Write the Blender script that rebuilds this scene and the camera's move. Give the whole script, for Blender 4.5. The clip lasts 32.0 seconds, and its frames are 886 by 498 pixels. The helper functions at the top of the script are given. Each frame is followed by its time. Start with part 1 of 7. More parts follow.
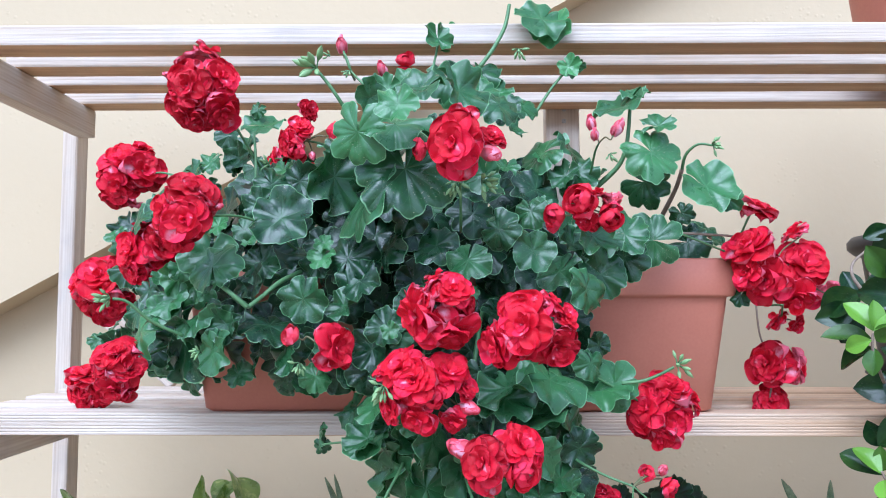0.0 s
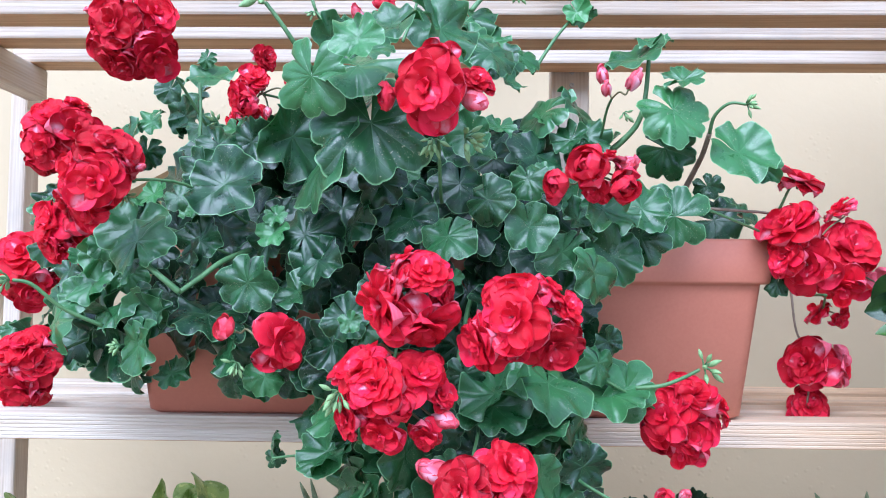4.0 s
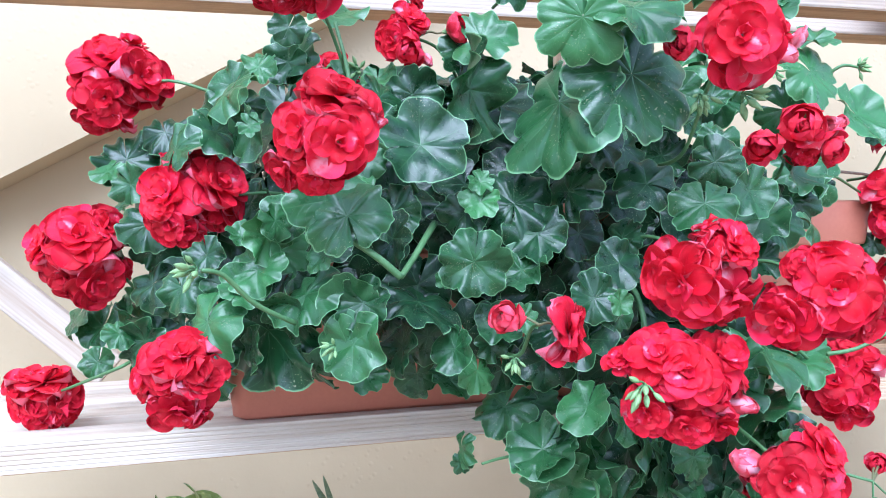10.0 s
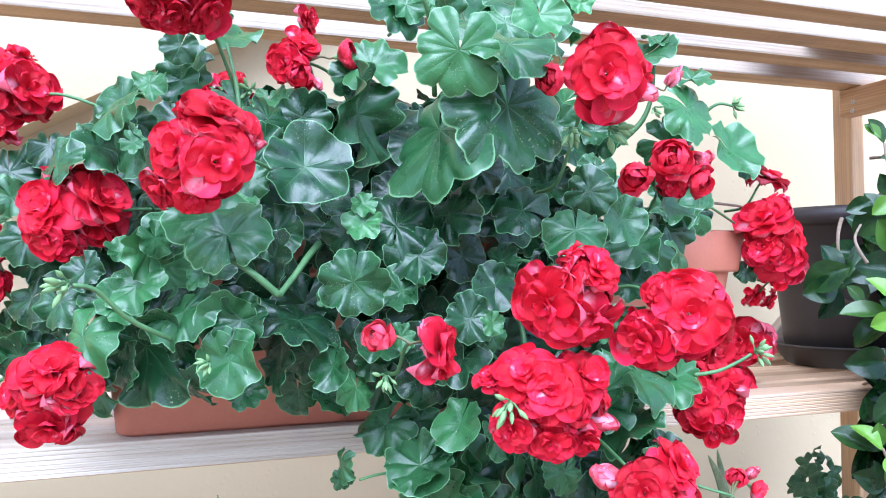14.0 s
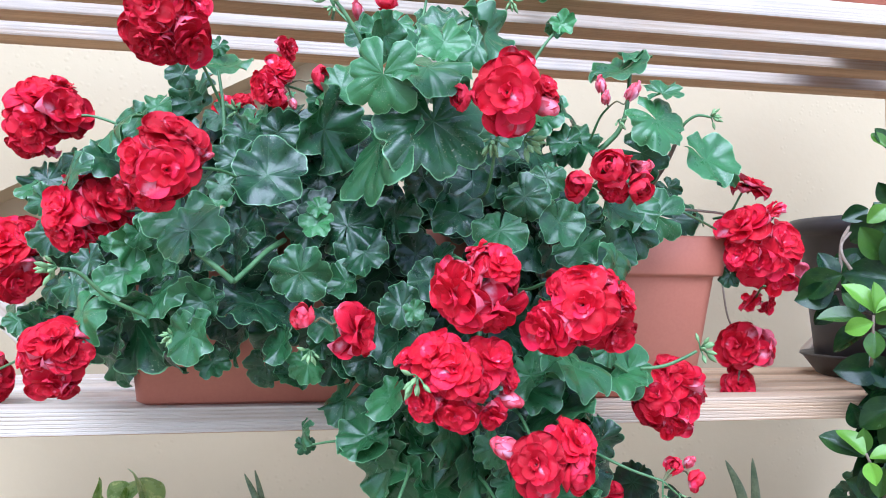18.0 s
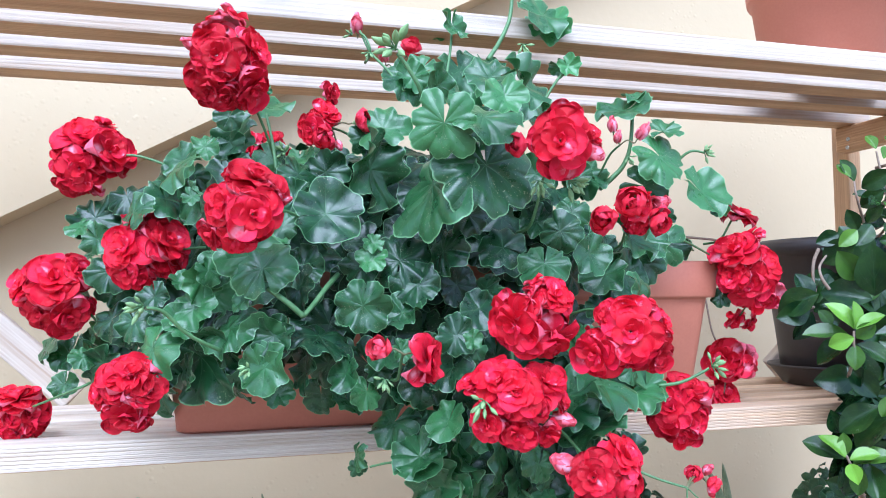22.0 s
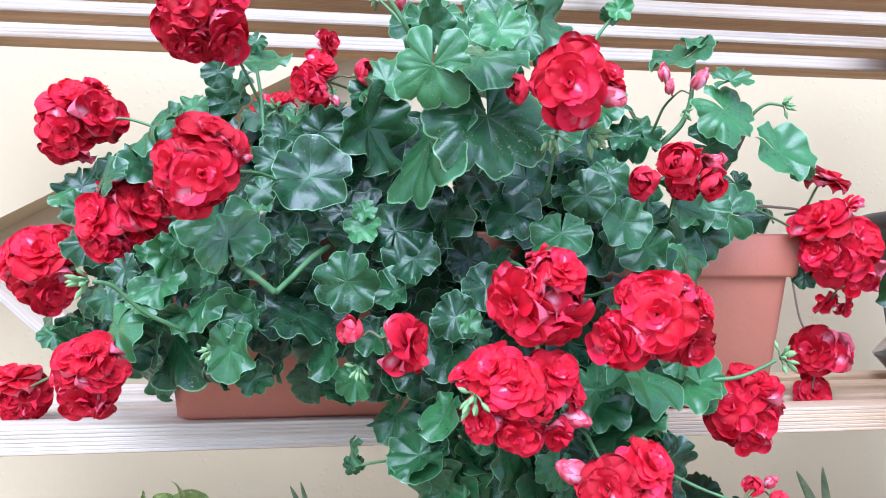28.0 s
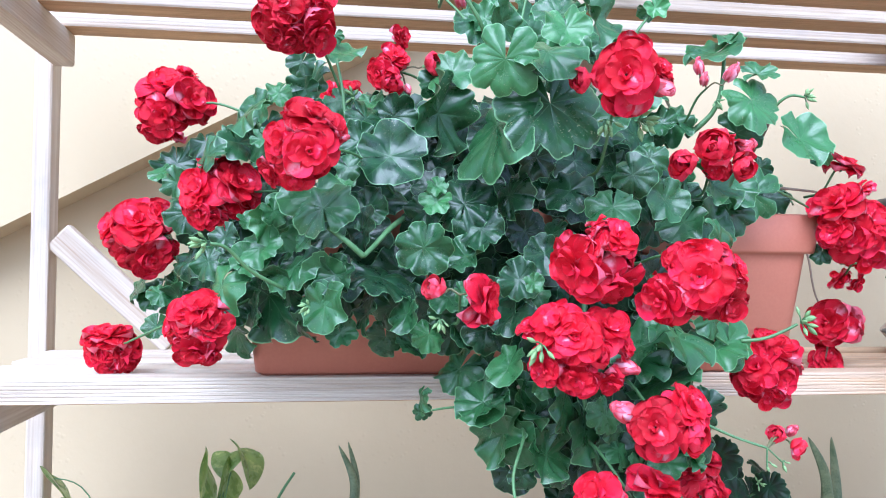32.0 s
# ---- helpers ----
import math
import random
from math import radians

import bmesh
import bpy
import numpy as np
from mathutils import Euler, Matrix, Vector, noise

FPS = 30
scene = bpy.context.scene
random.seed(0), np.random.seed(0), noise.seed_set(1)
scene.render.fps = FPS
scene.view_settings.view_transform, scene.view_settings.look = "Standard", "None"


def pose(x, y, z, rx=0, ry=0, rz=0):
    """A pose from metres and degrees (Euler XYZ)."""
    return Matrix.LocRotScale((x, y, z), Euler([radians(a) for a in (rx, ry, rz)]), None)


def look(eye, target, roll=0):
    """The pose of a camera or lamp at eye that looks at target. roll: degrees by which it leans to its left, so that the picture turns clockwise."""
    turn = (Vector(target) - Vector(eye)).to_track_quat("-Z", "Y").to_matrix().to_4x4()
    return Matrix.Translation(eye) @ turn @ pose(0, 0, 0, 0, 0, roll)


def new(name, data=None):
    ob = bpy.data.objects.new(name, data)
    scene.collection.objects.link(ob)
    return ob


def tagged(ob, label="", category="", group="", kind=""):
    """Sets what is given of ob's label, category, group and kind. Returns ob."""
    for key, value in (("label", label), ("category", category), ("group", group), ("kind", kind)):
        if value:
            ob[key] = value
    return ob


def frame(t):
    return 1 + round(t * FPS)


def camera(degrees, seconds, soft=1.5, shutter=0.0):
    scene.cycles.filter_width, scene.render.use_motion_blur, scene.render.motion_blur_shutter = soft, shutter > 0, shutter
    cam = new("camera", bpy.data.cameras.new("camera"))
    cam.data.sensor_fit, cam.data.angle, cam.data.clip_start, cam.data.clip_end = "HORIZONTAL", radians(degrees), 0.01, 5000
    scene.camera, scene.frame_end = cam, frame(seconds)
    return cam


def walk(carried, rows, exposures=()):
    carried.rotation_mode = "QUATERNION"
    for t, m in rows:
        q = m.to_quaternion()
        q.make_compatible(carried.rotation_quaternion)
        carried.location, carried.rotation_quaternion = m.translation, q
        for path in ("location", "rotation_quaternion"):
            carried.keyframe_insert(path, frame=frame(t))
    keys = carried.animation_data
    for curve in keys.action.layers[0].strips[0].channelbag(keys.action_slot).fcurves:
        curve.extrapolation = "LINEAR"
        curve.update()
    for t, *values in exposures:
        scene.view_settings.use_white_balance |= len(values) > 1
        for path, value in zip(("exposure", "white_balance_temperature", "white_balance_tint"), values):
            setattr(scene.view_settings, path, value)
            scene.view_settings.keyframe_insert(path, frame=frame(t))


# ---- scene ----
cam = camera(56.8, 32.0, 1.0)
METRES, EYE, TILT, LEAN, TURN = 2.325, 1.18, 1.2, -1.4, 0.6
PATH = [
    (0, (0.002, 0.007, 1.184), (-0.021, 2.002, 1.329), -0.0),
    (0.5, (0.043, 0.028, 1.197), (0.01, 2.022, 1.344), 0.0),
    (1, (0.08, 0.041, 1.188), (0.031, 2.035, 1.336), 0.1),
    (1.5, (0.034, 0.078, 1.195), (-0.019, 2.072, 1.34), 0.6),
    (2, (-0.021, 0.117, 1.189), (-0.068, 2.112, 1.316), 0.8),
    (2.5, (-0.051, 0.123, 1.187), (-0.079, 2.119, 1.312), 1.0),
    (4.5, (0.07, 0.179, 1.183), (-0.003, 2.175, 1.277), -0.1),
    (5, (0.105, 0.212, 1.136), (-0.146, 2.196, 1.163), 0.3),
    (5.5, (0.114, 0.218, 1.104), (-0.14, 2.196, 0.952), 0.6),
    (6, (0.125, 0.218, 1.097), (-0.144, 2.189, 0.892), 0.5),
    (6.5, (0.128, 0.215, 1.115), (-0.165, 2.184, 0.917), 0.4),
    (7, (0.107, 0.229, 1.162), (-0.211, 2.195, 0.975), 0.6),
    (7.5, (0.03, 0.253, 1.178), (-0.302, 2.223, 1.088), 1.2),
    (8, (-0.103, 0.289, 1.187), (-0.052, 2.288, 1.17), 0.8),
    (8.5, (-0.163, 0.254, 1.199), (0.1, 2.237, 1.189), 0.1),
    (9, (-0.172, 0.182, 1.185), (0.083, 2.165, 1.189), 0.1),
    (9.5, (-0.242, 0.205, 1.195), (0.17, 2.162, 1.201), 0.8),
    (10, (-0.296, 0.269, 1.197), (0.216, 2.202, 1.216), -1.6),
    (10.5, (-0.303, 0.279, 1.195), (0.314, 2.182, 1.209), -1.7),
    (11, (-0.281, 0.282, 1.198), (0.363, 2.175, 1.219), -1.5),
    (11.5, (-0.267, 0.272, 1.204), (0.368, 2.168, 1.243), -0.9),
    (12, (-0.258, 0.272, 1.196), (0.374, 2.169, 1.233), -0.4),
    (12.5, (-0.267, 0.264, 1.19), (0.371, 2.16, 1.228), -0.2),
    (13, (-0.289, 0.259, 1.197), (0.356, 2.152, 1.241), -0.2),
    (13.5, (-0.297, 0.258, 1.183), (0.385, 2.138, 1.231), -0.5),
    (14, (-0.272, 0.243, 1.197), (0.415, 2.121, 1.261), -0.5),
    (14.5, (-0.2, 0.213, 1.197), (0.47, 2.096, 1.257), -0.2),
    (16.5, (-0.159, 0.131, 1.175), (0.289, 2.079, 1.235), 1.1),
    (17, (-0.153, 0.135, 1.176), (0.277, 2.087, 1.244), 1.0),
    (17.5, (-0.157, 0.132, 1.18), (0.248, 2.089, 1.26), 0.8),
    (18, (-0.155, 0.126, 1.182), (0.234, 2.085, 1.277), 0.6),
    (18.5, (-0.162, 0.147, 1.184), (0.221, 2.106, 1.3), 0.1),
    (19, (-0.218, 0.175, 1.2), (0.193, 2.129, 1.326), -0.1),
    (19.5, (-0.295, 0.18, 1.196), (0.225, 2.107, 1.32), -0.5),
    (20, (-0.339, 0.159, 1.187), (0.236, 2.071, 1.305), -0.5),
    (20.5, (-0.332, 0.135, 1.189), (0.246, 2.046, 1.312), -0.6),
    (21, (-0.309, 0.119, 1.199), (0.27, 2.03, 1.312), -0.4),
    (21.5, (-0.295, 0.113, 1.198), (0.286, 2.023, 1.322), -0.6),
    (22, (-0.271, 0.098, 1.196), (0.296, 2.012, 1.324), -0.5),
    (22.5, (-0.218, 0.059, 1.186), (0.298, 1.988, 1.302), -0.7),
    (23, (-0.193, 0.033, 1.175), (0.294, 1.969, 1.284), -0.5),
    (23.5, (-0.199, 0.051, 1.18), (0.249, 1.998, 1.281), -0.4),
    (24, (-0.219, 0.099, 1.188), (0.252, 2.04, 1.299), 0.0),
    (24.5, (-0.243, 0.134, 1.169), (0.218, 2.077, 1.275), -0.4),
    (25, (-0.223, 0.158, 1.177), (0.205, 2.108, 1.296), -0.5),
    (25.5, (-0.184, 0.169, 1.184), (0.18, 2.131, 1.307), -0.4),
    (27.5, (-0.157, 0.174, 1.19), (0.118, 2.152, 1.289), -0.0),
    (28, (-0.157, 0.176, 1.19), (0.135, 2.153, 1.279), -0.1),
    (28.5, (-0.157, 0.173, 1.189), (0.154, 2.147, 1.272), -0.2),
    (29, (-0.149, 0.164, 1.19), (0.181, 2.135, 1.268), -0.3),
    (29.5, (-0.138, 0.154, 1.19), (0.192, 2.125, 1.268), -0.3),
    (30, (-0.118, 0.135, 1.19), (0.209, 2.106, 1.268), -0.3),
    (30.5, (-0.107, 0.112, 1.19), (0.2, 2.087, 1.28), 0.0),
    (31, (-0.096, 0.081, 1.179), (0.216, 2.055, 1.249), 0.5),
    (31.5, (-0.161, 0.097, 1.184), (0.123, 2.076, 1.252), 0.7),
    (32, (-0.221, 0.1, 1.17), (0.063, 2.079, 1.234), 0.5),
]
walk(cam, [(t, look(eye, target, roll)) for t, eye, target, roll in PATH],
     exposures=[(0.0, 1.04, 4900, 13), (2.0, 1.03, 4900, 13), (4.5, 1.28, 4900, 13), (6.0, 1.42, 4900, 13), (7.0, 1.55, 4900, 13), (8.0, 1.35, 4900, 13), (9.0, 1.43, 4900, 13), (10.0, 1.44, 4900, 13), (11.0, 1.63, 4900, 13), (12.0, 1.65, 4900, 13), (13.0, 1.66, 4900, 13), (14.0, 1.58, 4900, 13), (17.0, 1.37, 4900, 13), (18.0, 1.21, 4900, 13), (20.0, 1.42, 4900, 13), (22.0, 1.25, 4900, 13), (23.0, 1.25, 4900, 13), (25.0, 1.41, 4900, 13), (28.0, 1.37, 4900, 13), (30.0, 1.28, 4900, 13), (32.0, 1.40, 4900, 13)])

# ---- world and light ----
world = bpy.data.worlds.new("world")
scene.world = world
world.use_nodes = True
wn = world.node_tree
wn.nodes.clear()
w_out = wn.nodes.new("ShaderNodeOutputWorld")
w_bg = wn.nodes.new("ShaderNodeBackground")
w_sky = wn.nodes.new("ShaderNodeTexSky")
w_sky.sky_type = "NISHITA"
w_sky.sun_disc = False
w_sky.sun_elevation = radians(51)
w_sky.sun_rotation = radians(200)
w_sky.air_density = 1.0
w_sky.dust_density = 1.0
w_bg.inputs["Strength"].default_value = 0.14
# thin cloud takes most of the blue out of the sky
w_hsv = wn.nodes.new("ShaderNodeHueSaturation")
w_hsv.inputs["Saturation"].default_value = 0.4
wn.links.new(w_sky.outputs["Color"], w_hsv.inputs["Color"])
wn.links.new(w_hsv.outputs["Color"], w_bg.inputs["Color"])
wn.links.new(w_bg.outputs["Background"], w_out.inputs["Surface"])

sun_data = bpy.data.lights.new("sun", "SUN")
sun_data.energy = 2.1
sun_data.angle = radians(50)
sun_data.color = (1.0, 0.97, 0.93)
sun = new("sun", sun_data)
sun.matrix_world = look((-1.0, -1.7, 4.6), (0.0, 1.0, 1.1))


# ---- materials ----
def mat_base(name):
    m = bpy.data.materials.new(name)
    m.use_nodes = True
    nt = m.node_tree
    nt.nodes.clear()
    o = nt.nodes.new("ShaderNodeOutputMaterial")
    b = nt.nodes.new("ShaderNodeBsdfPrincipled")
    nt.links.new(b.outputs["BSDF"], o.inputs["Surface"])
    return m, nt, b, o


def nd(nt, kind, **sockets):
    n = nt.nodes.new(kind)
    for k, v in sockets.items():
        key = k.replace("_", " ")
        n.inputs[key].default_value = v
    return n


def math_node(nt, op, a, b=None, clamp=False):
    n = nt.nodes.new("ShaderNodeMath")
    n.operation = op
    n.use_clamp = clamp
    for i, v in enumerate((a, b)):
        if v is None:
            continue
        if isinstance(v, (int, float)):
            n.inputs[i].default_value = v
        else:
            nt.links.new(v, n.inputs[i])
    return n.outputs[0]


def ramp(nt, fac, stops):
    n = nt.nodes.new("ShaderNodeValToRGB")
    el = n.color_ramp.elements
    while len(el) < len(stops):
        el.new(0.5)
    for e, (p, c) in zip(el, stops):
        e.position, e.color = p, (*c, 1)
    nt.links.new(fac, n.inputs["Fac"])
    return n.outputs["Color"]


def mixc(nt, fac, a, b, mode="MIX"):
    n = nt.nodes.new("ShaderNodeMix")
    n.data_type, n.blend_type = "RGBA", mode
    for sock, v in ((n.inputs[0], fac), (n.inputs[6], a), (n.inputs[7], b)):
        if isinstance(v, (int, float)):
            sock.default_value = v
        elif isinstance(v, tuple):
            sock.default_value = (*v, 1)
        else:
            nt.links.new(v, sock)
    return n.outputs[2]


def tex_coord(nt, which="Object", scale=(1, 1, 1)):
    tc = nt.nodes.new("ShaderNodeTexCoord")
    mp = nt.nodes.new("ShaderNodeMapping")
    mp.inputs["Scale"].default_value = scale
    nt.links.new(tc.outputs[which], mp.inputs["Vector"])
    return mp.outputs["Vector"]


def noise_tex(nt, vec, scale, detail=4.0, rough=0.55):
    n = nd(nt, "ShaderNodeTexNoise", Scale=scale, Detail=detail, Roughness=rough)
    nt.links.new(vec, n.inputs["Vector"])
    return n.outputs["Fac"]


def add_bump(nt, b, height, strength, dist):
    n = nd(nt, "ShaderNodeBump", Strength=strength, Distance=dist)
    nt.links.new(height, n.inputs["Height"])
    nt.links.new(n.outputs["Normal"], b.inputs["Normal"])


def leaf_material(name, dark, light, vein, rough=0.38, veins=0.016, rim=True, band=0.0, patch=None, trans=0.15, spec=0.5, vary=0.14, mott=0.3, unit=1.0, drops=0.5):
    m, nt, b, o = mat_base(name)
    uv = nt.nodes.new("ShaderNodeUVMap")
    sep = nt.nodes.new("ShaderNodeSeparateXYZ")
    nt.links.new(uv.outputs["UV"], sep.inputs[0])
    r, v = sep.outputs[0], sep.outputs[1]
    info = nt.nodes.new("ShaderNodeObjectInfo")
    # every leaf mesh is 1 long, so these scales count per leaf; each leaf reads its own part of the noise
    shift = nt.nodes.new("ShaderNodeVectorMath")
    shift.operation = "ADD"
    nt.links.new(tex_coord(nt, "Object"), shift.inputs[0])
    comb = nt.nodes.new("ShaderNodeCombineXYZ")
    for ax, k in enumerate((91.0, 57.0, 23.0)):
        nt.links.new(math_node(nt, "MULTIPLY", info.outputs["Random"], k), comb.inputs[ax])
    nt.links.new(comb.outputs[0], shift.inputs[1])
    vec = shift.outputs[0]
    big = noise_tex(nt, vec, 2.6 * unit, 4.0)
    fine = noise_tex(nt, vec, 11.0 * unit, 4.0)
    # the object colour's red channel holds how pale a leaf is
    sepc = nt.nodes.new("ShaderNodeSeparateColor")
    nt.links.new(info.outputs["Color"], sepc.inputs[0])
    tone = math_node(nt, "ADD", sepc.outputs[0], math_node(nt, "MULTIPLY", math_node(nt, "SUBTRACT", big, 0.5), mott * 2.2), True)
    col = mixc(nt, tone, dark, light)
    col = mixc(nt, math_node(nt, "MULTIPLY", info.outputs["Random"], vary), col, tuple(c * 1.2 for c in light))
    if band:
        zone = math_node(nt, "MULTIPLY", math_node(nt, "SUBTRACT", 1.0, math_node(nt, "MULTIPLY", math_node(nt, "ABSOLUTE", math_node(nt, "SUBTRACT", r, 0.55)), 3.6), True), band)
        col = mixc(nt, zone, col, (0.018, 0.022, 0.016))
    if patch:
        pn = noise_tex(nt, vec, 3.0 * unit, 6.0, 0.7)
        pf = math_node(nt, "MULTIPLY", math_node(nt, "SUBTRACT", pn, 0.55), 5.0, True)
        col = mixc(nt, pf, col, patch)
    d = math_node(nt, "MULTIPLY", math_node(nt, "ABSOLUTE", math_node(nt, "SUBTRACT", math_node(nt, "FRACT", v), 0.5)), math_node(nt, "ADD", r, 0.02))
    vn = math_node(nt, "SUBTRACT", 1.0, math_node(nt, "DIVIDE", d, veins), True)
    vn = math_node(nt, "MULTIPLY", vn, math_node(nt, "SUBTRACT", 1.15, r, True))
    # side veins leave the main ones in pairs
    half = math_node(nt, "ABSOLUTE", math_node(nt, "SUBTRACT", math_node(nt, "FRACT", v), 0.5))
    for r0 in (0.30, 0.52, 0.72):
        away = math_node(nt, "SUBTRACT", half, math_node(nt, "MULTIPLY", math_node(nt, "SUBTRACT", r, r0), 0.85))
        line = math_node(nt, "SUBTRACT", 1.0, math_node(nt, "DIVIDE", math_node(nt, "MULTIPLY", math_node(nt, "ABSOLUTE", away), r), veins * 0.55), True)
        line = math_node(nt, "MULTIPLY", line, math_node(nt, "GREATER_THAN", r, r0))
        vn = math_node(nt, "MAXIMUM", vn, math_node(nt, "MULTIPLY", line, 0.4))
    col = mixc(nt, math_node(nt, "MULTIPLY", vn, 0.42), col, vein)
    if rim:
        edge = math_node(nt, "MULTIPLY", math_node(nt, "SUBTRACT", r, 0.965), 34.0, True)
        col = mixc(nt, math_node(nt, "MULTIPLY", edge, 0.75), col, tuple(min(1, c * 1.5 + 0.02) for c in vein))
    speck = math_node(nt, "MULTIPLY", math_node(nt, "SUBTRACT", noise_tex(nt, vec, 17.0 * unit, 1.0), 0.74), 14.0, True)
    patchy = math_node(nt, "MULTIPLY", math_node(nt, "SUBTRACT", noise_tex(nt, vec, 1.6 * unit, 1.0), 0.52), 8.0, True)
    drop = math_node(nt, "MULTIPLY", math_node(nt, "SUBTRACT", noise_tex(nt, vec, 30.0 * unit, 0.0), 0.70), 12.0, True)
    speck = math_node(nt, "MAXIMUM", speck, math_node(nt, "MULTIPLY", drop, patchy))
    col = mixc(nt, math_node(nt, "MULTIPLY", speck, drops), col, (0.42, 0.4, 0.26))
    nt.links.new(col, b.inputs["Base Color"])
    rg = math_node(nt, "ADD", rough - 0.07, math_node(nt, "MULTIPLY", big, 0.14))
    nt.links.new(rg, b.inputs["Roughness"])
    b.inputs["Specular IOR Level"].default_value = spec
    h = math_node(nt, "ADD", math_node(nt, "MULTIPLY", vn, -0.14), math_node(nt, "ADD", math_node(nt, "MULTIPLY", big, 0.7), math_node(nt, "MULTIPLY", fine, 0.2)))
    add_bump(nt, b, h, 0.5, 0.002)
    tr = nt.nodes.new("ShaderNodeBsdfTranslucent")
    nt.links.new(mixc(nt, 1.0, col, (1.6, 2.2, 0.9), "MULTIPLY"), tr.inputs["Color"])
    mx = nt.nodes.new("ShaderNodeMixShader")
    mx.inputs[0].default_value = trans
    nt.links.new(b.outputs["BSDF"], mx.inputs[1])
    nt.links.new(tr.outputs["BSDF"], mx.inputs[2])
    nt.links.new(mx.outputs[0], o.inputs["Surface"])
    return m


def petal_material():
    m, nt, b, o = mat_base("red_petal")
    uv = nt.nodes.new("ShaderNodeUVMap")
    sep = nt.nodes.new("ShaderNodeSeparateXYZ")
    nt.links.new(uv.outputs["UV"], sep.inputs[0])
    across, along = sep.outputs[0], sep.outputs[1]
    info = nt.nodes.new("ShaderNodeObjectInfo")
    geo = nt.nodes.new("ShaderNodeNewGeometry")
    isl = geo.outputs["Random Per Island"]
    vec = tex_coord(nt, "Object")
    sepc = nt.nodes.new("ShaderNodeSeparateColor")
    nt.links.new(info.outputs["Color"], sepc.inputs[0])
    warm = ramp(nt, isl, [(0.0, (0.66, 0.003, 0.018)), (0.5, (0.90, 0.007, 0.036)), (1.0, (0.98, 0.024, 0.105))])
    deep = ramp(nt, isl, [(0.0, (0.34, 0.002, 0.011)), (0.6, (0.52, 0.003, 0.016)), (1.0, (0.66, 0.008, 0.025))])
    col = mixc(nt, math_node(nt, "MULTIPLY", math_node(nt, "POWER", info.outputs["Random"], 2.0), 0.8), warm, deep)
    streak = noise_tex(nt, tex_coord(nt, "UV", (26, 2.2, 1)), 3.0, 3.0)
    col = mixc(nt, math_node(nt, "MULTIPLY", streak, 0.25), col, (0.36, 0.003, 0.009))
    pale = math_node(nt, "MULTIPLY", math_node(nt, "SUBTRACT", 0.31, along), 5.0, True)
    # the short petals in a flower's middle carry white streaks
    under = math_node(nt, "GREATER_THAN", across, 3.5)
    inner = math_node(nt, "SUBTRACT", math_node(nt, "GREATER_THAN", across, 1.5), under)
    across = math_node(nt, "SUBTRACT", across, math_node(nt, "ADD", math_node(nt, "MULTIPLY", inner, 2.0), math_node(nt, "MULTIPLY", under, 4.0)))
    pale = math_node(nt, "MULTIPLY", pale, math_node(nt, "GREATER_THAN", isl, 0.76))
    white = math_node(nt, "MULTIPLY", math_node(nt, "MULTIPLY", inner, math_node(nt, "GREATER_THAN", isl, 0.79)), math_node(nt, "MULTIPLY", math_node(nt, "SUBTRACT", noise_tex(nt, vec, 3.5, 3.0), 0.42), 7.0, True))
    narrow = math_node(nt, "SUBTRACT", 1.0, math_node(nt, "MULTIPLY", math_node(nt, "ABSOLUTE", math_node(nt, "SUBTRACT", across, 0.5)), 4.5), True)
    white = math_node(nt, "MULTIPLY", white, narrow)
    pale = math_node(nt, "MULTIPLY", pale, narrow)
    lip = math_node(nt, "MULTIPLY", math_node(nt, "SUBTRACT", along, 0.80), 3.2, True)
    blotch = math_node(nt, "MULTIPLY", math_node(nt, "SUBTRACT", noise_tex(nt, vec, 1.7, 4.0), 0.45), 2.4, True)
    col = mixc(nt, math_node(nt, "MULTIPLY", blotch, 0.5), col, (0.88, 0.02, 0.065))
    col = mixc(nt, math_node(nt, "MULTIPLY", lip, 0.28), col, (0.90, 0.06, 0.12))
    back = math_node(nt, "MULTIPLY", math_node(nt, "GREATER_THAN", isl, 0.87), math_node(nt, "MULTIPLY", math_node(nt, "SUBTRACT", 1.0, math_node(nt, "ABSOLUTE", math_node(nt, "MULTIPLY", math_node(nt, "SUBTRACT", across, 0.5), 4.0)), True), math_node(nt, "MULTIPLY", math_node(nt, "SUBTRACT", noise_tex(nt, vec, 3.0, 3.0), 0.35), 4.0, True)))
    pale = math_node(nt, "MAXIMUM", math_node(nt, "MAXIMUM", pale, back), white)
    col = mixc(nt, math_node(nt, "MULTIPLY", pale, 0.9), col, (0.93, 0.58, 0.70))
    # the undersides are pink, with paler veins
    col = mixc(nt, math_node(nt, "MULTIPLY", under, math_node(nt, "ADD", 0.10, math_node(nt, "MULTIPLY", streak, 0.7))), col, (0.90, 0.34, 0.46))
    # bud petals are paler, by the object colour's green channel
    pinkness = math_node(nt, "MULTIPLY", sepc.outputs[1], math_node(nt, "ADD", 0.25, math_node(nt, "MULTIPLY", isl, 0.9)), True)
    pinkness = math_node(nt, "MULTIPLY", pinkness, math_node(nt, "SUBTRACT", 1.0, math_node(nt, "MULTIPLY", math_node(nt, "ABSOLUTE", math_node(nt, "SUBTRACT", across, 0.5)), 1.7), True))
    col = mixc(nt, math_node(nt, "MULTIPLY", pinkness, 1.5, True), col, (0.93, 0.50, 0.60))
    fleck = math_node(nt, "MULTIPLY", math_node(nt, "SUBTRACT", noise_tex(nt, vec, 16.0, 1.0), 0.75), 20.0, True)
    col = mixc(nt, math_node(nt, "MULTIPLY", fleck, 0.5), col, (0.9, 0.55, 0.55))
    nt.links.new(col, b.inputs["Base Color"])
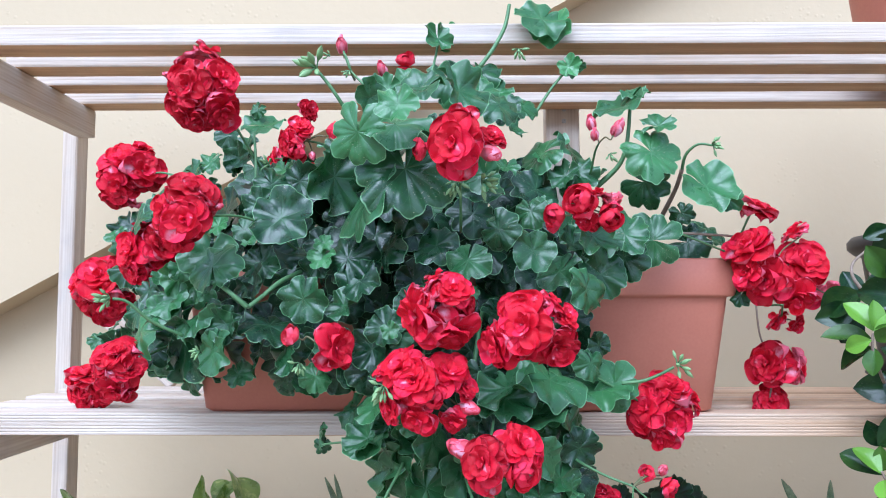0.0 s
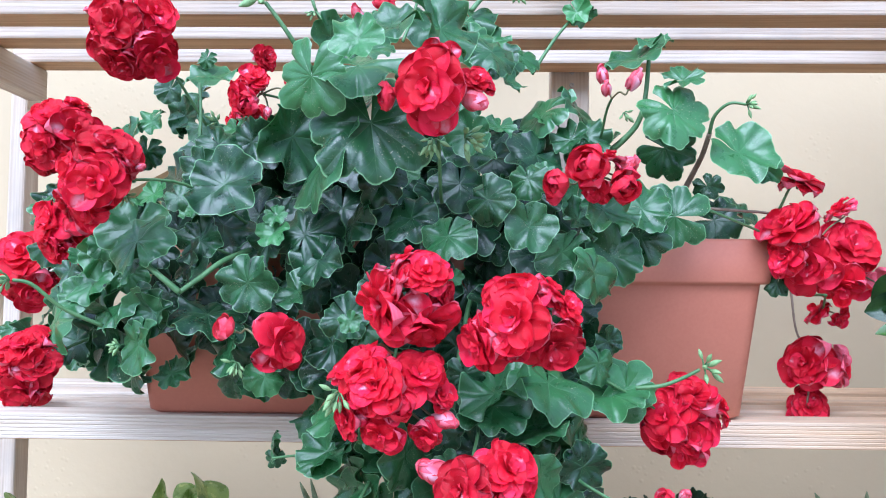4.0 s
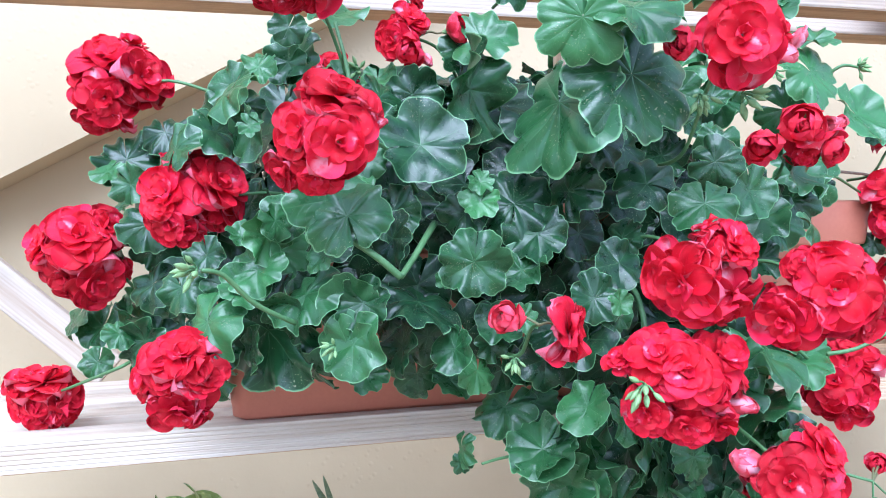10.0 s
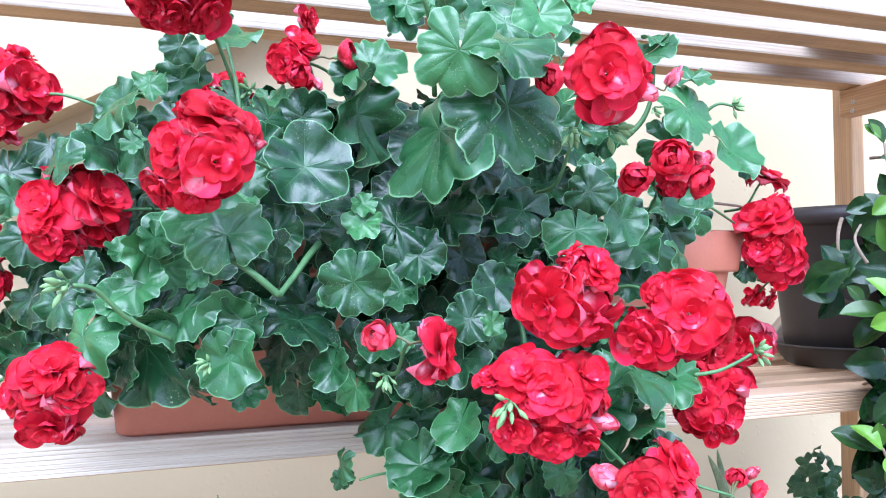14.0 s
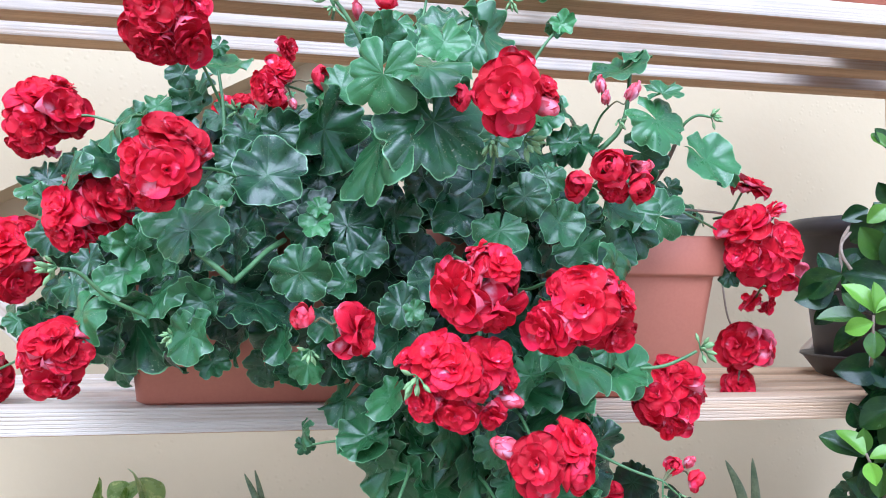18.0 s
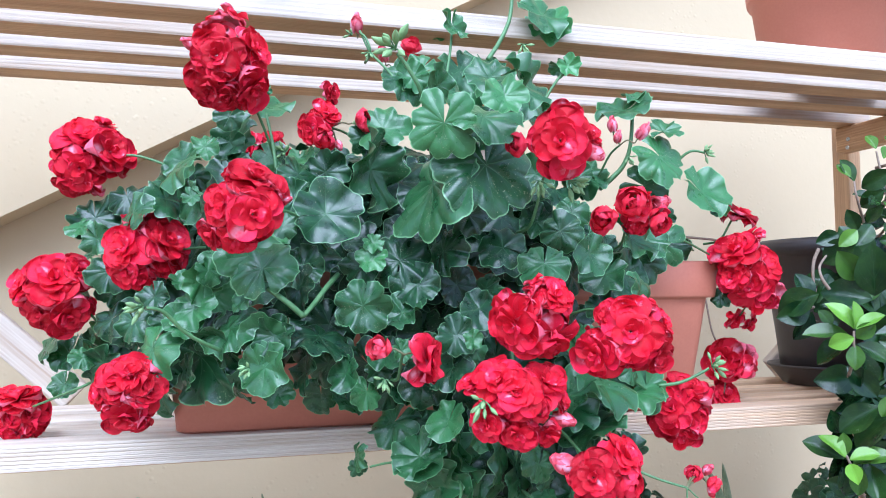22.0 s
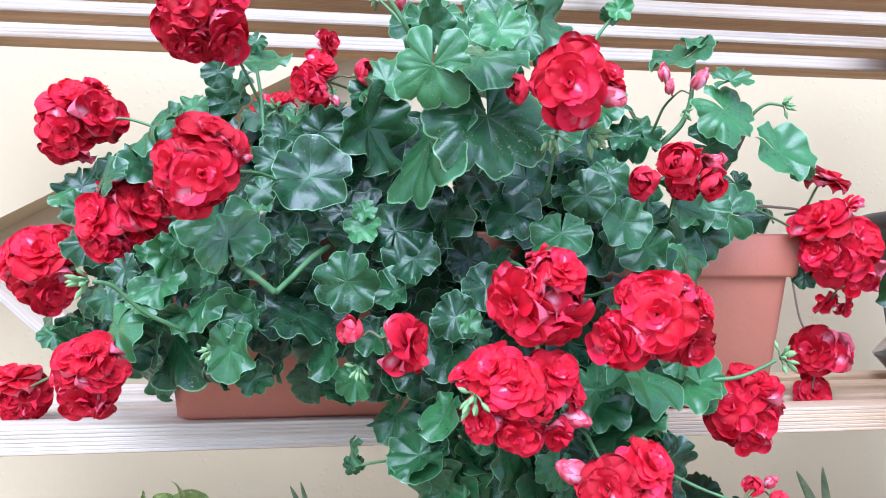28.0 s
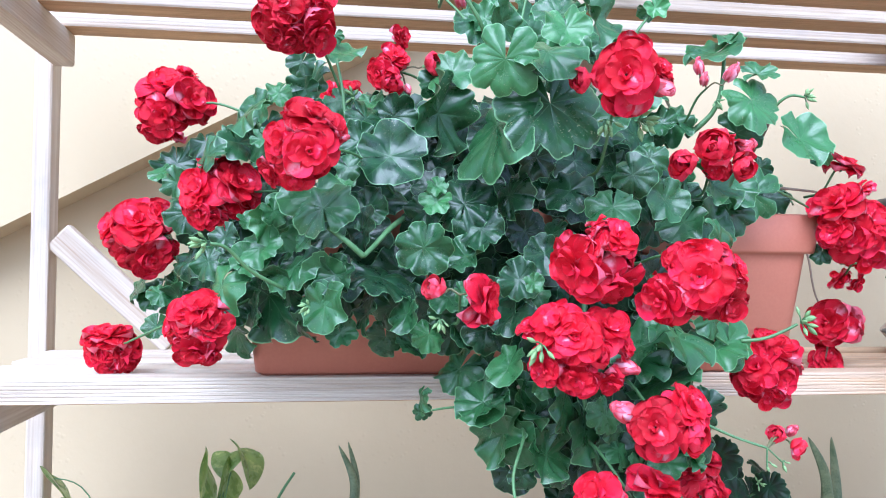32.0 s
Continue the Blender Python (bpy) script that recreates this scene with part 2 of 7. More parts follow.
    b.inputs["Roughness"].default_value = 0.38
    b.inputs["Sheen Weight"].default_value = 0.02
    b.inputs["Specular IOR Level"].default_value = 0.3
    b.inputs["Sheen Roughness"].default_value = 0.4
    b.inputs["Sheen Tint"].default_value = (1.0, 0.35, 0.4, 1)
    add_bump(nt, b, math_node(nt, "ADD", streak, math_node(nt, "MULTIPLY", noise_tex(nt, vec, 4.0, 3.0), 0.8)), 0.5, 0.0016)
    tr = nt.nodes.new("ShaderNodeBsdfTranslucent")
    nt.links.new(mixc(nt, 0.4, col, (0.95, 0.01, 0.03)), tr.inputs["Color"])
    mx = nt.nodes.new("ShaderNodeMixShader")
    mx.inputs[0].default_value = 0.20
    nt.links.new(b.outputs["BSDF"], mx.inputs[1])
    nt.links.new(tr.outputs["BSDF"], mx.inputs[2])
    nt.links.new(mx.outputs[0], o.inputs["Surface"])
    return m


def wood_material(name, pale, tan, grey, fresh=None):
    m, nt, b, o = mat_base(name)
    info = nt.nodes.new("ShaderNodeObjectInfo")
    tc = nt.nodes.new("ShaderNodeTexCoord")
    mp = nt.nodes.new("ShaderNodeMapping")
    nt.links.new(tc.outputs["UV"], mp.inputs["Vector"])
    comb = nt.nodes.new("ShaderNodeCombineXYZ")
    nt.links.new(math_node(nt, "MULTIPLY", info.outputs["Random"], 37.0), comb.inputs[0])
    nt.links.new(math_node(nt, "MULTIPLY", info.outputs["Random"], 11.0), comb.inputs[1])
    nt.links.new(comb.outputs[0], mp.inputs["Location"])
    st = nt.nodes.new("ShaderNodeVectorMath")
    st.operation = "MULTIPLY"
    st.inputs[1].default_value = (1.0, 26.0, 1.0)
    nt.links.new(mp.outputs["Vector"], st.inputs[0])
    warp = noise_tex(nt, mp.outputs["Vector"], 5.0, 2.0)
    wv = nd(nt, "ShaderNodeTexWave", Scale=2.6, Distortion=9.0, Detail=3.0, Detail_Scale=0.5)
    wv.bands_direction = "Y"
    nt.links.new(st.outputs[0], wv.inputs["Vector"])
    grain = noise_tex(nt, st.outputs[0], 9.0, 5.0, 0.6)
    broad = noise_tex(nt, st.outputs[0], 2.3, 3.0, 0.5)
    rings = math_node(nt, "ADD", math_node(nt, "MULTIPLY", wv.outputs["Fac"], 0.16), math_node(nt, "MULTIPLY", math_node(nt, "SUBTRACT", broad, 0.26), 1.35))
    g = math_node(nt, "ADD", rings, math_node(nt, "MULTIPLY", math_node(nt, "SUBTRACT", grain, 0.10), 0.85), True)
    col = mixc(nt, g, tan, pale)
    stain = math_node(nt, "MULTIPLY", math_node(nt, "SUBTRACT", noise_tex(nt, mp.outputs["Vector"], 7.0, 5.0, 0.6), 0.52), 3.5, True)
    col = mixc(nt, math_node(nt, "MULTIPLY", stain, 0.55), col, grey)
    if fresh:
        # towards +x the boards stand under the pots and have kept more of their tan
        place = nt.nodes.new("ShaderNodeNewGeometry")
        along = nt.nodes.new("ShaderNodeSeparateXYZ")
        nt.links.new(place.outputs["Position"], along.inputs[0])
        kept = math_node(nt, "ADD", math_node(nt, "MULTIPLY", math_node(nt, "SUBTRACT", along.outputs[0], 0.08), 2.4), math_node(nt, "MULTIPLY", math_node(nt, "SUBTRACT", broad, 0.5), 1.6), True)
        col = mixc(nt, math_node(nt, "MULTIPLY", kept, 0.85), col, mixc(nt, g, tuple(c * 0.62 for c in fresh), tuple(c * 1.2 for c in fresh)))
    knot = nd(nt, "ShaderNodeTexVoronoi", Scale=4.2)
    nt.links.new(mp.outputs["Vector"], knot.inputs["Vector"])
    kn = math_node(nt, "SUBTRACT", 1.0, math_node(nt, "MULTIPLY", knot.outputs["Distance"], 16.0), True)
    col = mixc(nt, math_node(nt, "MULTIPLY", kn, 0.75), col, (0.16, 0.09, 0.05))
    nt.links.new(col, b.inputs["Base Color"])
    b.inputs["Roughness"].default_value = 0.72
    add_bump(nt, b, math_node(nt, "ADD", g, math_node(nt, "MULTIPLY", warp, 0.3)), 0.45, 0.0018)
    return m


def plain_material(name, base, other, rough, scale, bump=0.2, bump_dist=0.001, fine=8.0, metal=0.0, spec=0.5):
    m, nt, b, o = mat_base(name)
    vec = tex_coord(nt, "Object")
    n1 = noise_tex(nt, vec, scale, 4.0)
    n2 = noise_tex(nt, vec, scale * fine, 4.0)
    f = math_node(nt, "ADD", math_node(nt, "MULTIPLY", n1, 0.7), math_node(nt, "MULTIPLY", n2, 0.3))
    f = math_node(nt, "MULTIPLY", math_node(nt, "SUBTRACT", f, 0.32), 2.6, True)
    nt.links.new(mixc(nt, f, base, other), b.inputs["Base Color"])
    nt.links.new(math_node(nt, "ADD", rough - 0.08, math_node(nt, "MULTIPLY", n1, 0.16)), b.inputs["Roughness"])
    b.inputs["Metallic"].default_value = metal
    b.inputs["Specular IOR Level"].default_value = spec
    add_bump(nt, b, n2, bump, bump_dist)
    return m


def wall_material():
    m, nt, b, o = mat_base("cream_stucco")
    vec = tex_coord(nt, "Object")
    n1 = noise_tex(nt, vec, 1.7, 5.0)
    n2 = noise_tex(nt, vec, 70.0, 4.0)
    vo = nd(nt, "ShaderNodeTexVoronoi", Scale=80.0)
    nt.links.new(vec, vo.inputs["Vector"])
    pim = math_node(nt, "MULTIPLY", math_node(nt, "MULTIPLY", math_node(nt, "SUBTRACT", 0.34, vo.outputs["Distance"], True), 2.2, True), math_node(nt, "GREATER_THAN", noise_tex(nt, vec, 5.0, 2.0), 0.57))
    col = mixc(nt, n1, (0.518, 0.405, 0.247), (0.556, 0.446, 0.284))
    col = mixc(nt, math_node(nt, "MULTIPLY", n2, 0.25), col, (0.472, 0.368, 0.226))
    nt.links.new(col, b.inputs["Base Color"])
    b.inputs["Roughness"].default_value = 0.88
    h = math_node(nt, "ADD", math_node(nt, "MULTIPLY", n2, 0.5), pim)
    add_bump(nt, b, h, 0.22, 0.003)
    return m


def weathered_clay():
    m, nt, b, o = mat_base("weathered_clay")
    vec = tex_coord(nt, "Object")
    n1 = noise_tex(nt, vec, 22.0, 6.0, 0.65)
    n2 = noise_tex(nt, vec, 120.0, 3.0)
    bloom_f = math_node(nt, "MULTIPLY", math_node(nt, "SUBTRACT", n1, 0.36), 4.0, True)
    col = mixc(nt, n2, (0.36, 0.15, 0.10), (0.45, 0.21, 0.15))
    col = mixc(nt, math_node(nt, "MULTIPLY", bloom_f, 0.62), col, (0.62, 0.50, 0.46))
    nt.links.new(col, b.inputs["Base Color"])
    b.inputs["Roughness"].default_value = 0.85
    add_bump(nt, b, n1, 0.4, 0.002)
    return m


GERANIUM = leaf_material("geranium_leaf", (0.0052, 0.026, 0.0100), (0.072, 0.220, 0.066), (0.14, 0.27, 0.12), rough=0.29, veins=0.013, trans=0.07, mott=0.28, spec=0.5, vary=0.06)
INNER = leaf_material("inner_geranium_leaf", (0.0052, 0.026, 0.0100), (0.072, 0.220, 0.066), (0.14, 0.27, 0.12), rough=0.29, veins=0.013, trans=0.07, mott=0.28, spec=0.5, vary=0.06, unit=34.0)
ZONAL = leaf_material("zonal_leaf", (0.0045, 0.019, 0.0085), (0.023, 0.068, 0.025), (0.055, 0.12, 0.05), rough=0.5, veins=0.012, band=0.85, spec=0.3, trans=0.06, drops=0.12)
POTHOS = leaf_material("pothos_leaf", (0.010, 0.070, 0.022), (0.25, 0.33, 0.085), (0.26, 0.34, 0.12), rough=0.28, veins=0.010, rim=False, patch=(0.62, 0.60, 0.28), mott=0.6)
SHRUB = leaf_material("shrub_leaf", (0.0035, 0.020, 0.008), (0.155, 0.310, 0.030), (0.05, 0.13, 0.045), rough=0.24, veins=0.010, rim=False, trans=0.05, vary=0.03, mott=0.14, spec=0.35, drops=0.08)
IVY = leaf_material("ivy_leaf", (0.010, 0.04, 0.018), (0.06, 0.16, 0.06), (0.10, 0.20, 0.10), rough=0.4)
CREEPER = leaf_material("creeper_leaf", (0.028, 0.095, 0.018), (0.15, 0.28, 0.065), (0.2, 0.36, 0.12), rough=0.5)
ALOE = plain_material("succulent_leaf", (0.075, 0.120, 0.050), (0.24, 0.28, 0.15), 0.5, 40.0)
PETAL = petal_material()
STEM = plain_material("green_stem", (0.06, 0.15, 0.05), (0.13, 0.25, 0.095), 0.5, 90.0)
BUDGREEN = plain_material("green_sepal", (0.14, 0.27, 0.09), (0.32, 0.45, 0.20), 0.55, 150.0)
PEDICEL = plain_material("flower_pedicel", (0.10, 0.13, 0.05), (0.20, 0.14, 0.07), 0.5, 200.0)
TWIG = plain_material("brown_twig", (0.16, 0.11, 0.07), (0.30, 0.23, 0.17), 0.8, 120.0)
WOOD = wood_material("weathered_pine", (0.63, 0.545, 0.445), (0.35, 0.225, 0.127), (0.30, 0.285, 0.28))
SHELFWOOD = wood_material("sheltered_pine", (0.63, 0.545, 0.445), (0.35, 0.225, 0.127), (0.30, 0.285, 0.28), (0.50, 0.315, 0.170))
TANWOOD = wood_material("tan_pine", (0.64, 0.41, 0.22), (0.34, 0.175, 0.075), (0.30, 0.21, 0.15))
TERRA = plain_material("terracotta_plastic", (0.46, 0.155, 0.095), (0.54, 0.20, 0.125), 0.52, 9.0, 0.08, 0.0006, 30.0)
DARKPOT = plain_material("dark_brown_plastic", (0.030, 0.024, 0.022), (0.046, 0.038, 0.036), 0.45, 10.0, 0.1)
BLUEPOT = plain_material("matt_blue_black_glaze", (0.0060, 0.0072, 0.0125), (0.0105, 0.0125, 0.0200), 0.40, 8.0, 0.08)
GREENPOT = plain_material("dark_green_plastic", (0.0025, 0.0175, 0.0195), (0.0052, 0.0280, 0.0300), 0.32, 8.0, 0.06)
CLAY = weathered_clay()
SOIL = plain_material("potting_soil", (0.012, 0.009, 0.007), (0.05, 0.035, 0.025), 0.95, 60.0, 0.9, 0.006, 5.0)
STEEL = plain_material("dull_metal", (0.45, 0.45, 0.45), (0.6, 0.6, 0.6), 0.35, 30.0, 0.1, metal=1.0)
WALL = wall_material()
PAVING = plain_material("grey_paving", (0.19, 0.152, 0.105), (0.26, 0.212, 0.15), 0.85, 3.0, 0.4, 0.003)


# ---- mesh helpers ----
def link_mesh(name, me, material, parent=None, m=None, label=""):
    if not me.materials:
        me.materials.append(material)
    ob = new(name, me)
    if parent is not None:
        ob.parent = parent
    if m is not None:
        ob.matrix_basis = m
    if label:
        tagged(ob, label)
    return ob


def part(name, bm, material, parent, label="", smooth=True):
    me = bpy.data.meshes.new(name)
    bm.normal_update()
    bm.to_mesh(me)
    bm.free()
    if smooth:
        me.polygons.foreach_set("use_smooth", [True] * len(me.polygons))
    return link_mesh(name, me, material, parent, None, label)


def thing(name, x, y, z, label, category, group="", kind=""):
    e = new(name)
    e.empty_display_size = 0.02
    e.location = (x, y, z)
    return tagged(e, label, category, group, kind)


def rel(parent, m):
    """World pose m, as a local pose under an unrotated parent."""
    base = Vector(parent.location)
    p = parent.parent
    while p is not None:
        base += Vector(p.location)
        p = p.parent
    return Matrix.Translation(-base) @ m


def facing(x, y, z, n, spin=0.0, size=1.0, tip=None):
    """A pose whose local z looks along n; local -y (the tip) hangs towards tip (default: down)."""
    n = Vector(n).normalized()
    down = Vector(tip if tip else (0, 0, -1))
    ty = -(down - n * down.dot(n))
    if ty.length < 1e-3:
        ty = Vector((0, 1, 0)) - n * n.y
    ty.normalize()
    tx = ty.cross(n)
    m = Matrix((tx, ty, n)).transposed().to_4x4()
    return Matrix.Translation((x, y, z)) @ m @ Matrix.Rotation(spin, 4, "Z") @ Matrix.Diagonal((size, size, size, 1))


def grid_mesh(name, pts, uvs, quads):
    me = bpy.data.meshes.new(name)
    me.from_pydata(pts, [], quads)
    lay = me.uv_layers.new(name="UVMap")
    idx = np.empty(len(me.loops), dtype=np.int32)
    me.loops.foreach_get("vertex_index", idx)
    lay.data.foreach_set("uv", np.asarray(uvs, dtype=np.float32)[idx].ravel())
    me.polygons.foreach_set("use_smooth", [True] * len(me.polygons))
    return me


def palmate_leaf(name, seed, lobes=7, depth=0.16, sinus=0.10, cup=0.10, wave=0.06, scallop=0.02, teeth=5, point=0.6, na=84, nr=7, crimp=0.035):
    """A lobed round leaf of radius 1 in the xy plane, the tip towards -y, the stalk at the origin."""
    rnd = random.Random(seed)
    span = math.pi * 2 * (1 - sinus)
    lob = [rnd.uniform(0.9, 1.08) for _ in range(lobes)]
    ph, ph2 = rnd.uniform(0, 6.28), rnd.uniform(0, 6.28)
    tilt = rnd.uniform(-0.12, 0.12)
    bend = rnd.choice((-1, 1, 1)) * rnd.uniform(0.04, 0.22)
    pleat = rnd.uniform(0.03, 0.075)
    q1, q2, q3 = (rnd.uniform(0, 6.28) for _ in range(3))
    pts, uvs, quads = [], [], []
    for i in range(na + 1):
        a = (i / na - 0.5) * span
        s = (i / na) * lobes
        k = min(int(s), lobes - 1)
        c = abs(s - k - 0.5) * 2
        tooth = abs(math.sin(s * math.pi * teeth / 2)) * scallop
        edge = lob[k] * (1 - depth * c ** (1 / point)) + tooth - scallop
        edge *= 1 - 0.10 * abs(a / math.pi) ** 2
        for j in range(nr + 1):
            r = (j / nr) ** 0.9
            rad = r * edge
            z = cup * r * r + pleat * r ** 1.15 * (math.sin(2.1 * c) - 0.6) + bend * (r * math.sin(a + ph)) ** 2 + wave * r * r * (math.sin(3 * a + ph) * 0.6 + math.sin(5 * a + ph2) * 0.4 + 0.5 * r * r * math.sin(9 * a + ph + ph2)) + tilt * r * math.sin(a)
            z += crimp * r ** 5 * math.sin(s * math.pi * teeth * 0.5 + ph) - 0.15 * r ** 4
            u, w = rad * math.sin(a), rad * math.cos(a)
            z += 0.045 * math.sin(4.1 * u + 1.7 * w + q1) * math.sin(3.3 * w - 1.9 * u + q2) + 0.022 * math.sin(8.3 * u + q3) * math.sin(7.6 * w + q1)
            pts.append((rad * math.sin(a), -rad * math.cos(a), z))
            uvs.append((r, s))
    for i in range(na):
        for j in range(nr):
            a0 = i * (nr + 1) + j
            quads.append((a0, a0 + 1, a0 + nr + 2, a0 + nr + 1))
    return grid_mesh(name, pts, uvs, quads)


def blade_leaf(name, seed, width=0.5, shape=0.62, fold=0.12, curl=0.25, wave=0.03, nu=8, nv=14):
    """A simple leaf of length 1 along -y from the origin."""
    rnd = random.Random(seed)
    ph = rnd.uniform(0, 6.28)
    pts, uvs, quads = [], [], []
    for i in range(nv + 1):
        v = i / nv
        w = width * math.sin(math.pi * v ** shape) ** 0.75 if 0 < v < 1 else 0.0
        for j in range(nu + 1):
            u = j / nu * 2 - 1
            x = u * w
            y = -v
            z = fold * abs(u) * w / max(width, 1e-3) - curl * v * v + wave * math.sin(9 * v + ph) * abs(u)
            pts.append((x, y, z))
            uvs.append((0.3 + 0.65 * v, 0.5 + u * 0.45))
    for i in range(nv):
        for j in range(nu):
            a0 = i * (nu + 1) + j
            quads.append((a0, a0 + 1, a0 + nu + 2, a0 + nu + 1))
    return grid_mesh(name, pts, uvs, quads)


def heart_leaf(name, seed, width=0.46, fold=0.10, curl=0.2, nr=6):
    """A heart-shaped pointed leaf of length 1 along -y, the stalk in the notch at the origin."""
    rnd = random.Random(seed)
    ph, sway, twist = rnd.uniform(0, 6.28), rnd.uniform(-0.10, 0.10), rnd.uniform(-0.2, 0.2)
    half = ((0.0, -0.01), (0.09, 0.04), (0.22, 0.055), (0.36, 0.005), (0.46, -0.13), (0.46, -0.30), (0.43, -0.49), (0.33, -0.70), (0.16, -0.89), (0.0, -1.0))
    ctrl = [Vector((x / 0.46 * width, y, 0)) for x, y in half]
    side = []
    for i in range(len(ctrl) - 1):
        p0, p1, p2, p3 = ctrl[max(i - 1, 0)], ctrl[i], ctrl[i + 1], ctrl[min(i + 2, len(ctrl) - 1)]
        for k in range(3):
            t = k / 3
            side.append(0.5 * ((2 * p1) + (p2 - p0) * t + (2 * p0 - 5 * p1 + 4 * p2 - p3) * t * t + (3 * p1 - p0 - 3 * p2 + p3) * t ** 3))
    side.append(ctrl[-1])
    pts, uvs, quads = [], [], []
    for sg in (1, -1):
        o = len(pts)
        for p in side:
            spine = min(-0.02, max(-0.98, p.y * 1.0 - 0.06 * abs(p.x) / width))
            for k in range(nr + 1):
                q = k / nr
                x, y = sg * p.x * q, spine + (p.y - spine) * q
                v = max(0.0, -y)
                z = fold * q ** 1.3 * abs(p.x) / width - curl * v * v - 0.10 * q ** 4 * abs(p.x) / width + 0.025 * math.sin(7 * v + ph) * q + twist * x * v
                pts.append((x + sway * v * v, y, z))
                uvs.append((0.3 + 0.65 * v, 0.5 + sg * q * 0.45))
        n = nr + 1
        for i in range(len(side) - 1):
            for k in range(nr):
                a0 = o + i * n + k
                quads.append((a0, a0 + n, a0 + n + 1, a0 + 1) if sg > 0 else (a0, a0 + 1, a0 + n + 1, a0 + n))
    return grid_mesh(name, pts, uvs, quads)


def add_petal(pts, uvs, quads, rnd, length, width, az, tilt, base_r, cupping, curl, lift, nu=11, nv=9, mark=0.0, ruff=1.0, under=False):
    """One round-ended petal: az round the axis, tilt up from the flower's plane."""
    ca, sa = math.cos(az), math.sin(az)
    ph, amp = rnd.uniform(0, 6.28), ruff * rnd.uniform(0.05, 0.13)
    ph2, amp2 = rnd.uniform(0, 6.28), ruff * rnd.uniform(0.035, 0.10)
    notch, skew = rnd.uniform(0.0, 0.07), rnd.uniform(-0.25, 0.25)
    for sheet in range(2 if under else 1):
        o = len(pts)
        for i in range(nv + 1):
            v = 1 - (1 - i / nv) ** 1.45
            w = width * (0.16 + 0.84 * math.sin(min(v * 1.25, 1) * math.pi / 2)) * math.sqrt(max(0.0, 1 - v ** 5.5))
            ang = tilt - curl * v * v
            for j in range(nu + 1):
                u = j / nu * 2 - 1
                d = length * (v - notch * max(0, 1 - 3 * abs(u)) * v ** 6)
                px = base_r + d * math.cos(ang)
                pz = lift + d * math.sin(ang)
                off = cupping * width * u * u * (0.35 + 0.8 * v) + amp * length * math.sin(2.6 * u + ph) * v * v + amp2 * length * math.sin(6.5 * u + ph2) * v ** 3 - 0.05 * length * v ** 4 - 0.02 * sheet
                px -= off * math.sin(ang)
                pz += off * math.cos(ang)
                py = u * w + skew * width * v * v * 0.5
                pts.append((px * ca - py * sa, px * sa + py * ca, pz))
                uvs.append((u * 0.5 + 0.5 + (4.0 if sheet else mark), v))
        for i in range(nv):
            for j in range(nu):
                a0 = o + i * (nu + 1) + j
                quads.append((a0, a0 + 1, a0 + nu + 2, a0 + nu + 1))


def flower_mesh(name, seed, kind):
    """A double geranium flower of radius 1 that looks along +z."""
    rnd = random.Random(seed)
    pts, uvs, quads = [], [], []
    if kind == "open":
        whorls = [(6, 1.0, 0.52, 0.04, 0.04, 0.0), (6, 0.90, 0.47, 0.28, 0.04, 0.04), (5, 0.74, 0.40, 0.56, 0.04, 0.08), (4, 0.54, 0.30, 0.92, 0.04, 0.11), (3, 0.36, 0.20, 1.25, 0.03, 0.13)]
    elif kind == "rose":
        whorls = [(5, 1.0, 0.60, 0.25, 0.06, -0.15), (5, 0.88, 0.54, 0.52, 0.10, -0.13), (5, 0.74, 0.42, 0.82, 0.11, -0.08), (4, 0.60, 0.32, 1.10, 0.09, -0.02), (3, 0.48, 0.22, 1.32, 0.04, 0.02)]
    else:
        whorls = [(5, 1.35, 0.46, 1.18, 0.34, -0.75), (5, 1.45, 0.42, 1.28, 0.26, -0.7), (4, 1.5, 0.34, 1.40, 0.14, -0.62)]
    for n, ln, wd, tl, br, lift in whorls:
        start = rnd.uniform(0, 6.28)
        for i in range(n):
            add_petal(pts, uvs, quads, rnd, ln * rnd.uniform(0.80, 1.10), wd * rnd.uniform(0.75, 1.15),
                      start + i * 2 * math.pi / n + rnd.uniform(-0.25, 0.25), tl + rnd.uniform(-0.26, 0.26) * (0.2 if kind == "bud" else 1.0), br,
                      rnd.uniform(0.15, 0.45) if kind == "open" else 0.55, rnd.uniform(0.1, 0.55) if kind == "open" else -0.3 if kind == "rose" else tl - math.acos(-0.9 * br / ln), lift, mark=2.0 if kind == "open" and ln < 0.6 else 0.0, ruff={"open": 1.0, "rose": 0.6, "bud": 0.15}[kind], under=kind == "open" and ln > 0.85)
    return grid_mesh(name, pts, uvs, quads)


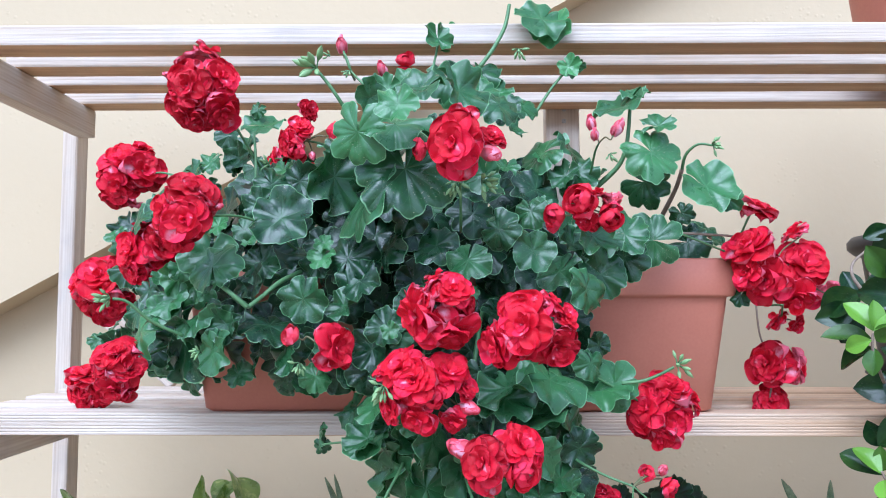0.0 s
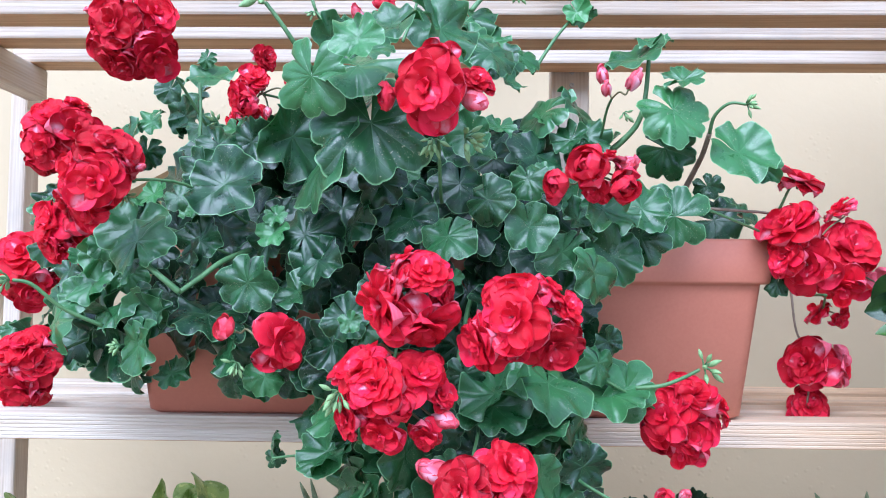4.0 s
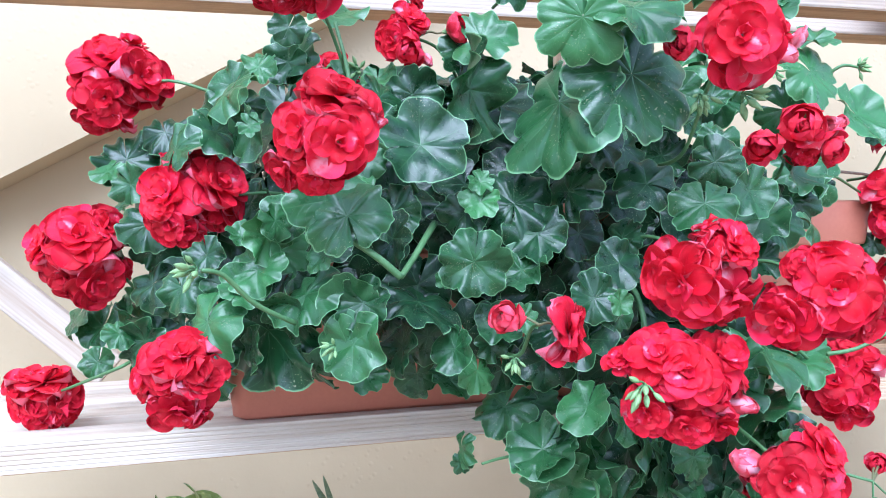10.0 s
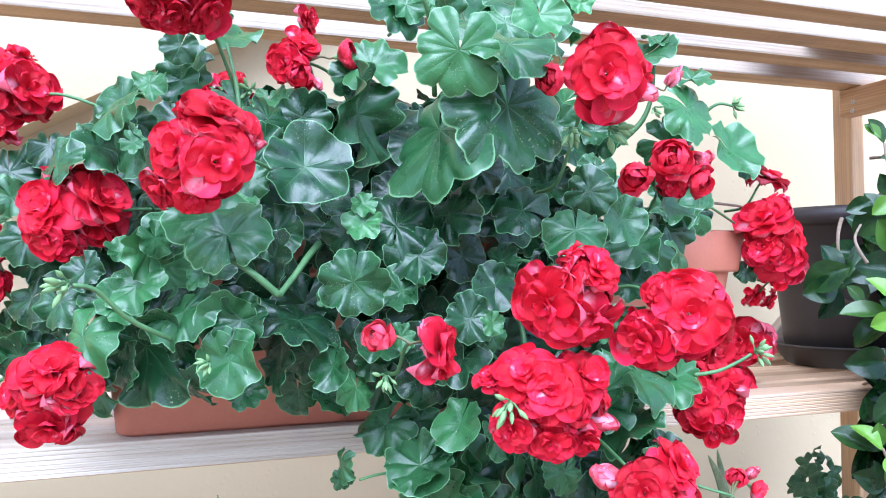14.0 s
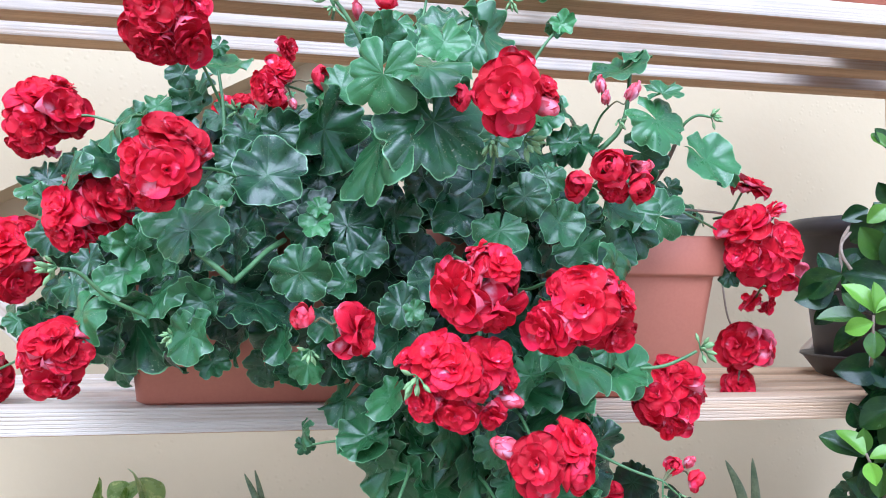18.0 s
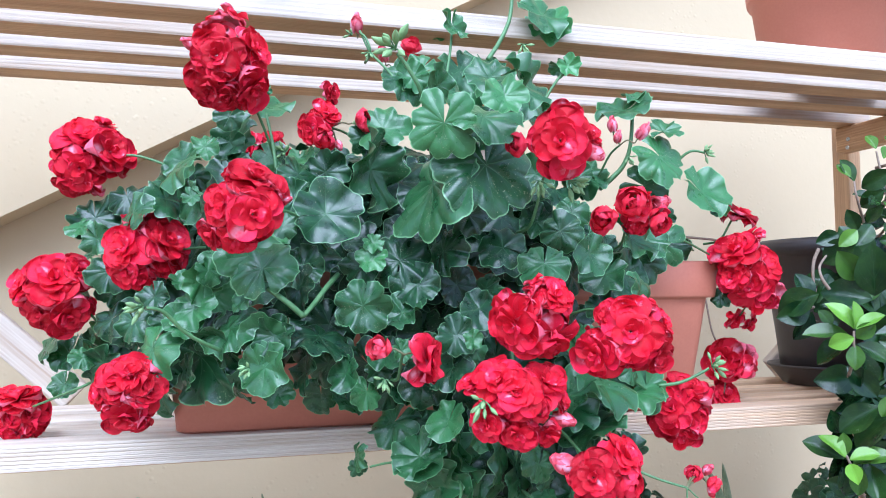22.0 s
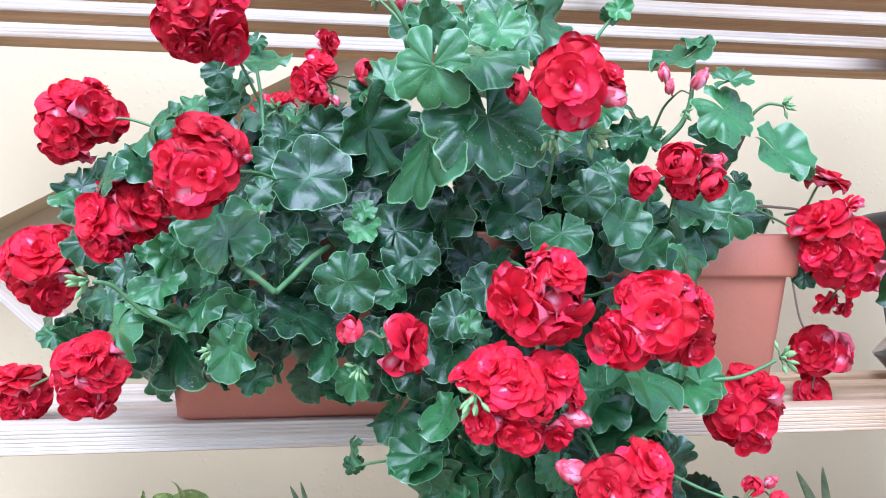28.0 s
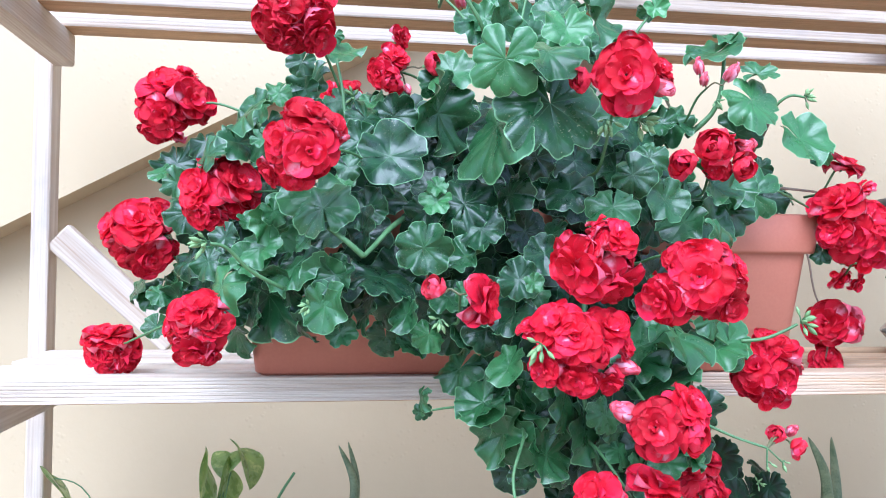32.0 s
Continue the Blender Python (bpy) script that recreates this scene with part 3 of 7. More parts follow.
def tube_mesh(name, pts, r0, r1, sides=7):
    """A tapering tube along a smooth line through pts."""
    ctrl = [Vector(p) for p in pts]
    line = []
    for i in range(len(ctrl) - 1):
        p0, p1 = ctrl[max(i - 1, 0)], ctrl[i]
        p2, p3 = ctrl[i + 1], ctrl[min(i + 2, len(ctrl) - 1)]
        for k in range(6):
            t = k / 6
            line.append(0.5 * ((2 * p1) + (p2 - p0) * t + (2 * p0 - 5 * p1 + 4 * p2 - p3) * t * t + (3 * p1 - p0 - 3 * p2 + p3) * t ** 3))
    line.append(ctrl[-1])
    verts, quads, uvs = [], [], []
    n = len(line)
    for i, p in enumerate(line):
        d = (line[min(i + 1, n - 1)] - line[max(i - 1, 0)]).normalized()
        a = d.orthogonal().normalized()
        if i:
            a = prev - d * prev.dot(d)
            a.normalize()
        prev = a
        b = d.cross(a)
        r = r0 + (r1 - r0) * i / (n - 1)
        for s in range(sides):
            q = 2 * math.pi * s / sides
            verts.append(tuple(p + (a * math.cos(q) + b * math.sin(q)) * r))
            uvs.append((s / sides, i / n))
    for i in range(n - 1):
        for s in range(sides):
            s2 = (s + 1) % sides
            quads.append((i * sides + s, i * sides + s2, (i + 1) * sides + s2, (i + 1) * sides + s))
    quads.append(tuple(range(sides))[::-1])
    quads.append(tuple((n - 1) * sides + s for s in range(sides)))
    return grid_mesh(name, verts, uvs, quads)


def tube(name, parent, pts, r0, r1, material=None):
    base = rel(parent, Matrix.Identity(4)).translation
    me = tube_mesh(name, [Vector(p) + base for p in pts], r0, r1)
    return link_mesh(name, me, material or STEM, parent)


def lathe(profile, segs=48, cx=0.0, cy=0.0, z0=0.0):
    """A turned body from (radius, height) pairs, closed at both ends where the radius is not 0."""
    bm = bmesh.new()
    rings = []
    for r, z in profile:
        rings.append([bm.verts.new((cx + r * math.cos(2 * math.pi * i / segs), cy + r * math.sin(2 * math.pi * i / segs), z0 + z)) for i in range(segs)])
    for a, b in zip(rings, rings[1:]):
        for i in range(segs):
            j = (i + 1) % segs
            bm.faces.new((a[i], a[j], b[j], b[i]))
    bm.faces.new(rings[0][::-1])
    bm.faces.new(rings[-1])
    return bm


def smooth_profile(prof, steps=4):
    """The same turned profile with a smooth line through its points."""
    ctrl = [Vector((r, z, 0)) for r, z in prof]
    out = []
    for i in range(len(ctrl) - 1):
        p0, p1, p2, p3 = ctrl[max(i - 1, 0)], ctrl[i], ctrl[i + 1], ctrl[min(i + 2, len(ctrl) - 1)]
        for k in range(steps):
            t = k / steps
            q = 0.5 * ((2 * p1) + (p2 - p0) * t + (2 * p0 - 5 * p1 + 4 * p2 - p3) * t * t + (3 * p1 - p0 - 3 * p2 + p3) * t ** 3)
            out.append((q.x, q.y))
    return out + [prof[-1]]


def rounded_ring(bm, cx, cy, z, hx, hy, r, n=6):
    vs = []
    for sx, sy, a0 in ((1, 1, 0), (-1, 1, 90), (-1, -1, 180), (1, -1, 270)):
        for k in range(n + 1):
            a = radians(a0 + 90 * k / n)
            vs.append(bm.verts.new((cx + sx * (hx - r) + r * math.cos(a), cy + sy * (hy - r) + r * math.sin(a), z)))
    return vs


def loft(rings):
    """A trough or box from rows of (cx, cy, z, half x, half y, corner radius)."""
    bm = bmesh.new()
    made = [rounded_ring(bm, *r) for r in rings]
    n = len(made[0])
    for a, b in zip(made, made[1:]):
        for i in range(n):
            j = (i + 1) % n
            bm.faces.new((a[i], a[j], b[j], b[i]))
    bm.faces.new(made[0][::-1])
    bm.faces.new(made[-1])
    return bm


def board(name, parent, x0, x1, y0, y1, z0, z1, axis="x", bev=0.003, turn=None, label="", wood=None):
    """A planed board with eased edges; the grain runs along axis in its UVs."""
    bm = bmesh.new()
    bmesh.ops.create_cube(bm, size=1.0)
    size = Vector((x1 - x0, y1 - y0, z1 - z0))
    for v in bm.verts:
        v.co = Vector((v.co.x * size.x, v.co.y * size.y, v.co.z * size.z))
    bmesh.ops.bevel(bm, geom=list(bm.edges), offset=bev, segments=2, profile=0.5, affect="EDGES")
    bm.normal_update()
    lay = bm.loops.layers.uv.new("UVMap")
    ai = "xyz".index(axis)
    others = [i for i in range(3) if i != ai]
    for fc in bm.faces:
        nrm = fc.normal
        cross = others[0] if abs(nrm[others[1]]) >= abs(nrm[others[0]]) else others[1]
        endgrain = abs(nrm[ai]) > 0.7
        for lp in fc.loops:
            c = lp.vert.co
            lp[lay].uv = (c[others[0]] * 6, c[others[1]]) if endgrain else (c[ai], c[cross] + (0.13 if cross == others[0] else 0.0))
    me = bpy.data.meshes.new(name)
    bm.to_mesh(me)
    bm.free()
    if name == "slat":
        shaded_tan_underside(me, wood or WOOD)
    m = Matrix.Translation(((x0 + x1) / 2, (y0 + y1) / 2, (z0 + z1) / 2))
    if turn is not None:
        m = m @ turn
    return link_mesh(name, me, wood or WOOD, parent, rel(parent, m) if parent else m, label)


def shaded_tan_underside(me, wood):
    """Faces that look down get tan pine: less bleached wood, with shade put into the colour."""
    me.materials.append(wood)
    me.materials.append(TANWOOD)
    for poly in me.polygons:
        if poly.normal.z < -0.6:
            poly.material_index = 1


def ribbed_board(name, parent, x0, x1, y0, y1, z0, z1, ribs=7):
    """A decking board whose front edge is cut with fine lengthwise grooves."""
    h = (z1 - z0) / ribs
    prof = [(y1, z0 + 0.003), (y1 - 0.003, z0), (y0 + 0.0015, z0)]
    for k in range(ribs):
        a = z0 + k * h
        prof += [(y0, a + h * 0.22), (y0, a + h * 0.80)]
        if k < ribs - 1:
            prof.append((y0 + 0.0006, a + h))
    prof += [(y0 + 0.0015, z1), (y1 - 0.003, z1), (y1, z1 - 0.003)]
    cx, cy, cz = (x0 + x1) / 2, (y0 + y1) / 2, (z0 + z1) / 2
    bm = bmesh.new()
    lay = bm.loops.layers.uv.new("UVMap")
    ends = [[bm.verts.new((x - cx, py - cy, pz - cz)) for py, pz in prof] for x in (x0, x1)]
    n = len(prof)
    for i in range(n):
        j = (i + 1) % n
        bm.faces.new((ends[0][j], ends[0][i], ends[1][i], ends[1][j]))
    bm.faces.new(ends[0])
    bm.faces.new(ends[1][::-1])
    bmesh.ops.recalc_face_normals(bm, faces=list(bm.faces))
    bm.normal_update()
    for fc in bm.faces:
        for lp in fc.loops:
            c = lp.vert.co
            lp[lay].uv = (c.x, c.y + 0.13) if abs(fc.normal.z) > 0.7 else (c.x, c.z)
    me = bpy.data.meshes.new(name)
    bm.to_mesh(me)
    bm.free()
    shaded_tan_underside(me, SHELFWOOD)
    return link_mesh(name, me, SHELFWOOD, parent, rel(parent, Matrix.Translation((cx, cy, cz))))


def bars(name, material, x0, x1, y0, y1, z0, z1, label, category, kind="structure"):
    bm = bmesh.new()
    bmesh.ops.create_cube(bm, size=1.0)
    for v in bm.verts:
        v.co = Vector(((x0 + x1) / 2 + v.co.x * (x1 - x0), (y0 + y1) / 2 + v.co.y * (y1 - y0), (z0 + z1) / 2 + v.co.z * (z1 - z0)))
    ob = part(name, bm, material, None, "", False)
    return tagged(ob, label, category, "", kind)


# ---- the setting: house wall, stair, ground ----
FACE, BACK = 1.50, 1.58
bars("ground", PAVING, -60, 60, -60, 60, -0.2, 0.0, "grey stone paving in front of the house", "ground")
bars("wall_back", WALL, -6.0, 7.0, BACK, BACK + 0.2, -0.1, 3.2, "cream stucco house wall with small pimples", "wall")


def stair_side():
    """The flank of an outdoor stair that rises to the right, proud of the wall; its sloping underside shows."""
    slope, z_at = 0.542, 1.348
    bm = bmesh.new()
    out = []
    for x, z in ((-3.0, None), (0.9, None), (0.9, 3.2), (-3.0, 3.2)):
        zz = z_at + (x + 0.54) * slope if z is None else z
        out.append((x, zz))
    front = [bm.verts.new((x, FACE, z)) for x, z in out]
    back = [bm.verts.new((x, BACK + 0.002, z)) for x, z in out]
    bm.faces.new(front)
    bm.faces.new(back[::-1])
    for i in range(4):
        j = (i + 1) % 4
        bm.faces.new((front[j], front[i], back[i], back[j]))
    bmesh.ops.recalc_face_normals(bm, faces=list(bm.faces))
    ob = part("wall_stair_side", bm, WALL, None, "", False)
    tagged(ob, "cream stucco flank of a stair with a sloping underside", "wall", "", "structure")


stair_side()

# an unseen wall, added to temper the low light from the open side
bars("wall_added_unseen", WALL, -9, 9, -5.2, -5.0, 0.0, 0.9, "low cream stucco wall, added out of view to shape the light", "wall")

# ---- the shelf stand ----
SHELF = 1.062
TOP = 1.528
LOW = 0.618
THICK = 0.026
stand = thing("plant_stand", 0.1, 1.15, 0.0, "weathered pale pine plant stand with slatted shelves against the wall", "shelf")
SLATS = ((0.974, 1.022), (1.064, 1.110), (1.153, 1.199), (1.258, 1.304))
for level in (TOP, SHELF, LOW):
    for k, (ya, yb) in enumerate(SLATS):
        xa = -0.95 if k == 0 else -0.586 - 0.004 * k
        if k == 0 and level == SHELF:
            ribbed_board("slat", stand, xa, 1.25, ya, yb, level - THICK, level)
        else:
            board("slat", stand, xa, 1.25 if k == 0 else 0.865, ya, yb, level - THICK, level, wood=SHELFWOOD if level == SHELF else WOOD)
    for side in (-0.600, 0.828):
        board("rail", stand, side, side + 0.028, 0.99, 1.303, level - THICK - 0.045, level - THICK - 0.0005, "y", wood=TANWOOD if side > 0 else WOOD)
for xa, xb in ((-0.627, -0.602), (0.152, 0.206), (0.857, 0.885)):
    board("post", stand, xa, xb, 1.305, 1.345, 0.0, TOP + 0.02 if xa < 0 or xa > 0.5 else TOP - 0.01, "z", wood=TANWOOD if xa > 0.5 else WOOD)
for sx, cx in ((1, -0.513), (-1, 0.772)):
    board("brace", stand, cx - 0.11, cx + 0.11, 1.309, 1.331, 1.125, 1.168, "x", 0.003, Matrix.Rotation(radians(43 * sx), 4, "Y"))

board("block", stand, 0.109, 0.1505, 1.266, 1.302, LOW + 0.0005, 0.681, "x")
# screw heads in the right-hand rail and the middle post
for x, y, z, turn in ((0.8275, 1.272, 1.477, "Y"), (0.8275, 1.274, 1.4625, "Y"), (0.181, 1.3045, 1.503, "X"), (0.181, 1.3045, 1.484, "X"), (0.177, 1.3045, 1.045, "X")):
    screw_bm = lathe([(0.0012, 0.0002), (0.0016, 0.0008), (0.0034, 0.0014), (0.0037, 0.0006), (0.0037, -0.001)], 16)
    screw = part("screw", screw_bm, STEEL, stand, "small steel screw head")
    screw.matrix_basis = rel(stand, Matrix.Translation((x, y, z))) @ Matrix.Rotation(radians(-90 if turn == "Y" else 90), 4, turn)


# ---- planter with the red geranium ----
planter = thing("planter_box", 0.008, 1.058, SHELF, "long terracotta-coloured plastic planter box on the slatted shelf", "planter")
part("trough", loft([
    (0, 0, 0.0, 0.2955, 0.066, 0.012), (0, 0, 0.004, 0.3015, 0.074, 0.014),
    (0, 0, 0.133, 0.3160, 0.0945, 0.014), (0, 0, 0.136, 0.3160, 0.0955, 0.014), (0, 0, 0.1362, 0.323, 0.102, 0.014), (0, 0, 0.139, 0.324, 0.103, 0.014),
    (0, 0, 0.177, 0.330, 0.106, 0.014), (0, 0, 0.180, 0.3275, 0.104, 0.012), (0, 0, 0.177, 0.324, 0.100, 0.011), (0, 0, 0.145, 0.316, 0.095, 0.010)]),
    TERRA, planter)
soil_bm = loft([(0, 0, 0.140, 0.308, 0.093, 0.024), (0, 0, 0.152, 0.308, 0.093, 0.024)])
part("soil", soil_bm, SOIL, planter, "dark potting soil")

geranium = thing("ivy_geranium", 0.014, 1.05, SHELF + 0.152, "bushy trailing geranium with lobed green leaves and double red flowers", "plant")
GLEAF = [palmate_leaf("leaf", s, sinus=(0.01, 0.03, 0.005, 0.045)[s % 4], lobes=5 if s % 3 == 0 else 7, depth=0.09 + 0.038 * (s % 4), scallop=0.05, point=0.40, crimp=0.045, cup=(0.16, -0.10, 0.30, 0.05)[s % 4], wave=0.12 + 0.06 * (s % 3)) for s in range(16)]
BIGLEAF = [palmate_leaf("leaf", 7 + 4 * k, lobes=7, depth=0.21, sinus=0.05, scallop=0.04, teeth=5, cup=0.06, wave=0.09, point=0.45, na=105, nr=9) for k in range(3)]
OPEN = [flower_mesh("flower", 20 + s, "open") for s in range(6)]
ROSE = [flower_mesh("flower", 40 + s, "rose") for s in range(3)]
BUD = [flower_mesh("flower", 60 + s, "bud") for s in range(2)]
YOUNG = [palmate_leaf("leaf", 170 + k, lobes=5 + 2 * (k % 2), depth=0.24, sinus=0.03, cup=0.32, wave=0.16, scallop=0.06, teeth=5, crimp=0.07) for k in range(5)]
SIMPLE = [palmate_leaf("foliage", 200 + k, lobes=5 if k % 3 == 0 else 7, depth=0.10 + 0.045 * (k % 4), sinus=0.03, cup=(0.16, -0.10, 0.30, 0.05)[k % 4], wave=0.14, scallop=0.04, na=42, nr=4) for k in range(8)]
rng = random.Random(11)


def leaf(x, y, z, size, n, tone=0.5, plant=None, meshes=None, material=None, tip=None):
    plant = plant or geranium
    meshes = meshes or GLEAF
    m = facing(x, y, z, n, rng.uniform(-0.7, 0.7), size * rng.uniform(0.95, 1.06), tip)
    ob = link_mesh("leaf", rng.choice(meshes), material or GERANIUM, plant, rel(plant, m))
    # lobed leaves are toned down, which puts the bush's inner shade into their colour
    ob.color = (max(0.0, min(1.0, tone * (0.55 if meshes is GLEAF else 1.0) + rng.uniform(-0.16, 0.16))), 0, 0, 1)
    return ob


def set_leaf(x, y, z, size, n, tip, tone, meshes=None):
    m = facing(x, y, z, n, 0.0, size, tip)
    ob = link_mesh("leaf", rng.choice(meshes or GLEAF), GERANIUM, geranium, rel(geranium, m))
    ob.color = (tone, 0, 0, 1)
    return ob


INNER_LEAVES = []


def inner_leaf(x, y, z, size, n):
    """One of the leaves deep in the bush, joined later into a single mass."""
    INNER_LEAVES.append((rng.choice(SIMPLE), facing(x, y, z, n, rng.uniform(-0.7, 0.7), size)))


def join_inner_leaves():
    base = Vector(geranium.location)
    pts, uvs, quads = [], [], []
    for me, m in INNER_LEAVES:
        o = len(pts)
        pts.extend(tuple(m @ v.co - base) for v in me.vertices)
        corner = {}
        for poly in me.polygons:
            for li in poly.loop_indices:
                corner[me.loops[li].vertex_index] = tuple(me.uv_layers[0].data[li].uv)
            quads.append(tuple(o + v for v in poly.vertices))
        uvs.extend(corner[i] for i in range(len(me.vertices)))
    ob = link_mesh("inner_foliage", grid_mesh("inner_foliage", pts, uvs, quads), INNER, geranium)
    # near-black tone: the shade in the gaps is put into the colour
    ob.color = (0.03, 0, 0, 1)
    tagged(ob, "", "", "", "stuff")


def calyx_mesh():
    """Five narrow green sepals that clasp a flower's foot, of radius 1, opening along +z."""
    pts, uvs, quads = [], [], []
    for k in range(5):
        az = k * 2 * math.pi / 5
        o = len(pts)
        for v, rr, w in ((0.0, 0.06, 0.05), (0.35, 0.20, 0.13), (0.75, 0.30, 0.10), (1.1, 0.42, 0.01)):
            for u in (-1, 0, 1):
                q = az + u * w / max(rr, 0.1) * 0.9
                rad = rr + (0.03 if u == 0 else 0)
                pts.append((rad * math.cos(q), rad * math.sin(q), v))
                uvs.append((u * 0.5 + 0.5, v))
        for a in range(3):
            for c in range(2):
                e = o + a * 3 + c
                quads.append((e, e + 1, e + 4, e + 3))
    return grid_mesh("calyx", pts, uvs, quads)


CALYX = calyx_mesh()


def umbel(x, y, z, start, via=(), stalk=None):
    """One flower head with its stalk, from where it leaves the bush to the head's middle."""
    head = new("flower_head")
    head.empty_display_size = 0.01
    head.parent = geranium
    head.location = Vector((x, y, z)) - Vector(geranium.location)
    a, c = Vector(start), Vector((x, y, z))
    mid = [Vector(p) for p in via] or [a.lerp(c, 0.5) + Vector((0, -0.004, 0.12 * (c - a).length if c.z > a.z - 0.02 else 0.0))]
    tube("stalk", head, [a + (a - mid[0]) * 0.15 + Vector((0, 0.03, 0)), a, *mid, c], 0.0016, 0.0011, stalk)
    return head


def bloom(head, kind, x, y, z, r, n):
    n = Vector(n).normalized()
    meshes = {"open": OPEN, "side": OPEN, "rose": ROSE, "bud": BUD}[kind]
    grow = {"open": 1.13, "side": 1.08, "rose": 1.12, "bud": 1.5}[kind]
    p = Vector((x, y, z)) - n * r * 0.25
    m = facing(p.x, p.y, p.z, n, rng.uniform(0, 6.28), r * grow)
    ob = link_mesh("flower", rng.choice(meshes), PETAL, head, rel(head, m))
    ob.color = (rng.random(), {"bud": 0.6, "rose": 0.06}.get(kind, 0.0), 0, 1)
    foot = p - n * r * {"open": 0.1, "side": 0.1, "rose": 0.4, "bud": 1.25}[kind]
    c = Vector(head.location) + Vector(geranium.location)
    if (foot - c).length > 0.006:
        tube("pedicel", head, [c, c.lerp(foot, 0.5) + Vector((0, 0.002, 0.003)), foot - n * 0.004, foot], 0.0009, 0.0008, PEDICEL)
    if kind in ("rose", "bud"):
        q = facing(foot.x, foot.y, foot.z, n, 0.0, r * grow * 0.8)
        link_mesh("calyx", CALYX, BUDGREEN, head, rel(head, q))
    return ob


# flower heads
c = umbel(-0.253, 0.819, 1.401, (-0.206, 0.880, 1.337))
bloom(c, "open", -0.260, 0.798, 1.404, 0.0227, (-0.15, -0.98, -0.12))
bloom(c, "open", -0.228, 0.810, 1.416, 0.0205, (0.73, -0.65, 0.21))
bloom(c, "open", -0.230, 0.819, 1.381, 0.0216, (0.62, -0.45, -0.64))
bloom(c, "open", -0.266, 0.811, 1.378, 0.0205, (-0.26, -0.64, -0.72))
bloom(c, "side", -0.264, 0.818, 1.436, 0.0163, (-0.27, 0.02, 0.96))
bloom(c, "side", -0.246, 0.822, 1.445, 0.0163, (0.48, 0.10, 0.87))
bloom(c, "open", -0.252, 0.814, 1.372, 0.0162, (0.09, -0.54, -0.84))
bloom(c, "bud", -0.283, 0.816, 1.418, 0.0076, (-0.78, -0.56, 0.28))
c = umbel(-0.375, 0.953, 1.334, (-0.297, 0.940, 1.329))
bloom(c, "open", -0.381, 0.939, 1.360, 0.0231, (0.02, -0.77, 0.63))
bloom(c, "open", -0.354, 0.940, 1.344, 0.0255, (0.68, -0.71, 0.17))
bloom(c, "open", -0.382, 0.932, 1.325, 0.0207, (-0.01, -0.95, -0.31))
bloom(c, "side", -0.392, 0.940, 1.336, 0.0170, (0.13, -0.96, 0.24))
bloom(c, "open", -0.392, 0.945, 1.310, 0.0159, (-0.23, -0.68, -0.70))
bloom(c, "side", -0.376, 0.949, 1.309, 0.0133, (-0.70, -0.04, -0.71))
bloom(c, "side", -0.363, 0.958, 1.374, 0.0159, (0.39, -0.28, 0.88))
c = umbel(-0.236, 0.740, 1.266, (-0.154, 0.864, 1.240))
bloom(c, "open", -0.234, 0.720, 1.262, 0.0214, (0.11, -0.98, -0.15))
bloom(c, "open", -0.230, 0.731, 1.292, 0.0224, (0.22, -0.69, 0.69))
bloom(c, "open", -0.256, 0.727, 1.271, 0.0156, (-0.55, -0.83, 0.13))
bloom(c, "open", -0.264, 0.741, 1.247, 0.0117, (-0.71, -0.49, -0.50))
bloom(c, "open", -0.247, 0.732, 1.243, 0.0136, (-0.27, -0.71, -0.65))
bloom(c, "side", -0.218, 0.736, 1.283, 0.0136, (0.78, 0.09, 0.62))
bloom(c, "bud", -0.207, 0.737, 1.276, 0.0044, (0.80, -0.55, 0.25))
c = umbel(-0.317, 0.866, 1.240, (-0.194, 0.910, 1.222))
bloom(c, "open", -0.336, 0.857, 1.247, 0.0227, (-0.51, -0.82, 0.26))
bloom(c, "open", -0.298, 0.861, 1.253, 0.0250, (0.68, -0.60, 0.41))
bloom(c, "side", -0.325, 0.870, 1.270, 0.0159, (-0.08, -0.27, 0.96))
bloom(c, "open", -0.333, 0.860, 1.224, 0.0193, (-0.41, -0.74, -0.53))
bloom(c, "side", -0.300, 0.864, 1.237, 0.0171, (0.62, -0.76, 0.17))
bloom(c, "open", -0.322, 0.860, 1.218, 0.0124, (-0.01, -0.71, -0.70))
c = umbel(-0.398, 0.956, 1.204, (-0.361, 0.970, 1.171))
bloom(c, "open", -0.403, 0.940, 1.223, 0.0279, (0.07, -0.83, 0.56))
bloom(c, "open", -0.382, 0.950, 1.229, 0.0194, (0.54, -0.55, 0.64))
bloom(c, "open", -0.416, 0.945, 1.189, 0.0182, (-0.34, -0.85, -0.41))
bloom(c, "open", -0.390, 0.942, 1.185, 0.0218, (0.42, -0.81, -0.41))
bloom(c, "side", -0.376, 0.957, 1.188, 0.0133, (0.63, -0.48, -0.61))
bloom(c, "open", -0.434, 0.955, 1.215, 0.0182, (-0.76, -0.52, 0.38))
c = umbel(-0.323, 0.814, 1.126, (-0.278, 0.870, 1.153))
bloom(c, "open", -0.325, 0.805, 1.142, 0.0217, (0.05, -0.71, 0.70))
bloom(c, "open", -0.332, 0.801, 1.130, 0.0155, (-0.24, -0.90, 0.35))
bloom(c, "open", -0.311, 0.802, 1.128, 0.0176, (0.53, -0.82, 0.22))
bloom(c, "open", -0.327, 0.808, 1.104, 0.0186, (-0.04, -0.75, -0.66))
bloom(c, "side", -0.348, 0.818, 1.125, 0.0145, (-0.76, -0.63, 0.16))
bloom(c, "side", -0.315, 0.815, 1.104, 0.0130, (0.84, 0.13, -0.53))
bloom(c, "side", -0.307, 0.818, 1.141, 0.0130, (0.71, 0.04, 0.70))
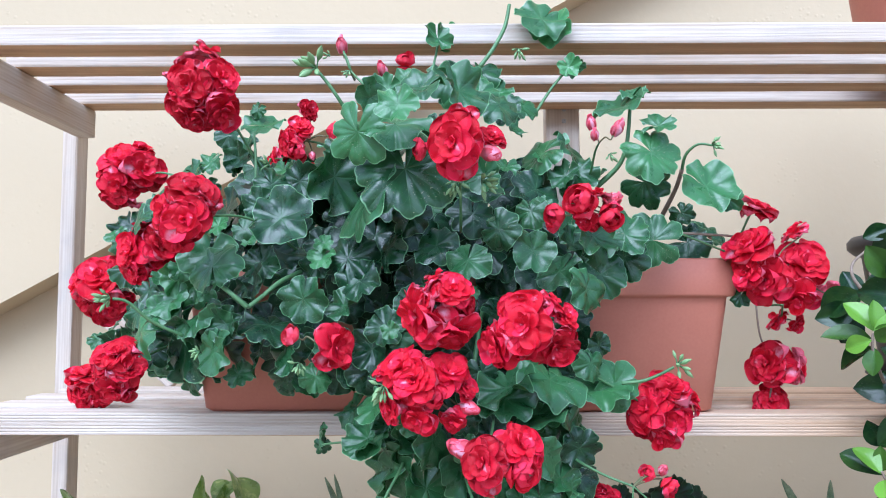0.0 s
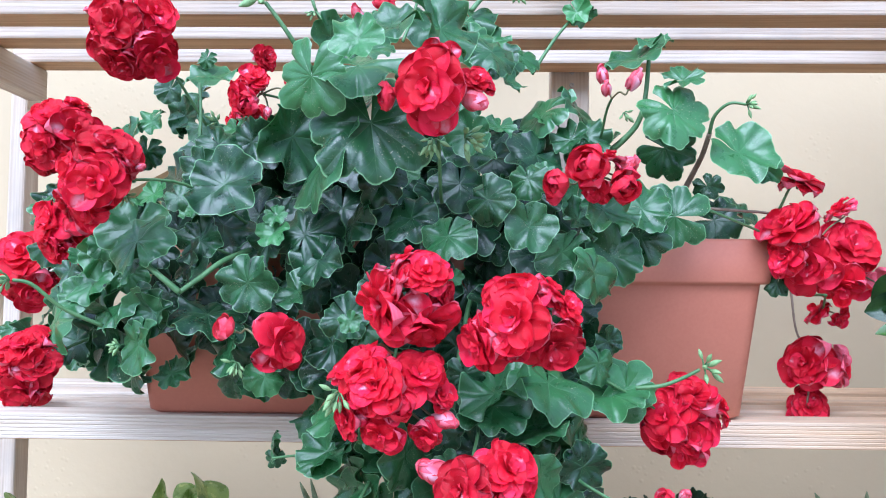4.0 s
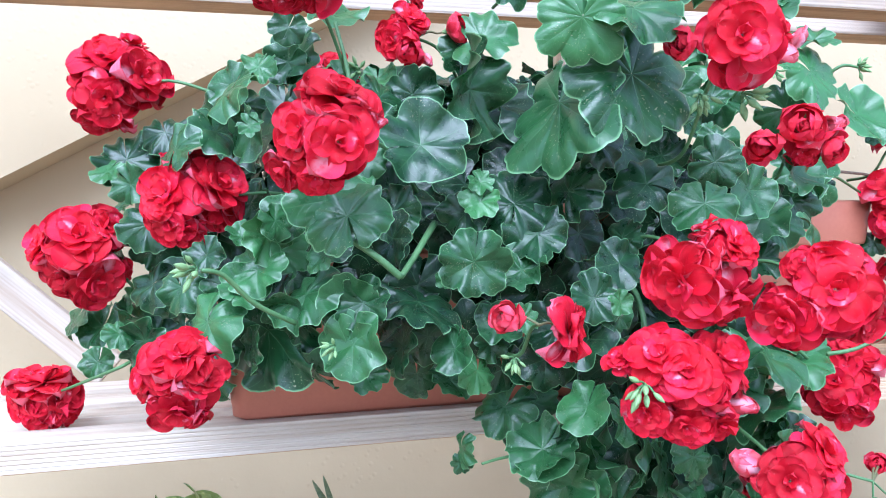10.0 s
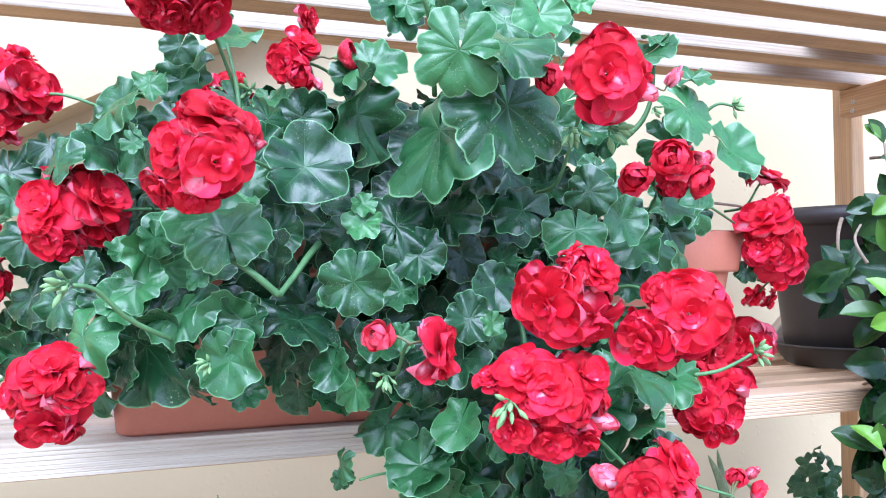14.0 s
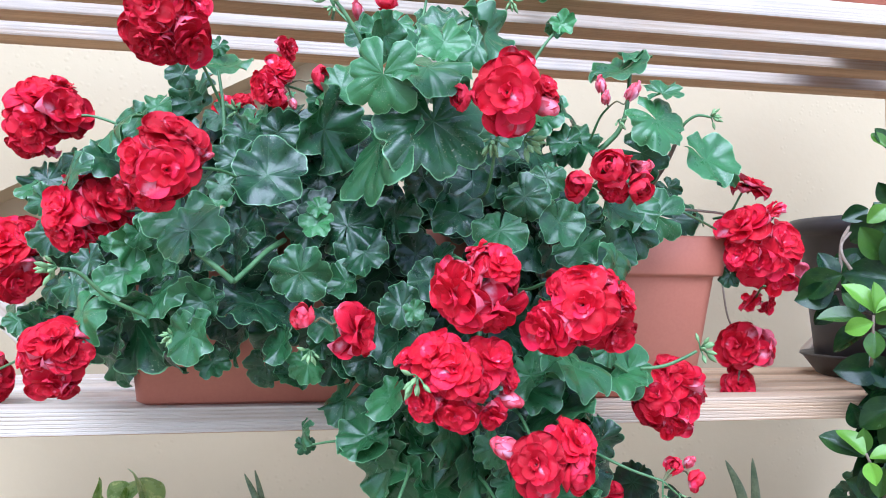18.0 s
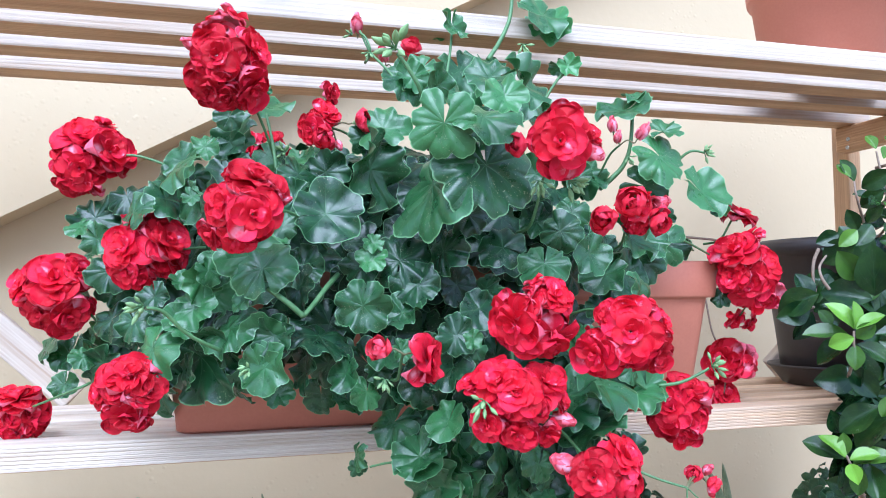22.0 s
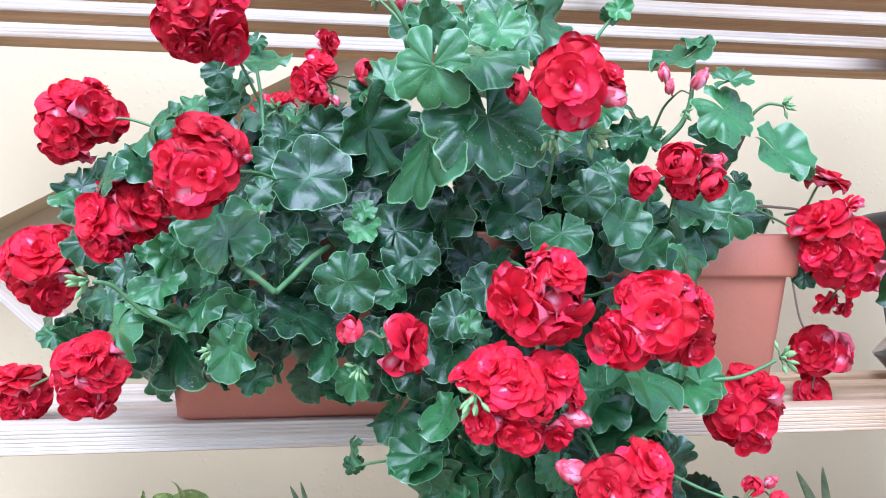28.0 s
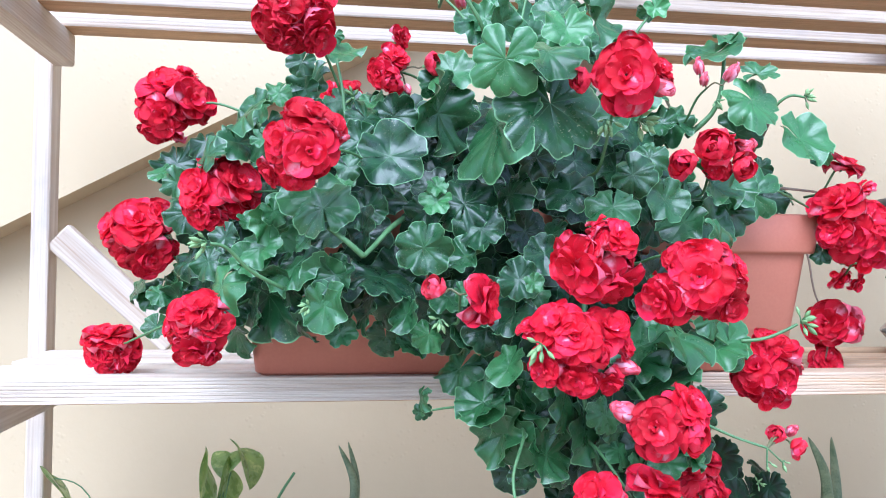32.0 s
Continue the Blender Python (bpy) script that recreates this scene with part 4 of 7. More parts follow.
c = umbel(-0.443, 1.027, 1.089, (-0.376, 0.950, 1.119))
bloom(c, "side", -0.451, 1.022, 1.105, 0.0248, (-0.15, -0.28, 0.95))
bloom(c, "side", -0.436, 1.018, 1.088, 0.0234, (0.56, -0.82, 0.14))
bloom(c, "side", -0.460, 1.020, 1.084, 0.0219, (-0.52, -0.85, -0.08))
bloom(c, "side", -0.429, 1.027, 1.076, 0.0161, (0.89, -0.45, -0.04))
bloom(c, "side", -0.468, 1.025, 1.098, 0.0161, (-0.59, -0.74, 0.33))
bloom(c, "side", -0.447, 1.019, 1.077, 0.0175, (0.37, -0.91, -0.15))
c = umbel(0.008, 0.709, 1.325, (0.010, 0.770, 1.265))
bloom(c, "open", 0.002, 0.689, 1.323, 0.0256, (-0.43, -0.89, -0.15))
bloom(c, "rose", -0.025, 0.710, 1.322, 0.0123, (-0.92, -0.37, -0.11))
bloom(c, "side", 0.036, 0.702, 1.332, 0.0128, (0.29, -0.80, 0.53))
bloom(c, "bud", 0.036, 0.699, 1.316, 0.0102, (0.53, -0.76, -0.38))
bloom(c, "side", 0.008, 0.698, 1.343, 0.0154, (-0.62, -0.77, -0.15))
c = umbel(-0.153, 0.871, 1.363, (-0.110, 0.910, 1.340))
bloom(c, "open", -0.173, 0.862, 1.358, 0.0156, (-0.66, -0.70, -0.26))
bloom(c, "side", -0.159, 0.862, 1.376, 0.0150, (0.03, -0.84, 0.54))
bloom(c, "rose", -0.162, 0.858, 1.350, 0.0132, (-0.33, -0.81, -0.48))
bloom(c, "side", -0.151, 0.874, 1.397, 0.0132, (0.80, -0.60, 0.02))
bloom(c, "rose", -0.124, 0.868, 1.370, 0.0144, (0.83, -0.55, 0.11))
bloom(c, "bud", -0.146, 0.863, 1.344, 0.0054, (0.18, -0.70, -0.69))
c = umbel(-0.199, 1.016, 1.364, (-0.205, 1.000, 1.344))
bloom(c, "side", -0.221, 1.016, 1.368, 0.0181, (-0.93, -0.37, -0.05))
bloom(c, "side", -0.198, 1.008, 1.376, 0.0153, (-0.14, -0.85, 0.50))
bloom(c, "side", -0.179, 1.017, 1.358, 0.0104, (0.14, -0.73, -0.67))
c = umbel(0.133, 0.814, 1.280, (0.141, 0.850, 1.252))
bloom(c, "rose", 0.105, 0.812, 1.275, 0.0176, (-0.92, -0.39, -0.10))
bloom(c, "rose", 0.126, 0.795, 1.288, 0.0200, (-0.56, -0.81, 0.19))
bloom(c, "rose", 0.155, 0.800, 1.272, 0.0157, (0.30, -0.88, -0.36))
bloom(c, "side", 0.145, 0.803, 1.297, 0.0134, (0.13, -0.20, 0.97))
bloom(c, "side", 0.132, 0.802, 1.269, 0.0134, (-0.43, -0.75, -0.50))
bloom(c, "bud", 0.160, 0.801, 1.290, 0.0109, (0.45, -0.84, 0.31))
c = umbel(-0.011, 0.714, 1.188, (-0.018, 0.854, 1.193))
bloom(c, "open", -0.032, 0.712, 1.176, 0.0254, (-0.84, -0.49, -0.22))
bloom(c, "open", 0.000, 0.712, 1.161, 0.0223, (0.10, -0.57, -0.82))
bloom(c, "side", -0.012, 0.713, 1.211, 0.0112, (-0.26, 0.14, 0.96))
bloom(c, "open", 0.003, 0.703, 1.201, 0.0173, (0.24, -0.81, 0.53))
bloom(c, "side", -0.021, 0.707, 1.196, 0.0152, (-0.87, -0.03, 0.49))
bloom(c, "side", 0.015, 0.712, 1.186, 0.0127, (0.83, -0.55, -0.08))
c = umbel(-0.024, 0.728, 1.114, (-0.027, 0.855, 1.148))
bloom(c, "open", -0.043, 0.717, 1.135, 0.0213, (-0.57, -0.59, 0.57))
bloom(c, "open", -0.032, 0.706, 1.124, 0.0213, (-0.41, -0.83, 0.38))
bloom(c, "open", -0.001, 0.714, 1.132, 0.0203, (0.27, -0.74, 0.61))
bloom(c, "rose", -0.014, 0.705, 1.110, 0.0122, (-0.03, -0.99, 0.13))
bloom(c, "open", -0.053, 0.720, 1.099, 0.0153, (-0.81, -0.59, -0.07))
bloom(c, "open", -0.029, 0.712, 1.089, 0.0153, (-0.42, -0.83, -0.38))
bloom(c, "side", 0.002, 0.723, 1.086, 0.0127, (-0.25, -0.72, -0.64))
bloom(c, "bud", 0.018, 0.722, 1.098, 0.0092, (0.73, -0.67, -0.14))
bloom(c, "side", 0.013, 0.722, 1.116, 0.0133, (0.69, -0.52, 0.50))
bloom(c, "side", -0.059, 0.738, 1.131, 0.0127, (-0.60, -0.27, 0.75))
c = umbel(0.065, 0.708, 1.171, (0.055, 0.800, 1.182))
bloom(c, "open", 0.059, 0.686, 1.171, 0.0246, (-0.49, -0.86, 0.10))
bloom(c, "open", 0.039, 0.709, 1.151, 0.0215, (-0.88, -0.38, -0.28))
bloom(c, "open", 0.090, 0.698, 1.150, 0.0205, (0.34, -0.78, -0.53))
bloom(c, "side", 0.086, 0.701, 1.190, 0.0154, (0.68, -0.16, 0.71))
bloom(c, "side", 0.099, 0.703, 1.177, 0.0154, (0.68, -0.57, 0.46))
bloom(c, "side", 0.049, 0.702, 1.185, 0.0134, (-0.72, -0.68, 0.14))
c = umbel(0.212, 0.872, 1.079, (0.123, 0.830, 1.128))
bloom(c, "open", 0.223, 0.866, 1.103, 0.0248, (-0.11, -0.50, 0.86))
bloom(c, "open", 0.199, 0.857, 1.083, 0.0248, (-0.68, -0.67, 0.30))
bloom(c, "open", 0.223, 0.857, 1.068, 0.0229, (-0.11, -0.98, -0.16))
bloom(c, "open", 0.214, 0.864, 1.054, 0.0197, (-0.44, -0.68, -0.58))
bloom(c, "side", 0.251, 0.876, 1.092, 0.0163, (0.66, -0.34, 0.67))
bloom(c, "side", 0.197, 0.872, 1.063, 0.0163, (-0.77, -0.39, -0.51))
c = umbel(0.377, 0.979, 1.229, (0.256, 0.930, 1.269))
bloom(c, "open", 0.431, 0.999, 1.241, 0.0304, (0.13, -0.93, 0.34))
bloom(c, "open", 0.332, 0.928, 1.254, 0.0275, (-0.75, -0.41, 0.51))
bloom(c, "open", 0.350, 0.927, 1.216, 0.0265, (-0.68, -0.72, -0.15))
bloom(c, "open", 0.412, 0.992, 1.195, 0.0236, (-0.16, -0.67, -0.73))
bloom(c, "side", 0.473, 1.036, 1.199, 0.0177, (0.34, 0.94, -0.02))
bloom(c, "side", 0.420, 1.014, 1.279, 0.0190, (-0.55, 0.17, 0.82))
bloom(c, "side", 0.328, 0.926, 1.223, 0.0203, (-0.89, -0.44, 0.12))
c = umbel(0.347, 0.938, 1.299, (0.334, 0.955, 1.268))
bloom(c, "side", 0.351, 0.937, 1.300, 0.0210, (0.25, -0.35, 0.90))
c = umbel(0.407, 1.025, 1.169, (0.386, 0.970, 1.188))
bloom(c, "side", 0.400, 1.023, 1.172, 0.0146, (-0.78, 0.12, 0.61))
bloom(c, "side", 0.427, 1.023, 1.165, 0.0122, (0.51, -0.75, -0.41))
c = umbel(0.406, 1.041, 1.114, (0.385, 1.076, 1.215), [(0.395, 1.078, 1.196), (0.395, 1.062, 1.147)], TWIG)
bloom(c, "open", 0.392, 1.035, 1.117, 0.0296, (-0.83, -0.52, 0.21))
bloom(c, "side", 0.431, 1.040, 1.111, 0.0214, (0.99, 0.14, 0.09))
c = umbel(0.399, 1.049, 1.070, (0.402, 1.052, 1.104), (), TWIG)
bloom(c, "side", 0.402, 1.048, 1.069, 0.0232, (-0.04, -0.90, 0.43))
c = umbel(0.034, 0.709, 1.062, (0.040, 0.780, 1.079), [(0.036, 0.740, 1.071)])
bloom(c, "open", 0.026, 0.691, 1.057, 0.0212, (-0.55, -0.83, 0.12))
bloom(c, "open", 0.060, 0.699, 1.071, 0.0202, (0.45, -0.70, 0.56))
bloom(c, "rose", 0.060, 0.699, 1.047, 0.0159, (0.53, -0.81, -0.25))
bloom(c, "bud", 0.007, 0.709, 1.067, 0.0117, (-0.86, -0.36, 0.36))
c = umbel(0.152, 0.894, 0.959, (0.128, 0.870, 1.018))
bloom(c, "open", 0.139, 0.886, 0.977, 0.0245, (-0.36, -0.60, 0.72))
bloom(c, "open", 0.156, 0.894, 0.988, 0.0222, (0.03, -0.40, 0.92))
bloom(c, "open", 0.134, 0.889, 0.935, 0.0210, (-0.64, -0.65, -0.41))
bloom(c, "rose", 0.161, 0.877, 0.954, 0.0140, (0.22, -0.97, 0.13))
bloom(c, "side", 0.178, 0.892, 0.958, 0.0175, (0.61, -0.62, 0.49))
bloom(c, "bud", 0.151, 0.890, 0.927, 0.0076, (-0.12, -0.67, -0.73))
c = umbel(0.035, 0.735, 0.978, (0.016, 0.790, 1.019))
bloom(c, "open", -0.005, 0.738, 0.993, 0.0235, (-0.67, -0.35, 0.65))
bloom(c, "open", 0.007, 0.728, 0.954, 0.0194, (-0.64, -0.71, -0.30))
bloom(c, "open", 0.049, 0.731, 1.004, 0.0235, (0.41, -0.44, 0.80))
bloom(c, "open", 0.053, 0.719, 0.973, 0.0228, (0.61, -0.77, 0.19))
bloom(c, "side", 0.066, 0.739, 0.965, 0.0114, (0.99, 0.16, 0.03))
bloom(c, "side", 0.021, 0.727, 0.953, 0.0106, (-0.10, -0.82, -0.56))
c = umbel(0.103, 0.714, 0.931, (0.085, 0.800, 0.988))
bloom(c, "open", 0.077, 0.712, 0.938, 0.0208, (-0.68, -0.44, 0.59))
bloom(c, "open", 0.108, 0.701, 0.945, 0.0233, (0.17, -0.67, 0.73))
bloom(c, "open", 0.131, 0.717, 0.938, 0.0159, (0.74, -0.36, 0.57))
bloom(c, "side", 0.094, 0.710, 0.909, 0.0175, (-0.61, -0.74, -0.30))
bloom(c, "bud", 0.102, 0.707, 0.904, 0.0117, (0.00, -0.82, -0.58))
c = umbel(0.170, 0.785, 1.019, (0.121, 0.818, 1.038), [(0.145, 0.798, 1.027)])
bloom(c, "rose", 0.187, 0.798, 1.028, 0.0099, (-0.70, -0.64, 0.32))
bloom(c, "bud", 0.201, 0.795, 1.033, 0.0066, (0.07, -0.81, 0.59))
bloom(c, "rose", 0.207, 0.799, 1.016, 0.0123, (0.48, -0.75, -0.45))
c = umbel(-0.092, 0.756, 0.967, (-0.048, 0.800, 1.031), [(-0.063, 0.775, 1.003), (-0.065, 0.755, 0.978), (-0.073, 0.745, 0.971)])
bloom(c, "rose", -0.085, 0.752, 0.966, 0.0139, (0.77, -0.61, 0.20))
bloom(c, "bud", -0.100, 0.752, 0.967, 0.0054, (-0.46, -0.81, 0.37))
c = umbel(-0.118, 0.724, 1.155, (-0.110, 0.780, 1.131))
bloom(c, "open", -0.096, 0.722, 1.150, 0.0198, (0.79, -0.61, -0.04))
bloom(c, "rose", -0.138, 0.722, 1.160, 0.0114, (-0.79, -0.54, 0.29)).color = (0.5, 0.26, 0, 1)
c = umbel(-0.068, 0.966, 1.450, (-0.062, 0.930, 1.420))
bloom(c, "rose", -0.054, 0.953, 1.474, 0.0145, (0.10, -0.80, 0.55))
bloom(c, "bud", -0.082, 0.962, 1.470, 0.0085, (-0.35, -0.50, 0.75))
c = umbel(-0.119, 0.900, 1.468, (-0.110, 0.892, 1.446))
bloom(c, "bud", -0.122, 0.903, 1.480, 0.0085, (-0.15, -0.40, 0.90))
c = umbel(0.160, 0.880, 1.362, (0.158, 0.930, 1.335))
bloom(c, "bud", 0.151, 0.879, 1.386, 0.0076, (-0.25, -0.30, 0.90))
bloom(c, "bud", 0.154, 0.872, 1.371, 0.0064, (-0.15, -0.60, 0.75))
bloom(c, "bud", 0.177, 0.858, 1.375, 0.0085, (0.45, -0.45, 0.75))

# the outer leaves; tones hold light and shade: top ones mostly pale, low ones dark
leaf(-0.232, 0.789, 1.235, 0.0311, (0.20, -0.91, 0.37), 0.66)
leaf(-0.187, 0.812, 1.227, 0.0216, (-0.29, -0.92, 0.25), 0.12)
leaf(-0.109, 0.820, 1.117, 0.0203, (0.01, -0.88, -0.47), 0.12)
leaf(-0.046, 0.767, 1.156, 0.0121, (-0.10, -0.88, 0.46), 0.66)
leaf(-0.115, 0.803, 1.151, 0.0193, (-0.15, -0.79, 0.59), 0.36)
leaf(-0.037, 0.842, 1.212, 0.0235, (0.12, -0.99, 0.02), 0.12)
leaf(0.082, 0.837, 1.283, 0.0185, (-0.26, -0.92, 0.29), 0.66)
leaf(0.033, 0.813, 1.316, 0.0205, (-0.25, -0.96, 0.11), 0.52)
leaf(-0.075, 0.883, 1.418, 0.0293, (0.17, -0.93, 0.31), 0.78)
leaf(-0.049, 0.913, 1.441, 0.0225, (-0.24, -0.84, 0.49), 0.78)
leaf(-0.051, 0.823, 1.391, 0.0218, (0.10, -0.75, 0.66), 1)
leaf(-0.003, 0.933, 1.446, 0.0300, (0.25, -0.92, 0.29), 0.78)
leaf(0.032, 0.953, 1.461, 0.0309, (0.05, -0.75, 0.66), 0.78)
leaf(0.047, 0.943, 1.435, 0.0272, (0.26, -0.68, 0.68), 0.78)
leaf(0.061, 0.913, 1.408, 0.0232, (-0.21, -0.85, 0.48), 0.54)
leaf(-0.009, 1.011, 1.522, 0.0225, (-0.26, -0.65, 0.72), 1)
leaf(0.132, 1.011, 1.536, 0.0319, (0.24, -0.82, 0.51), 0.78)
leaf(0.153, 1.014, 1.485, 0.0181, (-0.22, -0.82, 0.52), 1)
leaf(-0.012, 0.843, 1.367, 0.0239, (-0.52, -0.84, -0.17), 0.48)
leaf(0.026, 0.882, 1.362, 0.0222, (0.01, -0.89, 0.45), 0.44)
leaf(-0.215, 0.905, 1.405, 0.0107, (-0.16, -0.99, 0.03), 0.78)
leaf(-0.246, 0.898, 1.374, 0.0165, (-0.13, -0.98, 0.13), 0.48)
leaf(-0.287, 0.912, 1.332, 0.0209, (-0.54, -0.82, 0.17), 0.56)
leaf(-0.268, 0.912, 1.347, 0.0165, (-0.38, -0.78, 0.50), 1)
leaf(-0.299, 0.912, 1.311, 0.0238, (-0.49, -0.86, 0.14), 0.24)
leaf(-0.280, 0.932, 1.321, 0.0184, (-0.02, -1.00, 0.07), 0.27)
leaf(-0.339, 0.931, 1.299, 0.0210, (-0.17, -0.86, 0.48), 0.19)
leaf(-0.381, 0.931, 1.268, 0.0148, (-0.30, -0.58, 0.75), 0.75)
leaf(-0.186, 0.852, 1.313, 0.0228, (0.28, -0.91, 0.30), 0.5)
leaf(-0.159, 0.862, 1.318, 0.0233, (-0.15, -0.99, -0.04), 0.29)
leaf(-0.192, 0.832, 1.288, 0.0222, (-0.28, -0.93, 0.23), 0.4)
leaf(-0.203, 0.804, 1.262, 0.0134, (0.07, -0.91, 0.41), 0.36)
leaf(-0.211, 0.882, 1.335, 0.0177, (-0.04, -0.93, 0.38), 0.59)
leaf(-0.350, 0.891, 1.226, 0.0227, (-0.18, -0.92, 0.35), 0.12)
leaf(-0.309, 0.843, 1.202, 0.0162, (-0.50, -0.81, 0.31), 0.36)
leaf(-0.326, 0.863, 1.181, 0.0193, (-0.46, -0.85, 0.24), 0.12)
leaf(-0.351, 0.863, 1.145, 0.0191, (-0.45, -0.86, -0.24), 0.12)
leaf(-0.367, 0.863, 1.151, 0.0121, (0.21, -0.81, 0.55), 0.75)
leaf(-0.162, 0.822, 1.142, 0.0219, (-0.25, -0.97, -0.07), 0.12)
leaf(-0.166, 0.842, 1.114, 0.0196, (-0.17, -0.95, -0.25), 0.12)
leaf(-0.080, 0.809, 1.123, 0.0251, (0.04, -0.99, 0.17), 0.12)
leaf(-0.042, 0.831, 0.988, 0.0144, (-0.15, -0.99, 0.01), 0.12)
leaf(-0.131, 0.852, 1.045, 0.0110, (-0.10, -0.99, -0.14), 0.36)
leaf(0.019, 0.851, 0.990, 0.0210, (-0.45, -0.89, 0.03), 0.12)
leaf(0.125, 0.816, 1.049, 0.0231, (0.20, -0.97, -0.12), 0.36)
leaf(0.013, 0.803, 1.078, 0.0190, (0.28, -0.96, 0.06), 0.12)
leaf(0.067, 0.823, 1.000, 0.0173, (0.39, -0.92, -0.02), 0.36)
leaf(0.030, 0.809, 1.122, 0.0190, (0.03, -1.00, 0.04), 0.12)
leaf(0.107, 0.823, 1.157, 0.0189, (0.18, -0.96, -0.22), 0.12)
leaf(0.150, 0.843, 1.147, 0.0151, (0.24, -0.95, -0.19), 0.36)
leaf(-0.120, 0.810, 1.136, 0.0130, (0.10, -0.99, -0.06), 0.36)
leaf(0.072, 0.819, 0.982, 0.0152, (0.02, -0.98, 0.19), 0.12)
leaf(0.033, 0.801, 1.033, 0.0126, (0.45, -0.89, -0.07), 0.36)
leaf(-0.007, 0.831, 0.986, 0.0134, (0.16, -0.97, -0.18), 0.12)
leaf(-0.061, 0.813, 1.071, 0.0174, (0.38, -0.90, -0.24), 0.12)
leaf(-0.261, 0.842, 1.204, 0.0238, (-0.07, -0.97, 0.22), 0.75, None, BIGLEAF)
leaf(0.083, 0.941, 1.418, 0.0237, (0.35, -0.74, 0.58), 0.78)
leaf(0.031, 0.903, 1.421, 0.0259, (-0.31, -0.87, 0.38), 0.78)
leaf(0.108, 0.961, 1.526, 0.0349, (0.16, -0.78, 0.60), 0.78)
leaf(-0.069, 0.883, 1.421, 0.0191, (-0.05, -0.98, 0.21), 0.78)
leaf(0.016, 0.933, 1.435, 0.0369, (0.07, -0.91, 0.40), 0.78)
leaf(0.077, 0.981, 1.421, 0.0230, (-0.12, -0.87, 0.47), 0.54)
leaf(0.133, 0.903, 1.269, 0.0272, (0.40, -0.88, 0.25), 0.36)
leaf(0.159, 0.893, 1.237, 0.0284, (0.12, -0.99, 0.11), 0.12)
leaf(0.094, 0.863, 1.271, 0.0244, (0.21, -0.98, 0.08), 0.12)
leaf(-0.368, 0.941, 1.278, 0.0253, (-0.17, -0.89, 0.42), 0.12)
leaf(-0.351, 0.972, 1.252, 0.0263, (-0.47, -0.75, 0.46), 0.12)
leaf(-0.348, 0.953, 1.213, 0.0256, (-0.10, -0.91, -0.41), 0.12)
leaf(-0.334, 0.943, 1.178, 0.0254, (-0.67, -0.74, -0.04), 0.12)
leaf(-0.302, 0.912, 1.215, 0.0274, (-0.36, -0.90, 0.26), 0.12)
leaf(-0.296, 0.912, 1.236, 0.0223, (-0.40, -0.86, 0.33), 0.12)
leaf(-0.277, 0.892, 1.240, 0.0205, (-0.61, -0.78, 0.11), 0.36)
leaf(-0.333, 0.962, 1.276, 0.0221, (-0.34, -0.82, 0.46), 0.12)
leaf(-0.314, 0.913, 1.151, 0.0155, (-0.34, -0.93, -0.10), 0.12)
leaf(-0.306, 0.982, 1.263, 0.0256, (-0.14, -0.97, 0.17), 0.12)
leaf(-0.249, 0.882, 1.222, 0.0209, (-0.24, -0.95, 0.21), 0.12)
leaf(-0.218, 0.892, 1.210, 0.0224, (-0.38, -0.80, 0.46), 0.12)
leaf(-0.247, 0.912, 1.183, 0.0206, (0.11, -0.83, 0.54), 0.12)
leaf(-0.202, 0.912, 1.149, 0.0205, (0.27, -0.96, -0.07), 0.12)
leaf(-0.141, 0.892, 1.143, 0.0223, (0.05, -0.86, -0.51), 0.12)
leaf(-0.078, 0.872, 1.063, 0.0191, (0.15, -0.96, -0.24), 0.12)
leaf(-0.280, 0.922, 1.152, 0.0185, (-0.18, -0.93, 0.32), 0.12)
leaf(-0.337, 0.943, 1.127, 0.0165, (-0.09, -1.00, -0.03), 0.12)
leaf(-0.348, 0.933, 1.142, 0.0190, (0.28, -0.96, 0.05), 0.36)
leaf(-0.110, 0.892, 1.188, 0.0220, (0.14, -0.98, -0.11), 0.12)
leaf(0.316, 0.934, 1.308, 0.0187, (-0.20, -0.98, 0.07), 0.54, None, YOUNG)
leaf(0.120, 0.974, 1.520, 0.0288, (-0.19, -0.96, 0.22), 0.84, None, YOUNG)
leaf(-0.006, 1.001, 1.520, 0.0223, (-0.25, -0.97, 0.06), 0.84, None, YOUNG)
leaf(0.140, 0.963, 1.470, 0.0160, (-0.15, -0.96, 0.22), 0.84, None, YOUNG)
leaf(0.081, 0.923, 1.282, 0.0240, (-0.12, -0.86, 0.49), 0.14)
leaf(0.056, 0.933, 1.282, 0.0213, (0.19, -0.94, 0.28), 0.14)
leaf(0.086, 0.933, 1.288, 0.0217, (-0.41, -0.81, 0.42), 0.16)

# the leaves that show most, each with its tip's direction
# their tones hold light and shade as well; the bush's middle is darkened
set_leaf(-0.294, 0.852, 1.314, 0.0244, (-0.72, -0.23, 0.65), (0.65, -0.56, 0.52), 0.39)
set_leaf(-0.279, 0.840, 1.287, 0.0228, (-0.87, -0.49, -0.08), (0.14, -0.09, -0.99), 0.28)
set_leaf(-0.279, 0.822, 1.287, 0.0098, (-0.20, -0.91, 0.37), (0.79, -0.37, -0.48), 0.46, YOUNG)
set_leaf(-0.239, 0.939, 1.361, 0.0309, (-0.68, -0.65, 0.34), (0.73, -0.54, 0.43), 0.18)
set_leaf(-0.244, 0.936, 1.357, 0.0216, (-0.43, -0.90, -0.08), (-0.62, 0.35, -0.70), 0.18)
set_leaf(-0.210, 0.904, 1.387, 0.0273, (-0.00, -0.53, 0.85), (0.99, 0.12, 0.08), 0.53)
